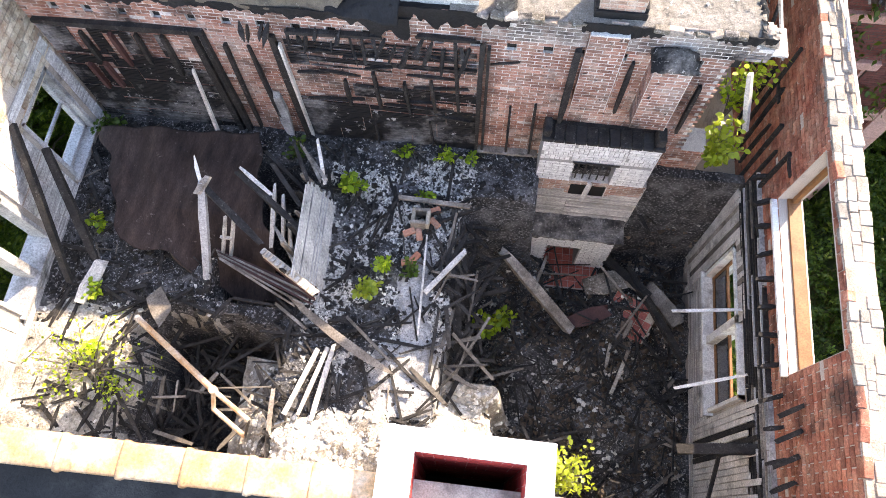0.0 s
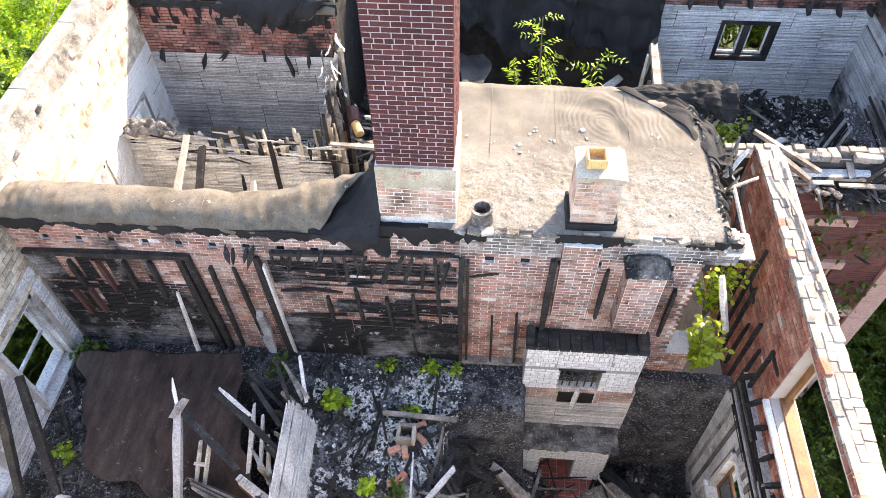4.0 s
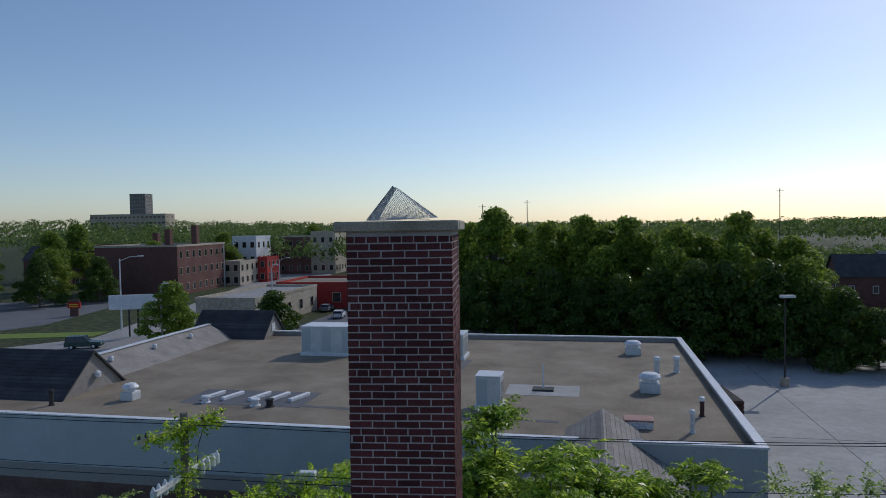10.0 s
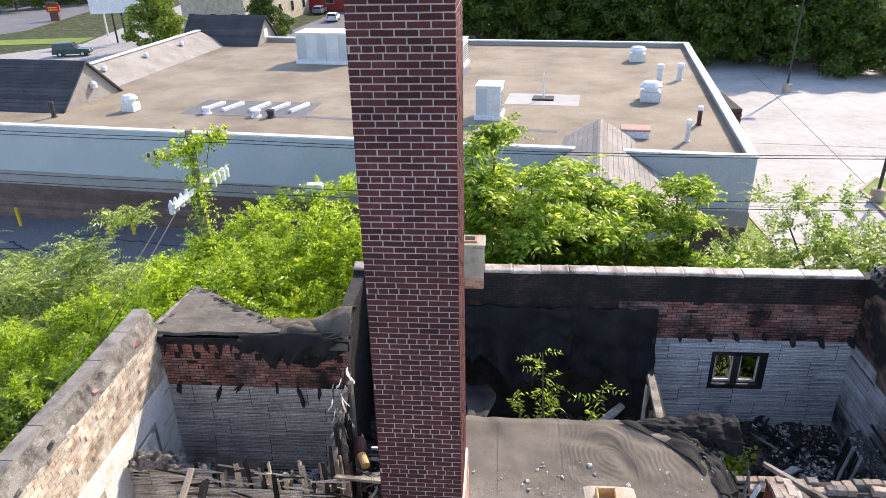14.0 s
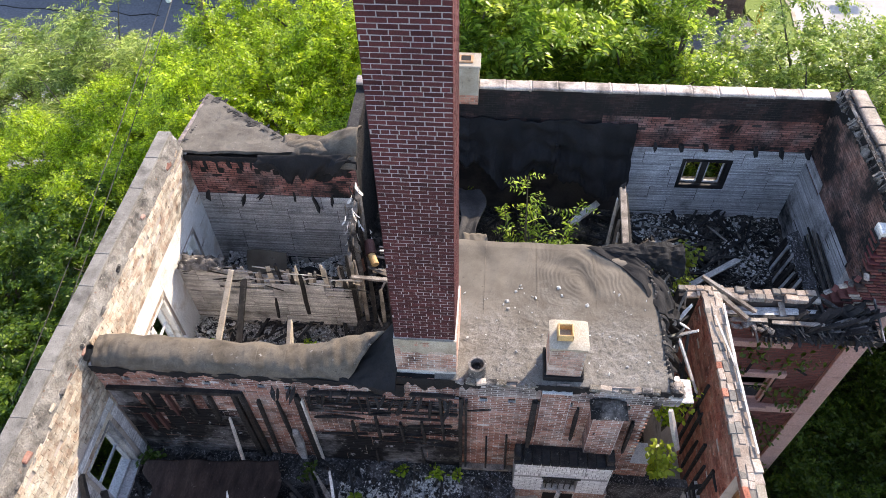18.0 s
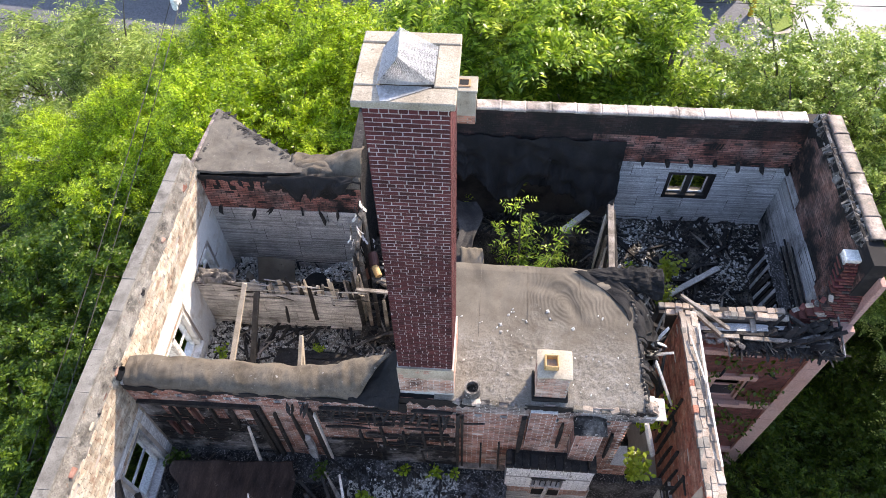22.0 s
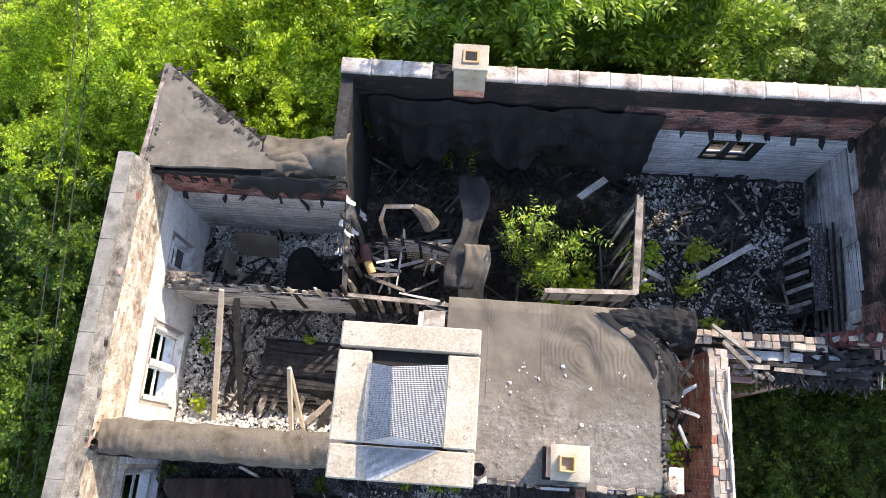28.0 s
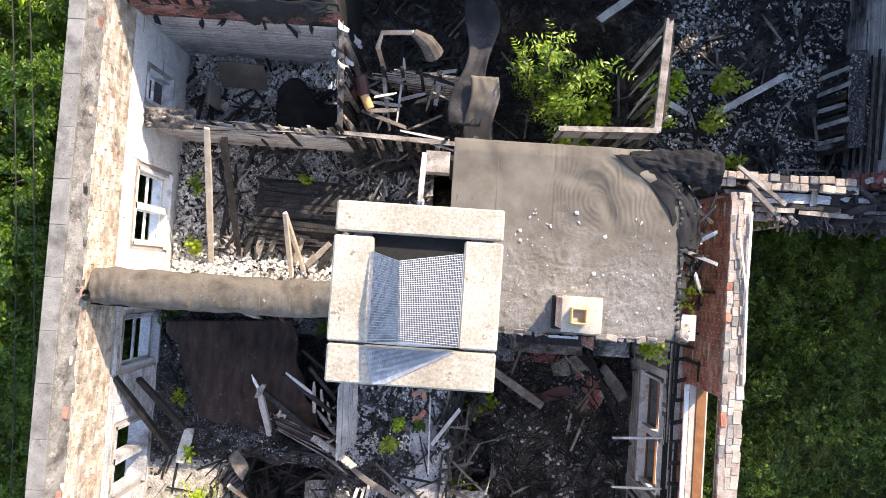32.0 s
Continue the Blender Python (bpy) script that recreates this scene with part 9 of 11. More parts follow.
# stone bands and sills outside
for z, x1, h in ((2.35, 8.0, 0.2), (1.12, 8.3, 0.2), (-0.45, 9.08, 0.26), (-3.6, 9.08, 0.26)):
    Geo().bbox(5.96, 2.62, z, x1, 2.735, z + h, 0.015).make("stone_band", M_PINKSTONE, wall_wing, "pink sandstone band")
Geo().bbox(6.4, 2.56, -0.28, 8.3, 2.74, -0.17, 0.015).make("stone_sill", M_PINKSTONE, wall_wing)
z = -4.7
while z < 3.2:
    Geo().bbox(9.1, 2.64, z, 9.54, 2.9, z + 0.592, 0.012).make("quoin", M_PINKSTONE, wall_wing, "pink sandstone quoin")
    z += 0.6
Geo().bbox(9.5, 2.95, -3.6, 9.62, 7.7, -3.3, 0.015).make("stone_band", M_PINKSTONE, wall_rear_right)
window_unit("window_9", "broken window in the wing wall", "x", 2.86, 6.5, 8.2, -0.2, 1.1, 0.2, M_PINKSTONE, 2, True)
window_unit("window_10", "dark basement window in the wing wall", "x", 2.86, 6.7, 7.6, -3.3, -1.7, 0.2, M_PINKSTONE, 1, True)
brickwork(wall_rear_right, M_WINE, (9.5, 3.05, 0), (0, 1, 0), (1, 0, 0), 4.7, -4.6, 5.5, limit=0)
at = np.stack([RNG.uniform(6.9, 9.1, 1000), RNG.uniform(2.58, 2.68, 1000), RNG.uniform(-2.5, 3.2, 1000)], axis=1)
at = at[[wob(p[0], p[2], 0, 1.3) > 0.0 for p in at]]
tagged(new("ivy", quads("ivy", leaves(at, np.concatenate([RNG.normal(size=(len(at), 1)), -np.abs(RNG.normal(size=(len(at), 1))) * 0.5, -np.ones((len(at), 1)) * 0.4], axis=1), RNG.uniform(0.08, 0.14, len(at)), RNG.uniform(0.03, 0.06, len(at))), M_LEAFDARK)), "green ivy on the wing wall", "ivy", "", "stuff")
# stub of the outer pier with a pale cap
pier = thing("brick_pier", "wine red brick pier with a white capping stone", "pier")
Geo().box(8.84, 3.4, 3.42, 9.44, 3.66, 5.2).make("core", M_BRICKMORT, pier)
brickwork(pier, M_CHARBRICK, (8.8, 3.66, 0), (0, -1, 0), (-1, 0, 0), 0.42, 3.9, 5.2, limit=60)
for k in range(26):
    z = 3.45 + 0.0665 * k
    f = k / 25
    yf = 2.86 + 0.52 * f ** 2
    xl = 8.78 - 0.62 * max(0.0, 0.45 - f) / 0.45 + (0.1 if k % 2 else 0)
    x = xl
    while x < 9.46:
        l = min(0.2, 9.5 - x)
        if l > 0.05:
            Geo().bbox(x, yf, z, x + l, yf + 0.3, z + 0.055, 0.006).make("brick", (M_WINE, M_WINE, M_CHARBRICK, M_STACK)[R.randrange(4)] if R.random() < 0.85 or f > 0.4 else M_BUFF, pier)
        x += 0.213
Geo().bbox(8.84, 3.38, 5.2, 9.72, 3.68, 5.29, 0.015).make("capping", M_PLASTER, pier, "white capping stone")
Geo().bbox(9.44, 2.84, 3.4, 9.56, 3.24, 5.18, 0.01).make("quoin", M_PINKSTONE, pier, "pink sandstone edge")
for k in range(6):
    Geo().bbox(-0.08, -0.05, 0, 0.08, 0.05, 0.05, 0.012, pose(8.25 + 0.1 * k, 2.98 + R.uniform(-0.05, 0.05), 3.92 + 0.11 * k, R.uniform(-15, 15), R.uniform(-15, 15), R.uniform(0, 90))).make("broken_brick", (M_CHARMORT, M_WINE, M_BUFF)[k % 3], pier)

# ---- rear rooms ----
# black felt hanging down the rear wall
def curtain(u, v):
    x = -1.4 + 6.25 * u + 0.06 * wob(u * 20, v * 6, 5, 1.0)
    drop = 1.45 + 0.7 * wob(u * 4, 3, 0, 1.0) + 0.35 * wob(u * 17, 8, 0, 1.0) + 0.2 * abs(wob(u * 45, 2, 0, 1.0)) + 0.6 * smooth(0.85, 1.0, u)
    y = 7.36 - 0.7 * v * (0.5 + 0.5 * math.sin(u * 9) ** 2) - 0.14 * wob(u * 9, v * 5, 1, 1.0) - 0.07 * math.sin(u * 60 + 3 * wob(u * 5, v * 3, 2, 1.0)) * v
    return (x, min(y, 7.38), 4.5 + 0.16 * wob(u * 9, 1, 0, 1.0) + 0.07 * wob(u * 31, 1, 0, 1.0) - drop * v)


rear_felt = thing("hanging_felt", "sheets of charred felt hanging down the rear wall", "roofing felt")
for u0, u1, lab in ((0.0, 0.36, "charred felt hanging in folds down the rear wall"), (0.34, 0.7, "torn black felt hanging over the rear room"), (0.68, 1.0, "ragged charred felt beside the lath wall")):
    Geo().sheet(lambda u, v: Vector(curtain(u0 + (u1 - u0) * u, v)) + Vector((0, -0.02 * u + 0.05 * math.sin(u * 16) * v, 0.08 * v * wob(u * 14, 2, 0, 1.0))), 70, 40, 0.012).make("sheet", M_SOOTFELT, rear_felt, lab, smooth=True)


def tongue(u, v):
    x = 0.62 + 0.55 * u + 0.12 * math.sin(v * 5) + 0.15 * (u - 0.5) * math.sin(9 * v)
    return (x, 6.3 - 2.6 * v, 3.1 - 0.1 * v + 0.25 * math.sin(v * 3.0) + 0.05 * wob(u * 4, v * 8, 0, 1.0) + 0.1 * (u - 0.5) ** 2)


tagged(Geo().sheet(tongue, 14, 40, 0.012).make("felt_tongue", M_BLACKFELT, smooth=True), "strip of scorched felt sagging over the rear room", "roofing felt")
tagged(Geo().sheet(lambda u, v: (0.82 + 0.55 * u + 0.05 * math.sin(v * 7), 4.6 - 1.35 * v, 3.4 - 0.9 * v * v + 0.05 * wob(u * 5, v * 6, 0, 1.0)), 12, 24, 0.012).make("felt_scrap", M_ROOFFELT, smooth=True), "brown scrap of felt hanging beside the roof", "roofing felt")

# partition with burnt posts
part_r = thing("burnt_partition", "row of charred posts of a burnt partition", "partition")
Geo().beam((4.36, 3.7, 3.78), (4.46, 5.8, 3.86), 0.14, 0.12, 0.3).make("top_plate", M_WOOD, part_r, "split grey top plate")
Geo().beam((4.5, 3.9, 3.7), (4.55, 5.7, 3.75), 0.06, 0.1, 0.3).make("top_plate", M_CHAR, part_r)
for k in range(7):
    y = 3.75 + 0.33 * k
    Geo().beam((4.42 + R.uniform(-0.03, 0.03), y, 1.3), (4.42 + R.uniform(-0.06, 0.06), y, 3.72 + R.uniform(-0.2, 0.15)), 0.06, 0.1, 0.4).make("post", M_CHAR if k % 2 else M_WOOD, part_r)
Geo().beam((4.45, 5.78, 1.4), (4.46, 5.78, 3.95), 0.16, 0.16, 0.5).make("post", M_CHAR, part_r)
for k in range(12):
    y = 3.9 + 0.17 * k
    Geo().beam((4.42 + R.uniform(-0.1, 0.1), y, 1.4), (4.42 + R.uniform(-0.22, 0.25), y + R.uniform(-0.2, 0.2), R.uniform(2.8, 3.95)), R.uniform(0.03, 0.07), R.uniform(0.03, 0.06), 0.7).make("splinter", (M_LATH, M_CHAR, M_WOOD)[k % 3], part_r)
sill = thing("partition_head", "pale timber head of a broken partition", "partition")
Geo().beam((2.52, 3.58, 3.86), (4.4, 3.68, 3.8), 0.1, 0.06, 0.1).make("head_rail", M_WOOD, sill)
for k in range(16):
    z = 3.75 - 0.05 * k
    Geo().beam((2.55, 3.6, z), (4.35, 3.68, z - 0.02), 0.014, 0.042, 0.1).make("lath", M_LATH, sill)
for k in range(5):
    Geo().beam((2.65 + 0.42 * k, 3.63, 1.2), (2.65 + 0.42 * k, 3.64, 3.8), 0.05, 0.09).make("stud", M_WOOD, sill)

# middle cross partition and closet
mid_p = thing("closet_partition", "broken closet partition with split studs and laths", "partition")
for k in range(12):
    x = -1.55 + 0.2 * k
    Geo().beam((x, 3.4, 1.2), (x, 3.4, R.uniform(2.6, 3.35)), 0.05, 0.09, 0.4).make("stud", M_WOOD if k % 2 else M_CHAR, mid_p)
Geo().beam((-1.6, 3.38, 3.15), (0.95, 3.3, 3.1), 0.09, 0.07, 0.3).make("top_plate", M_WOOD, mid_p)
for k in range(28):
    z = 1.4 + 0.06 * k
    Geo().beam((-0.9 + R.uniform(-0.3, 0.3), 4.75, z), (1.05 + R.uniform(-0.2, 0.1), 4.62, z), 0.014, 0.045, 0.2).make("lath", M_LATH if k % 3 else M_WOOD, mid_p)
for k in range(6):
    Geo().beam((-0.9 + 0.38 * k, 4.72, 1.3), (-0.9 + 0.38 * k, 4.7, R.uniform(2.9, 3.4)), 0.06, 0.09, 0.4).make("stud", M_CHAR, mid_p)
for y0 in (3.4, 3.7, 4.0, 4.3, 4.6, 4.9):
    Geo().beam((-1.62, y0, 1.2), (-1.6, y0, R.uniform(2.9, 4.2)), 0.07, 0.09, 0.5).make("post", M_PALEWOOD if R.random() < 0.5 else M_CHAR, mid_p)
Geo().beam((-1.62, 3.4, 3.3), (-1.6, 5.25, 4.1), 0.1, 0.1, 0.4).make("rail", M_WOOD, mid_p)
Geo().beam((0.98, 3.3, 1.3), (1.0, 3.35, 3.6), 0.12, 0.1, 0.4).make("corner_post", M_PALEWOOD, mid_p)
for k in range(26):
    x, y = R.uniform(-1.5, 0.7), R.uniform(3.45, 4.9)
    a = R.uniform(-0.5, 0.5) + (1.57 if k % 3 == 0 else 0)
    l = R.uniform(0.4, 1.0)
    z = R.uniform(2.2, 3.25)
    Geo().beam((x, y, z), (min(x + l * math.cos(a), 0.95), min(y + l * math.sin(a), 5.0), z + R.uniform(-0.3, 0.25)), R.uniform(0.03, 0.09), R.uniform(0.02, 0.05), 0.5).make("broken_board", (M_WOOD, M_CHAR, M_LATH, M_WOOD, M_LATH)[k % 5], mid_p)
# lintel box at the roof's left edge
boxy = thing("door_head", "broken grey door head beside the roof", "door frame")
Geo().beam((0.05, 2.0, 3.9), (0.08, 2.95, 3.95), 0.1, 0.1, 0.1).make("rail", M_LATH, boxy)
Geo().bbox(0.1, 2.6, 3.6, 0.55, 3.0, 3.95, 0.01).make("box", M_WOOD, boxy)
Geo().beam((0.06, 2.1, 1.3), (0.06, 2.05, 3.9), 0.1, 0.12).make("jamb", M_WHITEWOOD, boxy)
Geo().beam((0.6, 2.9, 1.3), (0.6, 2.9, 3.9), 0.1, 0.12).make("jamb", M_CHAR, boxy)
# water pipe and rusty boiler pipe
wp = thing("vent_pipe", "bent white vent pipe over the closet", "pipe")
Geo().tube([(-0.95, 4.9, 2.5), (-0.98, 5.0, 3.5), (-0.9, 5.25, 3.62), (-0.3, 5.3, 3.6)], 0.05, 10).make("pipe", M_RUSTPIPE, wp)
Geo().tube([(-0.3, 5.3, 3.6), (-0.05, 5.15, 3.55), (0.1, 5.0, 3.3)], [0.08, 0.16, 0.2], 10).make("funnel", M_CRACKFELT, wp)
rp = thing("rusty_pipe", "short rusty stove pipe lying on the partition", "pipe")
Geo().tube([(-1.35, 4.55, 3.0), (-1.25, 4.2, 2.95)], 0.12, 14).make("drum", M_REDWOOD, rp)
Geo().tube([(-1.25, 4.2, 2.95), (-1.12, 3.95, 2.9)], 0.09, 14).make("pipe_end", M_TERRACOTTA, rp)

# left rooms: leaning boards
zl = lambda x, y: 1.25 + rough(x, y, 0.09)
plank((-4.2, 3.25, 3.32), (-4.55, 0.6, 1.4), 0.12, 0.07, M_PALEWOOD, "long pale board leaning on the partition")
plank((-3.9, 3.1, 3.2), (-3.95, 0.9, 1.45), 0.12, 0.09, M_CHAR, "dark board leaning on the partition")
plank((-2.44, 1.68, 3.84), (-2.5, 0.5, 2.6), 0.08, 0.1, M_PALEWOOD, "upright splintered joist end")
plank((-2.5, 0.55, 1.3), (-2.44, 1.66, 3.8), 0.07, 0.09, M_PALEWOOD, "splintered joist standing in the room")
sag = tagged(Geo().sheet(lambda u, v: (-3.6 + 2.2 * u, 1.1 + 1.5 * v, 1.45 + 0.25 * math.sin(math.pi * v) - 0.15 * u + 0.06 * wob(u * 4, v * 4, 0, 1.0)), 20, 16, 0.02).make("floor_slab", M_CHAR), "sagging charred floor boards", "floor boards")
for k in range(13):
    y = 1.1 + 0.115 * k
    x0 = -3.65 + R.uniform(-0.15, 0.4)
    zz = lambda x: 1.49 + 0.25 * math.sin(math.pi * (y - 1.1) / 1.5) - 0.07 * (x + 3.6)
    plank((x0, y, zz(x0)), (x0 + R.uniform(1.1, 2.0), y + R.uniform(-0.12, 0.12), zz(x0 + 1.6) + R.uniform(-0.02, 0.06)), 0.105, 0.025, M_CHAR, "burnt floor board sagging in the small room", "floor boards")
for k in range(9):
    plank((-3.8 + 0.27 * k, 0.7 + R.uniform(0, 0.3), 1.5), (-3.5 + 0.27 * k + R.uniform(-0.2, 0.2), 1.2 + R.uniform(0, 0.4), 1.56), R.uniform(0.08, 0.2), 0.03, M_WOOD if k % 3 else M_CHAR, "grey floor board broken loose", "floor boards")
scraps("plaster_rubble", "white plaster rubble on the small room floors", 30000, -5.4, -0.4, 0.45, 5.2, zl, 0.005, 0.03, M_CHIP, ok=lambda x, y: wob(x, y, 7, 1.0) > -0.25)
scraps("plaster_rubble", "bright plaster heap at the wall foot", 3500, -5.4, -0.6, 0.38, 1.1, lambda x, y: zl(x, y) + 0.25 * smooth(1.1, 0.4, y), 0.008, 0.06, M_CHIP)
scraps("plaster_rubble", "pale plaster and lath crumbs heaped along the back wall", 5200, -5.2, -1.7, 4.1, 5.22, lambda x, y: zl(x, y) + 0.32 * smooth(4.3, 5.2, y), 0.008, 0.05, M_CHIP, ok=lambda x, y: wob(x, y, 4, 1.2) > -0.2 and not (-3.3 < x < -1.7 and y < 4.7))
scraps("plaster_rubble", "pale plaster heap in the corner under the windows", 2400, -5.4, -4.2, 0.5, 3.25, lambda x, y: zl(x, y) + 0.2 * smooth(-4.4, -5.3, x), 0.008, 0.05, M_CHIP)
scraps("charcoal", "charcoal on the small room floors", 4000, -5.4, 0.1, 0.45, 5.2, zl, 0.012, 0.06, M_CHAR, flat=0.8)
sticks("debris_left", "broken laths over the small room floors", 260, -5.3, 0.1, 0.5, 5.1, zl, 0.2, 1.0, 0.035, M_WOOD, 0.15)
sticks("debris_left", "charred sticks over the small room floors", 200, -5.3, 0.1, 0.5, 5.1, zl, 0.3, 1.2, 0.06, M_CHAR, 0.2)
cab = tagged(Geo().sheet(lambda u, v: (-4.6 + 1.0 * u, 4.55 + 0.4 * v, 1.45 + 0.55 * v + 0.05 * math.sin(u * 5)), 10, 6, 0.02).make("tin_panel", M_ROOFFELT), "grey metal panel leaning in the small room", "panel")
tagged(Geo().sheet(lambda u, v: (-4.95 + 0.35 * u, 4.2 + 0.5 * v - 0.2 * u, 1.5 + 0.35 * math.sin(u * 3.1)), 8, 6, 0.02).make("tin_panel", M_ROOFFELT), "curled grey metal panel in the small room", "panel")
tagged(Geo().sheet(lambda u, v: (-3.35 + 1.7 * u + 0.12 * wob(u * 3, v * 3, 4, 1.0), 3.65 + 1.15 * v * (0.75 + 0.25 * math.sin(u * 7)) + 0.1 * u, 1.42 + 0.22 * abs(math.sin(u * 4 + v)) + 0.1 * wob(u * 5, v * 5, 0, 1.0)), 40, 26, 0.012).make("torn_sheet", M_SOOTFELT, smooth=True), "torn black sheet sagging over the small room floor", "roofing felt")
weed("weed", "tuft of green weeds on the rubble", -4.9, 1.0, 1.35, 0.3, 0.4, 90, 0.12, M_LEAFPALE)
weed("weed", "tuft of green weeds on the rubble", -5.0, 2.4, 1.3, 0.3, 0.3, 60, 0.1, M_LEAF)
weed("weed", "small weed on the rubble", -2.6, 2.6, 1.35, 0.16, 0.3, 40, 0.1, M_LEAF)
weed("weed", "small weed on the rubble", -1.1, 1.9, 1.35, 0.14, 0.25, 30, 0.1, M_LEAF)

# rear rooms: trees and rubble
zr = lambda x, y: 1.45 + rough(x, y, 0.14) - 1.6 * smooth(0.5, 1.2, x) * smooth(4.3, 3.8, x) * smooth(6.8, 6.0, y)
inner_tree = thing("sapling", "bright willow-leaved sapling growing inside the ruin", "sapling", at=(2.5, 4.85, -0.1))
g = Geo()
stems = [((0, 0, 0), (-0.2, 0.05, 2.8), (-0.3, 0.0, 5.1)), ((0, 0, 0), (0.45, -0.1, 2.4), (0.8, -0.15, 4.4)), ((0, 0, 0), (-0.45, 0.1, 2.2), (-0.75, 0.15, 4.0)), ((0, 0, 0), (0.2, -0.45, 2.3), (0.45, -0.8, 4.0)), ((0, 0, 0), (0.0, 0.3, 2.2), (0.0, 0.4, 3.8)), ((0, 0, 0), (-0.1, -0.4, 2.0), (0.2, -0.7, 3.4)), ((0, 0, 0), (0.5, 0.2, 1.8), (0.8, 0.2, 3.0))]
P = []
for s in stems:
    Geo().tube(s, [0.045, 0.03, 0.008], 6).make("stem", M_TRUNK, inner_tree)
    for f in np.linspace(0.35, 1.0, 25):
        a, b = (Vector(s[0]).lerp(Vector(s[1]), f * 2)) if f < 0.5 else Vector(s[1]).lerp(Vector(s[2]), f * 2 - 1), 0
        P.append(a)
P = np.array([tuple(p) for p in P])
V = sprays(P, RNG.normal(size=(len(P), 3)) + np.array([0, 0, 0.5]), 12, RNG.uniform(0.3, 0.7, len(P)), 0.15, 0.32)
c = new("crown", quads("crown", V, M_LEAFDEEP))
c.parent = inner_tree
weed("weed", "leafy shrub in the rear room", 3.7, 4.6, 0.1, 0.5, 1.5, 170, 0.16, M_LEAF)
weed("weed", "leafy shrub in the rear room", 3.2, 4.1, 0.0, 0.5, 1.6, 150, 0.15, M_LEAF)
weed("weed", "vine on the burnt partition", 4.85, 5.0, 1.4, 0.4, 1.1, 120, 0.15, M_LEAF)
weed("sapling", "pale sunlit sapling in the rear room", 6.15, 5.1, 1.4, 0.42, 1.4, 170, 0.13, M_LEAFPALE, "sapling")
weed("weed", "yellow-green weed in the rear room", 6.6, 3.6, 1.4, 0.35, 0.5, 80, 0.13, M_LEAFPALE)
scraps("plaster_rubble", "grey rubble on the rear room floor", 15000, 4.6, 9.0, 3.1, 7.3, zr, 0.005, 0.035, M_CHIP, ok=lambda x, y: wob(x, y, 7, 1.0) + 0.5 * wob(x, y, 3, 3.1) > -0.05)
scraps("plaster_rubble", "pale broken plaster drifted over the burnt rear floor", 5200, 4.7, 8.9, 3.2, 7.3, lambda x, y: zr(x, y) + 0.05, 0.008, 0.05, M_CHIP, ok=lambda x, y: wob(x, y, 21, 0.8) + 0.5 * wob(x, y, 3, 2.2) > 0.05)
scraps("charcoal", "charcoal over the rear room floor", 5000, -1.4, 9.0, 2.9, 7.3, zr, 0.015, 0.08, M_CHAR, flat=0.8)
sticks("debris_rear", "charred timber scraps over the rear floor", 300, -1.4, 9.0, 2.8, 7.2, zr, 0.3, 1.3, 0.07, M_CHAR, 0.2)
sticks("debris_rear", "grey boards and laths over the rear floor", 130, -1.4, 9.0, 2.8, 7.2, zr, 0.3, 1.1, 0.05, M_WOOD, 0.2)
plank((3.5, 6.4, 1.9), (4.2, 6.9, 2.2), 0.16, 0.1, M_LATH, "pale board lying in the rear room")
plank((6.2, 4.6, 1.75), (7.6, 5.5, 1.85), 0.14, 0.06, M_LATH, "pale ladder-like board on the rear floor")
plank((4.75, 4.9, 1.9), (5.6, 4.6, 1.6), 0.12, 0.05, M_LATH, "pale board behind the burnt posts")
# leaning stair panel against the burnt side wall
panel = thing("leaning_panel", "grey boarded stair side leaning on the burnt wall", "panel")
Geo().beam((8.8, 5.9, 2.45), (8.78, 3.9, 2.5), 0.3, 0.06, 0.15, up=(-0.7, 0, 0.7)).make("ash_top", M_ASH, panel, "ash-covered ledge")
for k in range(17):
    y = 3.9 + 0.12 * k
    Geo().beam((8.5, y, 1.35), (8.66, y + R.uniform(-0.02, 0.03), 2.4 + R.uniform(-0.15, 0.05)), 0.1, 0.02, 0.25, up=(1, 0, 0)).make("board", (M_CHAR, M_CHARLATH, M_SOOTLATH)[k % 3], panel)
for k in range(9):
    z = 2.5 - 0.13 * k
    Geo().beam((9.05, 5.6 + R.uniform(-0.3, 0.3), z + 0.5), (9.06, 3.3 + R.uniform(-0.3, 0.4), z + 0.35), 0.03, 0.05, 0.5, up=(1, 0, 0)).make("rail", (M_CHAR, M_WOOD)[k % 2], panel)
scraps("ledge_ash", "pale ash crumbs on the leaning stair side", 260, 8.66, 8.95, 3.95, 5.85, lambda x, y: 2.48 + 0.9 * (x - 8.8), 0.006, 0.03, M_CHIP)
# vent slots in the rear brick, drawn as flat shade-black strips
for k in range(4):
    Geo().beam((6.95 + 0.085 * k, 7.4, 4.3), (7.0 + 0.085 * k, 7.4, 4.5), 0.03, 0.02, up=(0, 1, 0)).make("vent_slot", M_VOID, wall_rear)
for k in range(18):
    x = -1.2 + 0.6 * k
    Geo().beam((x, 7.42, 3.85), (x, 7.2 + R.uniform(-0.1, 0.1), 3.85 + R.uniform(-0.15, 0.05)), 0.08, 0.12, 0.5).make("joist_stub", M_CHAR, wall_rear, "burnt joist stub")
for k in range(9):
    x = -5.2 + 0.42 * k
    if k in (1, 4, 8):
        continue
    Geo().beam((x + R.uniform(-0.12, 0.12), 5.3, 3.74), (x + R.uniform(-0.15, 0.15), 5.2, 3.68 - R.random() ** 2 * 0.4), R.uniform(0.03, 0.1), 0.07, 0.9).make("joist_stub", M_CHAR, wall_back_left, "burnt joist stub")
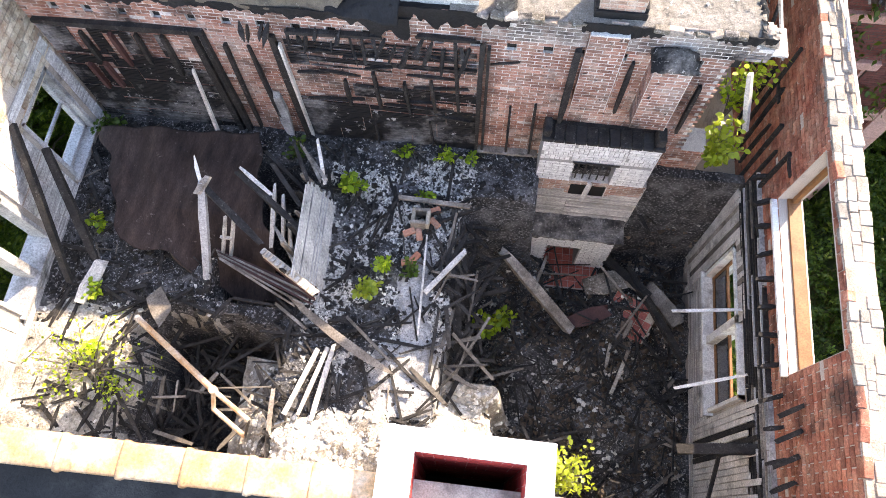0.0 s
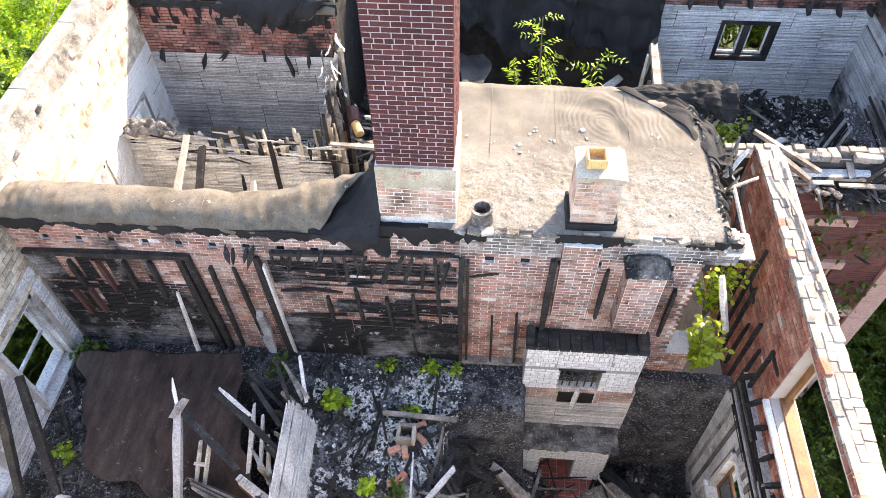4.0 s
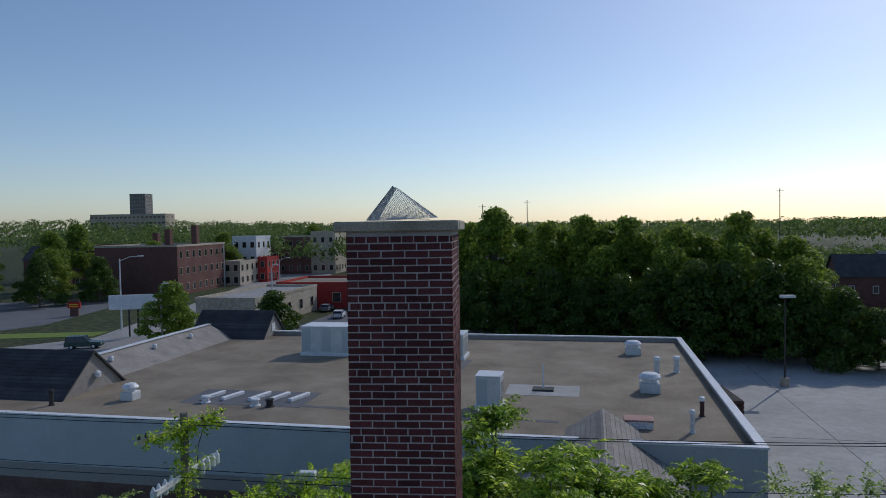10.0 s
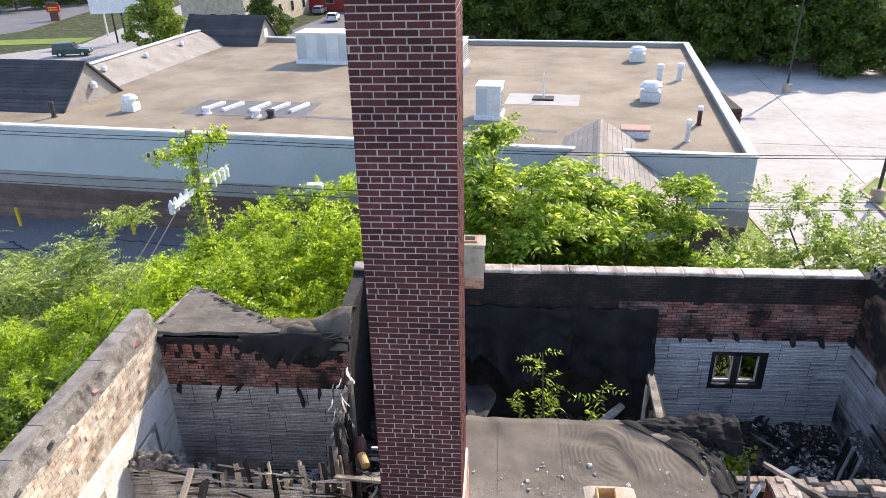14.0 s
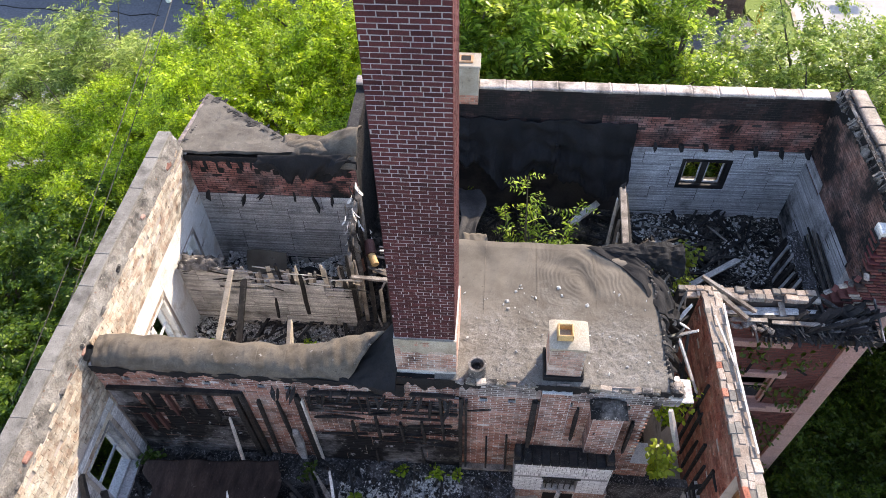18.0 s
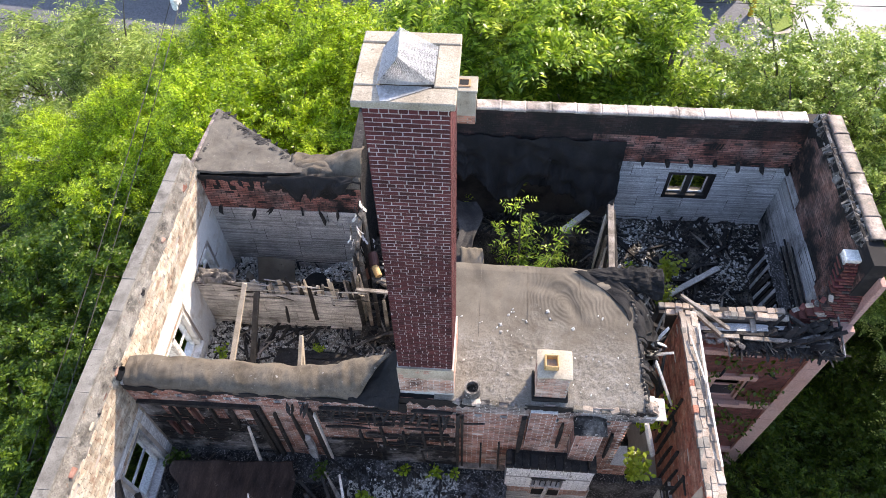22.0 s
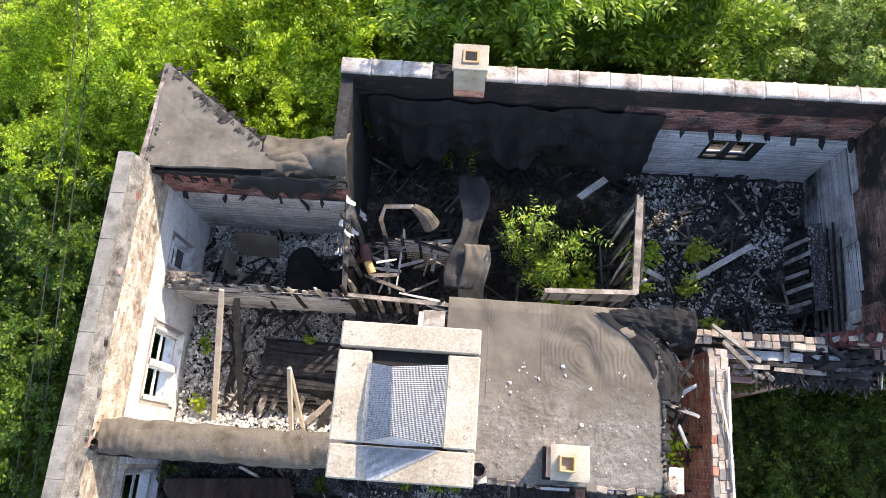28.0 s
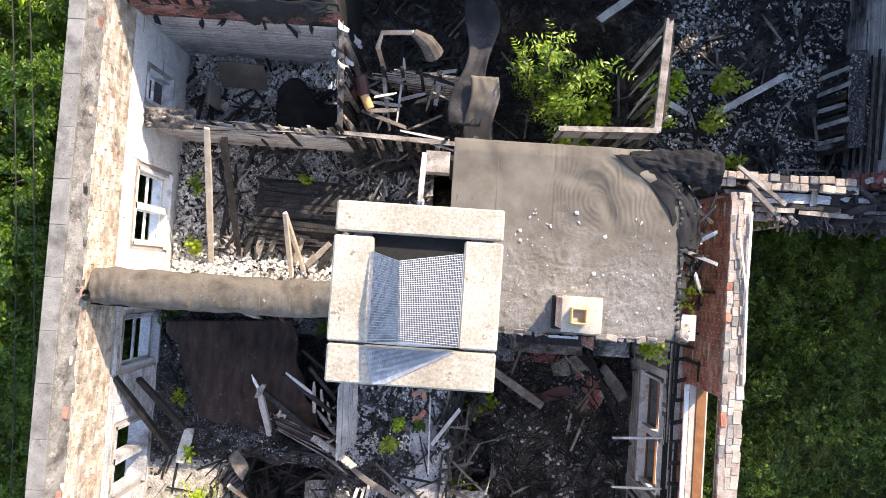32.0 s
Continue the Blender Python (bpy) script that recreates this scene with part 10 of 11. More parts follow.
# Pockets here are black plates on the wall face, shade as colour.
for k in range(9):
    x = -5.2 + 0.42 * k
    Geo().box(x, 5.285, 4.32, x + 0.12, 5.31, 4.48).make("joist_pocket", M_VOID, wall_back_left)
# broken end wall between the rear left room and the stack
end_wall = thing("broken_end_wall", "torn white plaster strips and charred studs of a broken wall end", "wall remains")
for k in range(6):
    y = 3.55 + 0.32 * k
    Geo().beam((-1.52 + R.uniform(-0.03, 0.03), y, 1.15), (-1.52 + R.uniform(-0.08, 0.06), y + R.uniform(-0.08, 0.08), R.uniform(3.0, 4.3)), 0.07, 0.1, 0.6).make("stud", M_CHAR if k % 2 else M_WOOD, end_wall)
for k in range(34):
    y, z = R.uniform(3.7, 5.5), R.uniform(2.2, 4.7)
    w, h, b = R.uniform(0.05, 0.22), R.uniform(0.12, 0.5), R.uniform(-0.16, 0.16)
    Geo().sheet(lambda u, v: (-1.58 - 0.02 * (k % 4) + b * u * u + 0.02 * wob(u * 3 + k, v * 3, 0, 1.0), y + w * (v - 0.5) * (1 - 0.5 * u) + 0.05 * u * wob(k, 0, 0, 1.0), z - h * u), 6, 4, 0.01).make("plaster_strip", (M_PLASTER, M_SOOTFELT, M_PALELATH, M_PLASTER, M_CHARMORT)[k % 5], end_wall, "peeling strip")
Geo().sheet(lambda u, v: (-1.6 + 0.12 * math.sin(3 * v), 4.35 + 0.28 * v, 2.5 - 0.5 * u + 0.05 * math.sin(5 * v)), 8, 6, 0.012).make("rusty_sheet", M_RUSTCLAY, end_wall, "bent rusty sheet")
# ash and torn lath heap on the partition corner
tagged(Geo().sheet(lambda u, v: (-5.4 + 0.95 * u, 3.2 + 0.4 * v, 3.35 + 0.16 * math.sin(math.pi * u) * math.sin(math.pi * v) + 0.12 * wob(u * 6, v * 6, 0, 1.0) + 0.05 * wob(u * 15, v * 9, 4, 1.0)), 30, 16, 0.04).make("felt_lump", M_CHARMORT, smooth=True), "lump of pale torn felt on the partition corner", "roofing felt")
# burnt mortar ridge inside the coping
Geo().sheet(lambda u, v: (-5.61 + 0.13 * v + 0.025 * wob(u * 60, v * 3, 0, 1.0) * (v > 0.1), 5.36 - 11.1 * u, 5.38 - 0.1 * v - 0.32 * v ** 2 + 0.05 * wob(u * 40, v * 2, 1, 1.0) * (v > 0.05) + 0.04 * wob(u * 110, v * 5, 4, 1.0)), 260, 6, 0.06).make("mortar_ridge", M_SOOTCOPE, wall_left, "sooty crumbling mortar inside the coping")
for k in range(24):
    y = R.uniform(-5.6, 5.2)
    Geo().bbox(-0.06, -0.1, -0.03, 0.05, 0.1 * R.uniform(0.3, 1), 0.035, 0.012, pose(-5.5 + R.uniform(-0.04, 0.01), y, 5.0 + R.uniform(-0.02, 0.14), R.uniform(-15, 15), R.uniform(0, 30), R.uniform(-15, 15))).make("loose_brick", (M_PALEBRICK, M_CHARMORT, M_BRICK)[k % 3], wall_left)

for x, y, r, h, n, lf, m in ((3.3, 3.9, 0.55, 1.5, 260, 0.12, M_LEAFDARK), (4.9, 4.4, 0.4, 0.9, 200, 0.1, M_LEAF), (5.3, 5.2, 0.4, 0.7, 160, 0.1, M_LEAF), (6.0, 4.3, 0.35, 1.2, 200, 0.09, M_LEAFPALE), (3.8, 5.2, 0.5, 1.4, 260, 0.12, M_LEAFDARK)):
    weed("weed", "leafy green weed growing in the rear room", x, y, zr(x, y), r, h, n, lf, m)

# ---- shop roof and fittings ----
RZ = 0.95
ROT = Matrix.Rotation(A0, 4, "Z")


def on_roof(x, y, z=RZ):
    return Matrix.Translation((x, y, z)) @ ROT


def rooftop_unit(x, y, l, d, h, label):
    t = thing("rooftop_unit", label, "air conditioner")
    t.matrix_world = on_roof(x, y)
    Geo().bbox(-l / 2 - 0.1, -d / 2 - 0.1, 0, l / 2 + 0.1, d / 2 + 0.1, 0.3, 0.02).make("curb", M_CAPMETAL, t)
    Geo().bbox(-l / 2, -d / 2, 0.3, l / 2, d / 2, h, 0.03).make("casing", M_UNIT, t)
    Geo().bbox(-l / 2 - 0.04, -d / 2 - 0.04, h, l / 2 + 0.04, d / 2 + 0.04, h + 0.06, 0.02).make("lid", M_CAPMETAL, t)
    n = max(2, int(l / 0.9))
    for k in range(n):
        a = -l / 2 + l * k / n
        Geo().bbox(a + 0.05, -d / 2 - 0.015, 0.4, a + l / n - 0.05, -d / 2 + 0.01, h - 0.12, 0.008).make("access_panel", M_UNIT if k % 2 else M_STUCCO, t)
    for k in range(8):
        z = 0.5 + k * (h - 0.8) / 8
        Geo().bbox(l / 2 - 0.005, -d / 2 + 0.1, z, l / 2 + 0.02, d / 2 - 0.1, z + 0.06, 0.006).make("louvre", M_DARKMETAL, t)
    return t


rooftop_unit(-13.4, 54.0, 4.6, 2.6, 2.5, "large pale rooftop air conditioner with side panels")
rooftop_unit(-2.9, 52.0, 2.8, 2.4, 2.1, "boxy grey rooftop air conditioner with a dark intake")
rooftop_unit(0.7, 36.2, 1.5, 1.6, 2.0, "slim pale green rooftop unit on a curb")


def mushroom(x, y, r, h, label):
    t = thing("roof_fan", label, "roof fan")
    t.matrix_world = on_roof(x, y)
    Geo().bbox(-r, -r, 0, r, r, h * 0.5, 0.03).make("curb", M_UNIT, t)
    Geo().lathe([(r * 0.75, h * 0.5), (r * 0.75, h * 0.7), (r * 1.15, h * 0.7), (r * 1.15, h * 0.78), (r * 0.8, h * 0.95), (r * 0.3, h)], 20).make("hood", M_CAPMETAL, t)
    for k in range(5):
        Geo().bbox(-r - 0.02, -r + 0.1 + k * r * 0.36, h * 0.12, -r, -r + 0.2 + k * r * 0.36, h * 0.42, 0.005).make("louvre", M_UNIT, t)
    return t


mushroom(11.1, 40.2, 0.62, 1.3, "white mushroom roof fan on a louvred curb")
mushroom(12.5, 53.4, 0.62, 1.2, "white mushroom roof fan on a louvred curb")
mushroom(-22.9, 37.6, 0.45, 1.1, "white domed roof fan")
for x, y, r, h, m in [(-17.5, 36.9, 0.22, 0.45, M_CAPMETAL), (-14.0, 36.2, 0.24, 0.45, M_CAPMETAL), (-13.0, 36.0, 0.22, 0.5, M_DARKMETAL), (11.4, 31.2, 0.12, 1.2, M_UNIT), (12.8, 34.4, 0.13, 1.1, M_REDWOOD),
                      (12.7, 45.4, 0.2, 1.3, M_UNIT), (14.3, 46.2, 0.2, 1.2, M_UNIT), (-27.3, 36.0, 0.14, 1.0, M_DARKMETAL)]:
    t = thing("roof_pipe", "short capped vent pipe on the gravel roof", "vent", "roof vents", (x, y, RZ))
    Geo().lathe([(r * 1.5, 0), (r * 1.4, 0.05), (r, 0.08), (r, h * 0.8)], 12).make("pipe", m, t)
    Geo().lathe([(r * 1.3, h * 0.8), (r * 1.4, h * 0.85), (r * 1.2, h), (0.02, h * 1.05)], 12).make("cap", M_CAPMETAL if m is not M_DARKMETAL else m, t)
hatch = thing("roof_hatch", "low roof hatch with a reddish lid", "hatch")
hatch.matrix_world = on_roof(8.8, 32.2)
Geo().bbox(-0.75, -0.5, 0, 0.75, 0.5, 0.4, 0.02).make("curb", M_CAPMETAL, hatch)
Geo().bbox(-0.8, -0.55, 0.4, 0.8, 0.55, 0.5, 0.03).make("lid", M_PINKSTONE, hatch)
mast = thing("roof_mast", "short white mast on a ballast skid", "mast")
mast.matrix_world = on_roof(4.2, 40.6)
Geo().bbox(-0.7, -0.5, 0, 0.7, 0.5, 0.12, 0.02).make("skid", M_DARKMETAL, mast)
Geo().tube([(0, 0, 0.1), (0, 0, 1.7)], 0.06, 8).make("pole", M_CAPMETAL, mast)
for nm, b in (("patch", (1.6, 39.3, 6.4, 42.3)), ("patch", (-19.3, 36.8, -11.0, 40.6))):
    t = tagged(Geo().bbox(0, 0, 0, b[2] - b[0], b[3] - b[1], 0.012, 0.003).make("roof_patch", M_LOT if b[0] > 0 else M_ASPHALT), "repair patch on the gravel roof", "patch")
    t.matrix_world = on_roof(b[0], b[1], RZ)
for k in range(5):
    t = thing("skylight_rail", "pair of white rails lying on the roof patch", "rail", "roof rails")
    t.matrix_world = on_roof(-17.6 + 1.35 * k + (0.5 if k > 1 else 0), 38.4 - 0.1 * k) @ Matrix.Rotation(-0.25, 4, "Z")
    Geo().bbox(-0.14, -1.0, 0, 0.14, 1.0, 0.22, 0.02).make("rail", M_CAPMETAL, t)
tagged(Geo().beam((-3.9, 34.4, RZ + 0.006), (-1.2, 51, RZ + 0.006), 0.5, 0.012).make("roof_seam", M_ASPHALT), "dark tarred seam across the gravel roof", "seam")
tagged(Geo().beam((-11.0, 36.2, RZ + 0.006), (4.6, 33.0, RZ + 0.006), 0.4, 0.012).make("roof_seam", M_ASPHALT), "dark tarred seam across the gravel roof", "seam")


def gabled(name, label, m, l, w, h, roofmat, facemat, face_x=True, over=0.25, base=0.0):
    """A small ridged roof; ridge along local x, gable face at +x."""
    t = thing(name, label, "roof")
    t.matrix_world = m
    for s in (-1, 1):
        Geo().add([(-l, s * (w / 2 + over), -0.1), (over, s * (w / 2 + over), -0.1), (over, 0, h), (-l, 0, h), (-l, s * (w / 2 + over), -0.22), (over, s * (w / 2 + over), -0.22), (over, 0, h - 0.12), (-l, 0, h - 0.12)],
                  [(0, 1, 2, 3), (7, 6, 5, 4), (0, 4, 5, 1), (1, 5, 6, 2), (2, 6, 7, 3), (3, 7, 4, 0)]).make("roof_slope", roofmat, t)
        g = Geo()
        n = int(math.hypot(w / 2, h) / 0.28)
        for k in range(n):
            f = (k + 0.1) / n
            a, b = Vector((-l, s * (w / 2 + over) * (1 - f), -0.1 + (h + 0.1) * f + 0.01)), Vector((over, s * (w / 2 + over) * (1 - f), -0.1 + (h + 0.1) * f + 0.01))
            g.beam(a, b, 0.26, 0.02, up=(0, s * h, w / 2))
        g.make("shingles", roofmat, t, "", "stuff")
    Geo().add([(0, -w / 2, base), (0, w / 2, base), (0, 0, h - 0.1), (-0.2, -w / 2, base), (-0.2, w / 2, base), (-0.2, 0, h - 0.1)],
              [(0, 1, 2), (5, 4, 3), (0, 3, 4, 1), (1, 4, 5, 2), (2, 5, 3, 0)]).make("gable_face", facemat, t)
    return t


ga = gabled("gable_roof", "dark shingled gable roof at the shop's street end", on_roof(-27.0, 40.1), 16, 6.2, 2.8, M_DARKSHINGLE, M_SHINGLE)
Geo().lathe([(0.25, 0), (0.25, 0.3), (0.12, 0.42)], 12, (0.15, 0.3, 0.9)).make("gable_vent", M_CAPMETAL, ga)
gb = gabled("gable_roof", "dark shingled gable roof at the shop's far end", on_roof(-22.0, 64.0), 8, 5.0, 2.6, M_DARKSHINGLE, M_SHINGLE)
Geo().bbox(-0.02, -0.4, 0.5, 0.05, 0.4, 1.3, 0.01).make("gable_vent", M_CAPMETAL, gb)
gc = gabled("gable_roof", "shingled entrance gable projecting from the shop front", Matrix.Translation((5.65, 22.7, -0.4)) @ Matrix.Rotation(A0 - math.pi / 2, 4, "Z"), 9.0, 8.2, 2.5, M_SHINGLE, M_STUCCO, base=-0.1)
Geo().box(-8, -3.9, -2.6, -0.3, -3.6, -0.1).make("side_wall", M_STUCCO2, gc)
Geo().box(-8, 3.6, -2.6, -0.3, 3.9, -0.1).make("side_wall", M_STUCCO2, gc)
Geo().box(-0.3, -3.9, -4.3, 0.0, 3.9, -0.1).make("front_wall", M_STUCCO, gc)
g = Geo()
ring = [(0.02, 1.15 * math.cos(a * math.pi / 16), -0.35 + 1.15 * math.sin(a * math.pi / 16)) for a in range(17)]
ring += [(0.02, -1.15, -0.9), (0.02, 1.15, -0.9), ring[0]]
for p, q in zip(ring, ring[1:]):
    g.beam(p, q, 0.14, 0.06, up=(1, 0, 0))
for a in (4, 8, 12):
    g.beam((0.02, 0, -0.35), ring[a], 0.07, 0.05, up=(1, 0, 0))
g.beam((0.02, -1.15, -0.35), (0.02, 1.15, -0.35), 0.07, 0.05, up=(1, 0, 0))
g.make("arch_moulding", M_STUCCO2, gc, "grey moulding of a blind arched window")
# sloped parapet along the street side
slope = thing("parapet_slope", "long grey shingled parapet slope with a white edge", "roof")
Geo().add([(-27.6, 43.6, 0.95), (-25.5, 62.5, 0.95), (-28.3, 62.8, 2.3), (-30.6, 43.9, 2.3), (-31.0, 43.9, 0.95), (-28.8, 62.8, 0.95)], [(0, 1, 2, 3), (3, 2, 5, 4), (0, 3, 4), (1, 5, 2)]).make("slope", M_SHINGLE, slope)
Geo().beam((-30.6, 43.9, 2.34), (-28.3, 62.8, 2.34), 0.5, 0.08).make("edge", M_CAPMETAL, slope)
for f in (0.12, 0.42, 0.72):
    p = Vector((-29.4, 43.9, 1.85)).lerp(Vector((-27.1, 62.6, 1.85)), f)
    Geo().lathe([(0.2, 0), (0.2, 0.25), (0.1, 0.35)], 10, p).make("vent", M_CAPMETAL, slope)
# wall cladding courses on the shop front
g = Geo()
for k in range(13):
    g.box(LX, -0.03, -4.85 + k * 0.2, 0.03, -0.015, -4.85 + k * 0.2 + 0.185)
g.make("brickwork", M_SHOPBRICK, shop, "", "stuff")
for x in (-43.5, -37.2, -35.6):
    t = thing("bollard", "yellow steel bollard beside the shop wall", "bollard", "bollards")
    t.matrix_world = SM @ Matrix.Translation((x + 1.2, -1.3, -4.7))
    Geo().lathe([(0.11, 0), (0.11, 1.15), (0.08, 1.22), (0.01, 1.25)], 12).make("post", M_YELLOW, t)
t = thing("bollard", "yellow steel bollard at the grass island", "bollard", "bollards", (14.35, 26.2, GZ))
Geo().lathe([(0.13, 0), (0.13, 1.5), (0.09, 1.6), (0.01, 1.63)], 12).make("post", M_YELLOW, t)
cage = thing("equipment_cage", "dark louvred equipment screen beside the shop", "screen", at=(16.2, 46.5, GZ))
for k in range(12):
    Geo().box(0, -2.5, 0.3 + k * 0.32, 2.2, 2.5, 0.55 + k * 0.32).make("louvre", M_REDWOOD, cage)
Geo().box(0.05, -2.45, 0, 2.15, 2.45, 4.1).make("core", M_VOID, cage)


def lamp_post(x, y, h, head, label, base=True, arm=(0.5, 0)):
    t = thing("street_lamp", label, "lamp", "", (x, y, GZ))
    if base:
        Geo().lathe([(0.42, 0), (0.42, 0.85), (0.3, 0.9)], 16).make("footing", M_YELLOW if base == 2 else M_CONC, t, "cream concrete footing")
    Geo().tube([(0, 0, 0), (0, 0, h)], [0.12, 0.075], 8).make("pole", M_DARKMETAL, t)
    Geo().tube([(0, 0, h - 0.1), (arm[0], arm[1], h)], 0.05, 6).make("arm", M_DARKMETAL, t)
    Geo().bbox(-head / 2, -head * 0.35, h - 0.05, head / 2 + arm[0], head * 0.35, h + 0.22, 0.03).make("lamp_head", M_UNIT, t)
    return t


lamp_post(29.9, 66.2, 9.0, 0.9, "tall dark parking lot lamp on a cream footing")
lamp_post(25.1, 36.9, 7.4, 0.9, "dark parking lot lamp on a cream footing")
lamp_post(-4.75, 15.0, 8.95, 0.42, "dark lane lamp with a square head", base=False, arm=(0.12, 0.0))
lamp_post(1.5, 100.0, 11.5, 0.9, "far parking lot lamp against the trees")
lamp_post(50.0, 46.0, 9.0, 0.9, "dark parking lot lamp on a cream footing")

# vine-covered utility pole
up = thing("utility_pole", "leaning utility pole smothered in vines with two crossarms", "utility pole")
UX, UY = -7.85, 13.35
Geo().tube([(UX - 0.1, UY, GZ), (UX, UY, 6.75)], [0.17, 0.11], 10).make("pole", M_WOOD, up)
ARMS = ((Vector((-8.55, 12.1, 6.25)), Vector((-7.15, 14.4, 6.4)), M_PALEWOOD), (Vector((-8.0, 11.85, 4.92)), Vector((-7.74, 15.15, 4.9)), M_WHITEWOOD))
for p, q, m in ARMS:
    Geo().beam(p, q, 0.10, 0.13).make("crossarm", m, up)
for f in (0.02, 0.1, 0.2, 0.3, 0.7, 0.8, 0.9, 0.98):
    p = ARMS[1][0].lerp(ARMS[1][1], f) + Vector((0.12 if f > 0.5 else -0.1, 0, -0.05))
    Geo().lathe([(0.05, -0.22), (0.085, -0.18), (0.085, 0.08), (0.05, 0.14), (0.025, 0.22)], 10, p).make("insulator", M_CAPMETAL, up, "white porcelain insulator")
for f in (0.0, 0.08, 0.9, 1.0, 0.75):
    p = ARMS[0][0].lerp(ARMS[0][1], f) + Vector((0, 0, 0.07))
    Geo().lathe([(0.03, 0), (0.05, 0.04), (0.03, 0.12)], 8, p).make("insulator", M_DARKMETAL, up)
for dx in (-0.16, 0.14):
    Geo().tube([(UX + dx, UY + 0.5, 5.1), (UX + dx, UY + 0.6, 5.6), (UX + dx * 2, UY + 0.9, 6.35)], 0.012, 5, False).make("drop_wire", M_DARKMETAL, up)
vine = []
for _ in range(300):
    vine.append((UX + R.gauss(0, 0.17), UY + R.gauss(0, 0.2), R.uniform(2.6, 6.7)))
for _ in range(240):
    p = ARMS[0][0].lerp(ARMS[0][1], R.random() ** 0.8)
    vine.append((p.x + R.gauss(0, 0.1), p.y, p.z + R.gauss(0, 0.12)))
for _ in range(50):
    p = ARMS[1][0].lerp(ARMS[1][1], 0.35 + 0.65 * R.random())
    vine.append((p.x + R.gauss(0, 0.1), p.y, p.z + R.gauss(0, 0.12)))
V = np.array(vine)
c = new("vine", quads("vine", sprays(V, RNG.normal(size=V.shape), 6, RNG.uniform(0.16, 0.3, len(V)), 0.11, 0.75), M_LEAF))
c.parent = up
for z, dx, sag in ((6.4, 0.0, 0.5), (6.35, 0.5, 0.6), (5.0, 0.2, 0.6), (4.95, -0.3, 0.5)):
    g = Geo()
    p0, p1 = Vector((UX + 0.2 * dx, UY + dx, z)), Vector((-50, 20 + 3 * dx, z + 1.0))
    p2 = Vector((34, 15.5 + 2 * dx, z - 0.6))
    for a, b in ((p0, p1), (p0, p2)):
        g.tube([a.lerp(b, f / 12) - Vector((0, 0, sag * 4 * (f / 12) * (1 - f / 12))) for f in range(13)], 0.012, 4, False)
    tagged(g.make("overhead_wire", M_DARKMETAL), "thin overhead wire slung from the utility pole", "wire", "overhead wires")
for k in range(2):
    g = Geo()
    a, b = Vector((-8.0 - 0.3 * k, 12.6, 4.9)), Vector((-8.4 - 0.5 * k, -12, 0.5))
    g.tube([a.lerp(b, f / 14) - Vector((0, 0, 3.5 * (f / 14) * (1 - f / 14))) for f in range(15)], 0.014, 4, False)
    tagged(g.make("overhead_wire", M_DARKMETAL), "service wire running beside the house", "wire", "overhead wires")

# chain-link fence along the lane
fence = thing("chain_link_fence", "rusty chain-link fence along the service lane", "fence")
FA, FB = Vector((-26, 22.2, GZ)), Vector((-10.5, 20.6, GZ))
for k in range(7):
    p = FA.lerp(FB, k / 6)
    Geo().tube([p, p + Vector((0, 0, 1.5))], 0.035, 6).make("post", M_DARKMETAL, fence)
Geo().tube([FA + Vector((0, 0, 1.45)), FB + Vector((0, 0, 1.45))], 0.022, 5).make("top_rail", M_DARKMETAL, fence)
g = Geo()
for k in range(150):
    for s in (-1, 1):
        p = FA.lerp(FB, k / 150)
        q = FA.lerp(FB, min(max(k / 150 + s * 0.09, 0), 1))
        g.beam(p + Vector((0, 0, 0.05)), q + Vector((0, 0, 1.42)), 0.008, 0.008)
tagged(g.make("wire_mesh", M_DARKMETAL, fence), kind="stuff")

# ---- town beyond ----
def block(name, label, m, l, d, h, wall, storeys, cols, side_cols=0, roofmat=M_ASPHALT, parapet=0.5, trim=None, win=(1.1, 1.7), glassmat=M_GLASS):
    """A building block at m: front along local x at y = 0, going back to y = d, with real window recesses as parts."""
    t = thing(name, label, "building")
    t.matrix_world = m
    Geo().box(0, 0, 0, l, d, h).make("wall", wall, t)
    Geo().box(0.3, 0.3, h, l - 0.3, d - 0.3, h + 0.03).make("roof", roofmat, t)
    for b in ((-0.1, -0.1, l + 0.1, 0.3), (-0.1, d - 0.3, l + 0.1, d + 0.1), (-0.1, 0.3, 0.3, d - 0.3), (l - 0.3, 0.3, l + 0.1, d - 0.3)):
        Geo().box(b[0], b[1], h, b[2], b[3], h + parapet).make("parapet", trim or wall, t)
    sh = h / storeys
    for s in range(storeys):
        for c in range(cols):
            x = l * (c + 0.5) / cols
            z = sh * s + sh * 0.32
            w = Geo().box(x - win[0] / 2 - 0.12, -0.08, z - 0.12, x + win[0] / 2 + 0.12, 0.05, z + win[1] + 0.12).make("window", trim or M_FARTAN, t)
            Geo().box(x - win[0] / 2, -0.1, z, x + win[0] / 2, -0.06, z + win[1]).make("pane", glassmat, w)
        for c in range(side_cols):
            y = d * (c + 0.5) / side_cols
            z = sh * s + sh * 0.32
            w = Geo().box(l - 0.05, y - win[0] / 2 - 0.12, z - 0.12, l + 0.08, y + win[0] / 2 + 0.12, z + win[1] + 0.12).make("window", trim or M_FARTAN, t)
            Geo().box(l + 0.06, y - win[0] / 2, z, l + 0.1, y + win[0] / 2, z + win[1]).make("pane", glassmat, w)
    return t


def at(x, y, turn=0.0):
    return Matrix.Translation((x, y, GZ - 0.3)) @ Matrix.Rotation(radians(turn), 4, "Z")


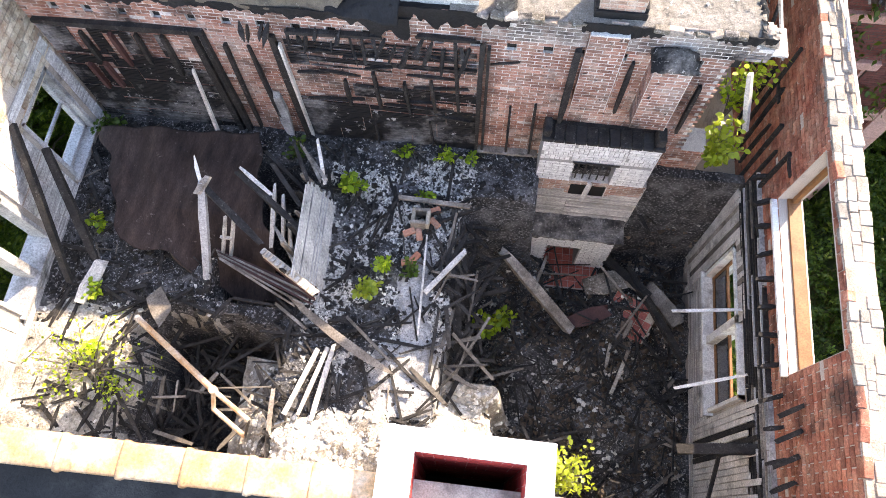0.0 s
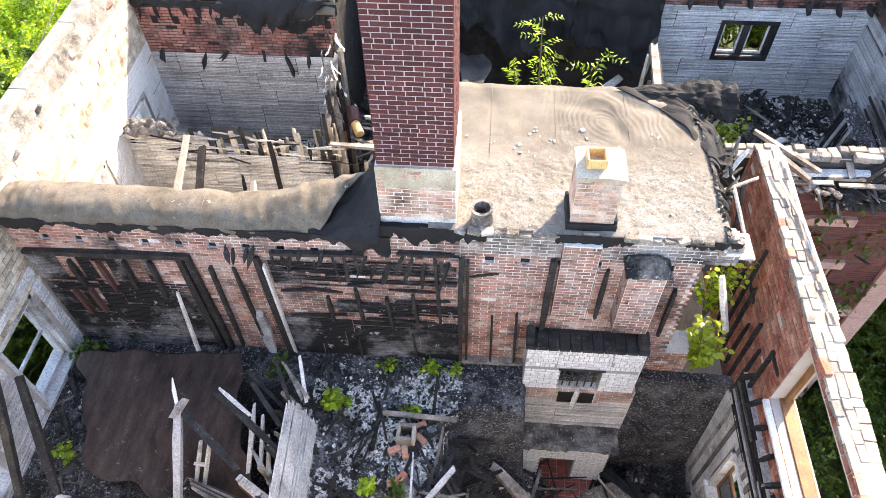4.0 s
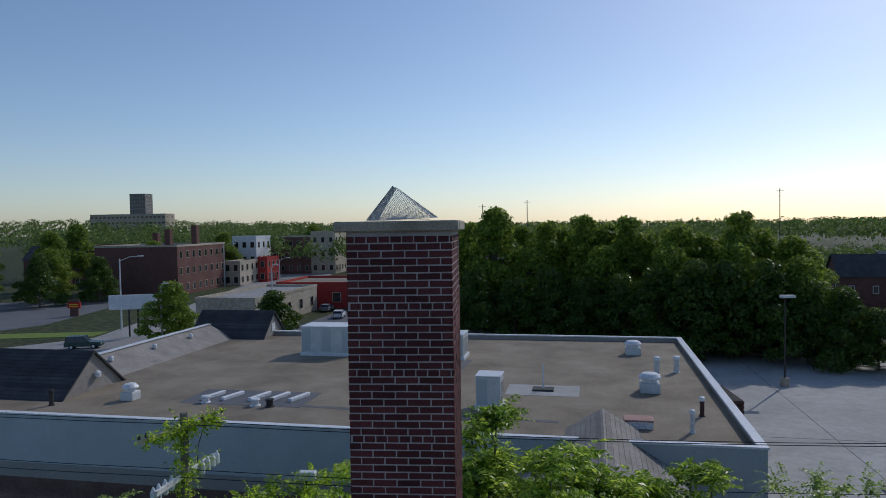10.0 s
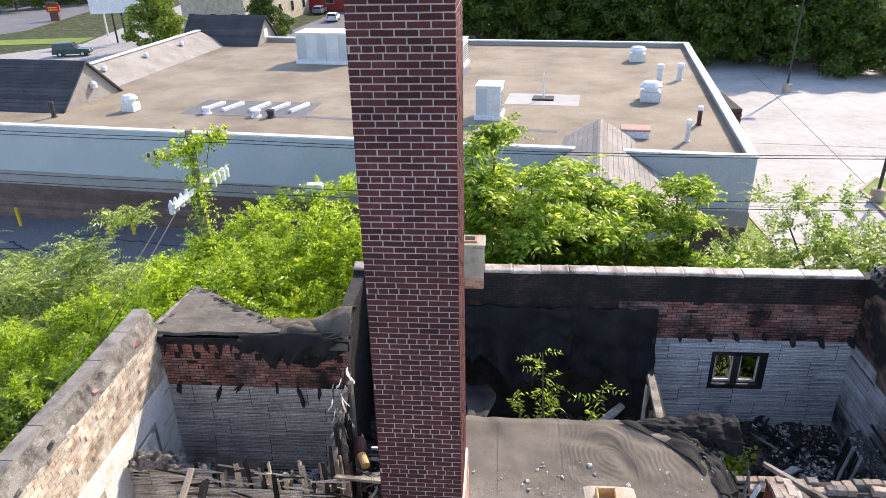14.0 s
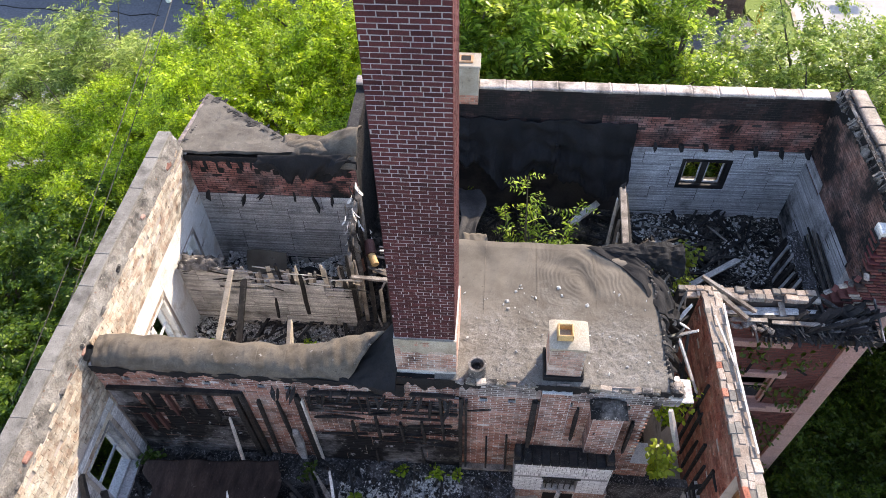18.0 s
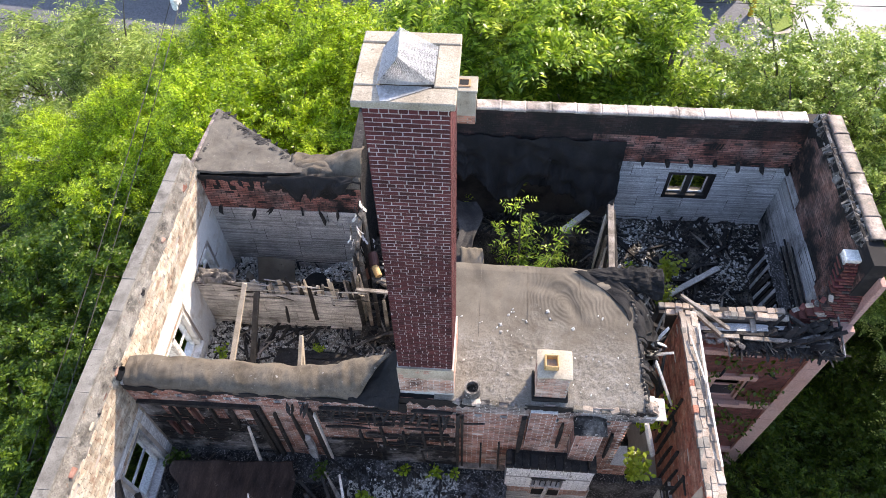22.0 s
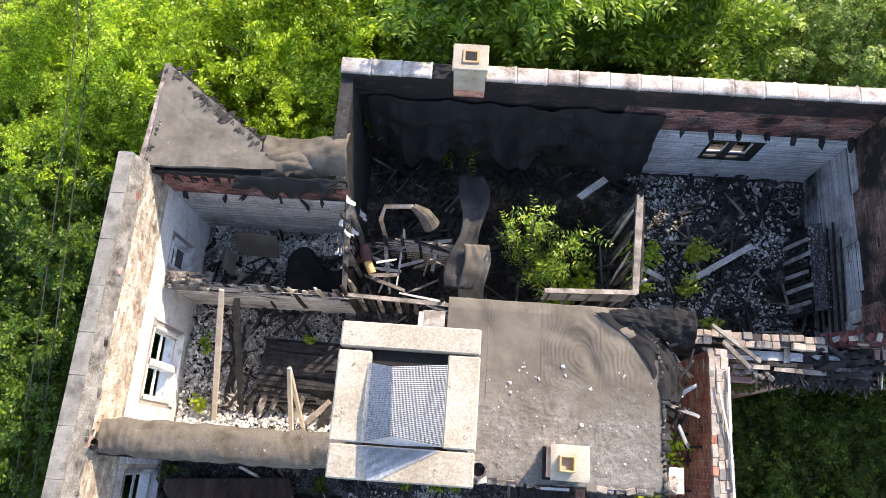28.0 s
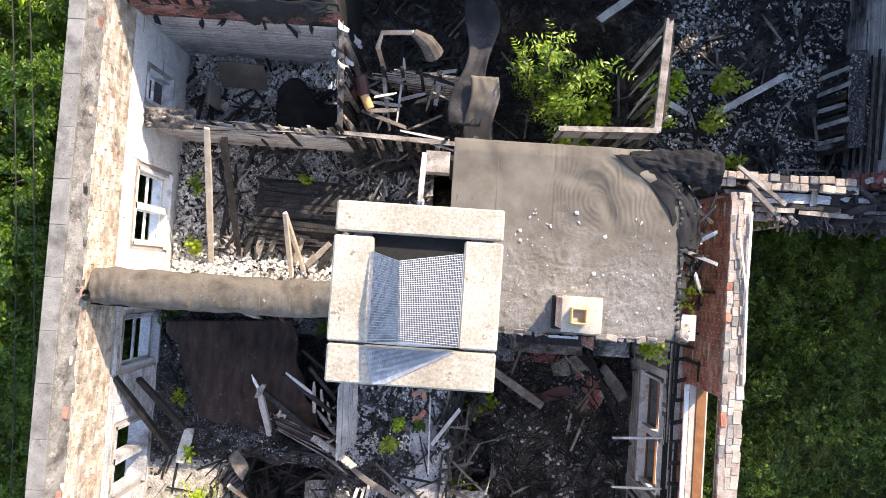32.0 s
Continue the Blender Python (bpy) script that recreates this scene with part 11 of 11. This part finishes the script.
b = block("apartment_block", "old three-storey maroon brick block with pale window trim", at(-102, 165, -3), 22.5, 27, 12.6, M_FARBRICK, 3, 0, 8, trim=M_FARTAN)
for x, y, h in ((8, 20, 4.5), (15, 22, 5.5), (2, 24, 3.5)):
    Geo().box(x, y, 12.6, x + 1.6, y + 1.6, 12.6 + h).make("chimney", M_FARBRICK, b)
block("shop_row", "pale two-storey corner building", at(-79, 192, -3), 5, 14, 7.0, M_FARTAN, 2, 2, 4)
block("shop_row", "small red painted storefront", at(-73.5, 205, -3), 3.2, 10, 7.5, M_REDPAINT, 2, 1, 3)
block("shop_row", "white frame house above the storefronts", at(-84, 212, -3), 8, 12, 14, M_CAPMETAL, 3, 3, 3, roofmat=M_DARKSHINGLE)
block("apartment_block", "long brownstone apartment house with white windows", at(-96, 242, -4), 30, 14, 13.5, M_FARBRICK, 3, 10, 4, trim=M_FARTAN)
block("apartment_block", "tan brick apartment wing", at(-66, 240, -4), 9, 14, 15, M_FARTAN, 3, 3, 4)
block("warehouse", "low maroon commercial building with a flat roof", at(-45, 136, -5), 26, 18, 5.2, M_REDPAINT, 1, 5, 2, roofmat=M_GRAVEL, win=(1.6, 1.8))
block("shop_row", "low tan commercial building with a flat roof", at(-50, 108, -8), 11, 26, 5.0, M_FARTAN, 1, 3, 5, roofmat=M_ROAD)
block("warehouse", "dark brick commercial building behind the chimney", at(-20, 160, -5), 22, 16, 8.5, M_FARBRICK, 2, 6, 2)
block("apartment_block", "old brick row behind the trees", at(-128, 196, -3), 24, 14, 12, M_FARBRICK, 3, 7, 2)
tw = block("tower_block", "grey high-rise tower on the horizon", at(-341, 620, 0), 15, 14, 50, M_FARGREY, 14, 6, 4, win=(1.6, 2.2))
block("tower_block", "long pale hospital-like slab on the horizon", at(-374, 610, 0), 72, 18, 31, M_FARTAN, 6, 18, 2, win=(2.6, 1.8))
for x, h in ((930, 62), (945, 74), (962, 90), (978, 66), (995, 78)):
    block("tower_block", "hazy blue downtown tower on the horizon", at(x, 1450, 0), 11, 10, h, M_FARHAZE, 8, 3, 2)


def house(x, y, turn, l, w, h, wall, label, roofmat=M_DARKSHINGLE):
    t = thing("house", label, "house")
    t.matrix_world = at(x, y, turn)
    Geo().box(0, 0, 0, l, w, h).make("wall", wall, t)
    g = Geo().add([(0, 0, h), (l, 0, h), (l, w, h), (0, w, h), (0, w / 2, h + w * 0.42), (l, w / 2, h + w * 0.42)], [(0, 1, 5, 4), (2, 3, 4, 5), (0, 4, 3), (1, 2, 5)])
    g.make("gable", wall, t)
    for s in (0, 1):
        y0 = -0.4 if s == 0 else w + 0.4
        Geo().add([(-0.4, y0, h - 0.2), (l + 0.4, y0, h - 0.2), (l + 0.4, w / 2, h + w * 0.42 + 0.1), (-0.4, w / 2, h + w * 0.42 + 0.1)], [(0, 1, 2, 3)]).make("roof", roofmat, t)
    for k in range(3):
        wd = Geo().box(l * (k + 0.5) / 3 - 0.5, -0.06, h * 0.5, l * (k + 0.5) / 3 + 0.5, 0.03, h * 0.5 + 1.5).make("window", M_CAPMETAL, t)
        Geo().box(l * (k + 0.5) / 3 - 0.4, -0.08, h * 0.5 + 0.1, l * (k + 0.5) / 3 + 0.4, -0.05, h * 0.5 + 1.4).make("pane", M_GLASS, wd)
    for k in range(2):
        wd = Geo().box(-0.06, w * (k + 0.8) / 3, h * 0.6, 0.03, w * (k + 0.8) / 3 + 1, h * 0.6 + 1.6).make("window", M_CAPMETAL, t)
        Geo().box(-0.08, w * (k + 0.8) / 3 + 0.1, h * 0.6 + 0.1, -0.05, w * (k + 0.8) / 3 + 0.9, h * 0.6 + 1.5).make("pane", M_GLASS, wd)
    return t


house(62, 104, -18, 12, 8, 6.5, M_STUCCO, "pale blue frame house with a grey gable roof", M_SHINGLE)
house(72, 92, -28, 11, 8, 6.0, M_STUCCO2, "grey frame house with a dark gable roof")
house(64, 128, -10, 12, 9, 6.5, M_FARBRICK, "brick house among the trees")
house(88, 120, -20, 14, 9, 5.5, M_CAPMETAL, "white frame house among the trees")
house(84, 150, -10, 16, 10, 5.5, M_FARTAN, "tan house among the trees", M_SHINGLE)
house(-150, 205, 0, 14, 10, 8, M_FARBRICK, "brick house behind the woods")

# street furniture and cars
bb = thing("billboard", "white blank billboard on dark posts", "billboard")
bb.matrix_world = at(-59.5, 98, 18)
Geo().bbox(0, -0.15, 4.6, 7.0, 0.15, 6.9, 0.03).make("panel", M_CAPMETAL, bb)
for x in (2.9, 4.2, 5.2):
    Geo().tube([(x, 0.1, 0), (x, 0.1, 5)], 0.14, 8).make("post", M_DARKMETAL, bb)
sg = thing("pylon_sign", "small red lit sign on a brick base", "sign")
sg.matrix_world = at(-83, 124, 12)
Geo().bbox(0.4, -0.3, 0, 1.9, 0.3, 1.9, 0.02).make("base", M_FARBRICK, sg)
Geo().bbox(0, -0.25, 1.9, 2.3, 0.25, 3.0, 0.03).make("red_panel", M_LEDRED, sg)
for k in range(2):
    Geo().box(0.3, -0.28, 2.15 + 0.38 * k, 2.0, -0.25, 2.33 + 0.38 * k).make("text_bar", M_YELLOW, sg)
Geo().bbox(0.1, -0.2, 3.0, 2.2, 0.2, 3.6, 0.15).make("top", M_FARBRICK, sg)


def tall_lamp(x, y, h, arm):
    t = thing("street_lamp", "tall grey street light with a curved arm", "lamp", "street lights", (x, y, GZ))
    Geo().tube([(0, 0, 0), (0, 0, h)], [0.16, 0.1], 8).make("pole", M_UNIT, t)
    Geo().tube([(0, 0, h - 0.4), (arm * 0.5, 0, h + 0.3), (arm, 0, h + 0.4)], 0.06, 6).make("arm", M_UNIT, t)
    Geo().bbox(arm - 0.3, -0.2, h + 0.3, arm + 0.6, 0.2, h + 0.5, 0.06).make("lamp_head", M_UNIT, t)


tall_lamp(-61.8, 105.6, 12, 3.5)
tall_lamp(-75, 88, 10, 3.5)
tall_lamp(-48, 92, 8.5, 0.6)
tall_lamp(-78, 190, 12, 3)
tall_lamp(-52, 160, 9, 2)
tall_lamp(-38, 112, 10, 0.5)


def car(x, y, turn, paint, label, l=4.6, suv=True):
    t = thing("car", label, "car")
    t.matrix_world = Matrix.Translation((x, y, GZ)) @ Matrix.Rotation(radians(turn), 4, "Z")
    hh = 1.75 if suv else 1.4
    prof = [(0, 0.35), (0, 0.85), (0.06 * l, 1.0), (0.06 * l, 1.02)]
    outline = [(0.0, 0.35), (0.0, 0.95), (0.03 * l, 1.02), (0.70 * l, 1.02), (0.97 * l, 0.92), (1.0 * l, 0.8), (1.0 * l, 0.35)]
    n = len(outline)
    vs = [(px, s * 0.88, pz) for s in (-1, 1) for px, pz in outline]
    Geo().add(vs, [tuple(range(n)), tuple(range(2 * n - 1, n - 1, -1))] + [((i + 1) % n, i, i + n, (i + 1) % n + n) for i in range(n)]).make("body", paint, t)
    cab_ = [(0.02 * l, 1.02), (0.06 * l, hh), (0.52 * l, hh), (0.68 * l, 1.02)]
    vs = [(px, s * (0.84 if pz < 1.1 else 0.72), pz) for s in (-1, 1) for px, pz in cab_]
    Geo().add(vs, [(0, 1, 2, 3), (7, 6, 5, 4)] + [((i + 1) % 4, i, i + 4, (i + 1) % 4 + 4) for i in range(4)]).make("cabin", M_GLASS, t, "dark glazed cabin")
    Geo().bbox(0.06 * l, -0.72, hh - 0.01, 0.52 * l, 0.72, hh + 0.05, 0.02).make("roof_panel", paint, t)
    for px in (0.0, 0.28, 0.5):
        Geo().beam((l * (px + 0.03), -0.84, 1.02), (l * (px + 0.05), -0.73, hh), 0.09, 0.06).make("pillar", paint, t)
        Geo().beam((l * (px + 0.03), 0.84, 1.02), (l * (px + 0.05), 0.73, hh), 0.09, 0.06).make("pillar", paint, t)
    for px in (0.2, 0.8):
        for s in (-1, 1):
            w = Geo().tube([(px * l, s * 0.72, 0.36), (px * l, s * 0.92, 0.36)], 0.36, 16).make("tyre", M_RUBBER, t)
            Geo().tube([(px * l, s * 0.9, 0.36), (px * l, s * 0.94, 0.36)], 0.2, 10).make("rim", M_UNIT, w)
    for s in (-1, 1):
        Geo().bbox(l - 0.02, s * 0.65 - 0.15, 0.68, l + 0.02, s * 0.65 + 0.15, 0.85, 0.01).make("headlight", M_CAPMETAL, t)
        Geo().bbox(-0.02, s * 0.7 - 0.1, 0.7, 0.02, s * 0.7 + 0.1, 0.95, 0.01).make("tail_light", M_LEDRED, t)
    return t


car(-60.2, 88.0, 14, M_CARPAINT, "dark green estate car driving on the street", 4.9)
car(-19, 112, 80, M_CARPAINT, "dark car parked beyond the shop")
car(-28, 118, 95, M_CAPMETAL, "white car parked beyond the shop", suv=False)
car(-57, 192, 100, M_CAPMETAL, "white car far down the street", suv=False)
car(-33, 128, 90, M_FARGREY, "grey car parked beyond the shop", suv=False)
tagged(Geo().slab([(-34, 100), (2, 96), (4, 120), (-30, 132)], GZ - 0.1, GZ + 0.006).make("pavement_rear_lot", M_ASPHALT), "asphalt lot behind the shop", "pavement", "", "structure")
for k, (x, y, h) in enumerate([(70, 118, 12), (90, 160, 13), (120, 300, 30), (205, 320, 14), (-6, 320, 26), (15, 330, 28), (62, 88, 9)]):
    t = thing("utility_pole", "tall far pole above the trees", "pole", "far poles", (x, y, GZ))
    Geo().tube([(0, 0, 0), (0, 0, h)], 0.18, 6).make("pole", M_DARKMETAL, t)
    Geo().beam((-1.5, 0, h - 1), (1.5, 0, h - 1), 0.15, 0.15).make("crossarm", M_DARKMETAL, t)
# picket railing and stop sign at the street corner
rail_ = thing("railing", "dark iron railing at the street corner", "railing")
for k in range(16):
    Geo().tube([(-44 + 0.7 * k, 64 + 1.1 * k, GZ), (-44 + 0.7 * k, 64 + 1.1 * k, GZ + 1.2)], 0.05, 5).make("post", M_DARKMETAL, rail_)
Geo().beam((-44, 64, GZ + 1.15), (-33.5, 80.5, GZ + 1.15), 0.06, 0.08).make("rail", M_DARKMETAL, rail_)
st = thing("stop_sign", "red octagonal stop sign on a post", "sign", at=(-43.5, 58.5, GZ))
Geo().tube([(0, 0, 0), (0, 0, 2.2)], 0.05, 6).make("post", M_UNIT, st)
Geo().tube([(0, 0.0, 2.4), (0, 0.04, 2.4)], 0.42, 8).make("plate", M_LEDRED, st)
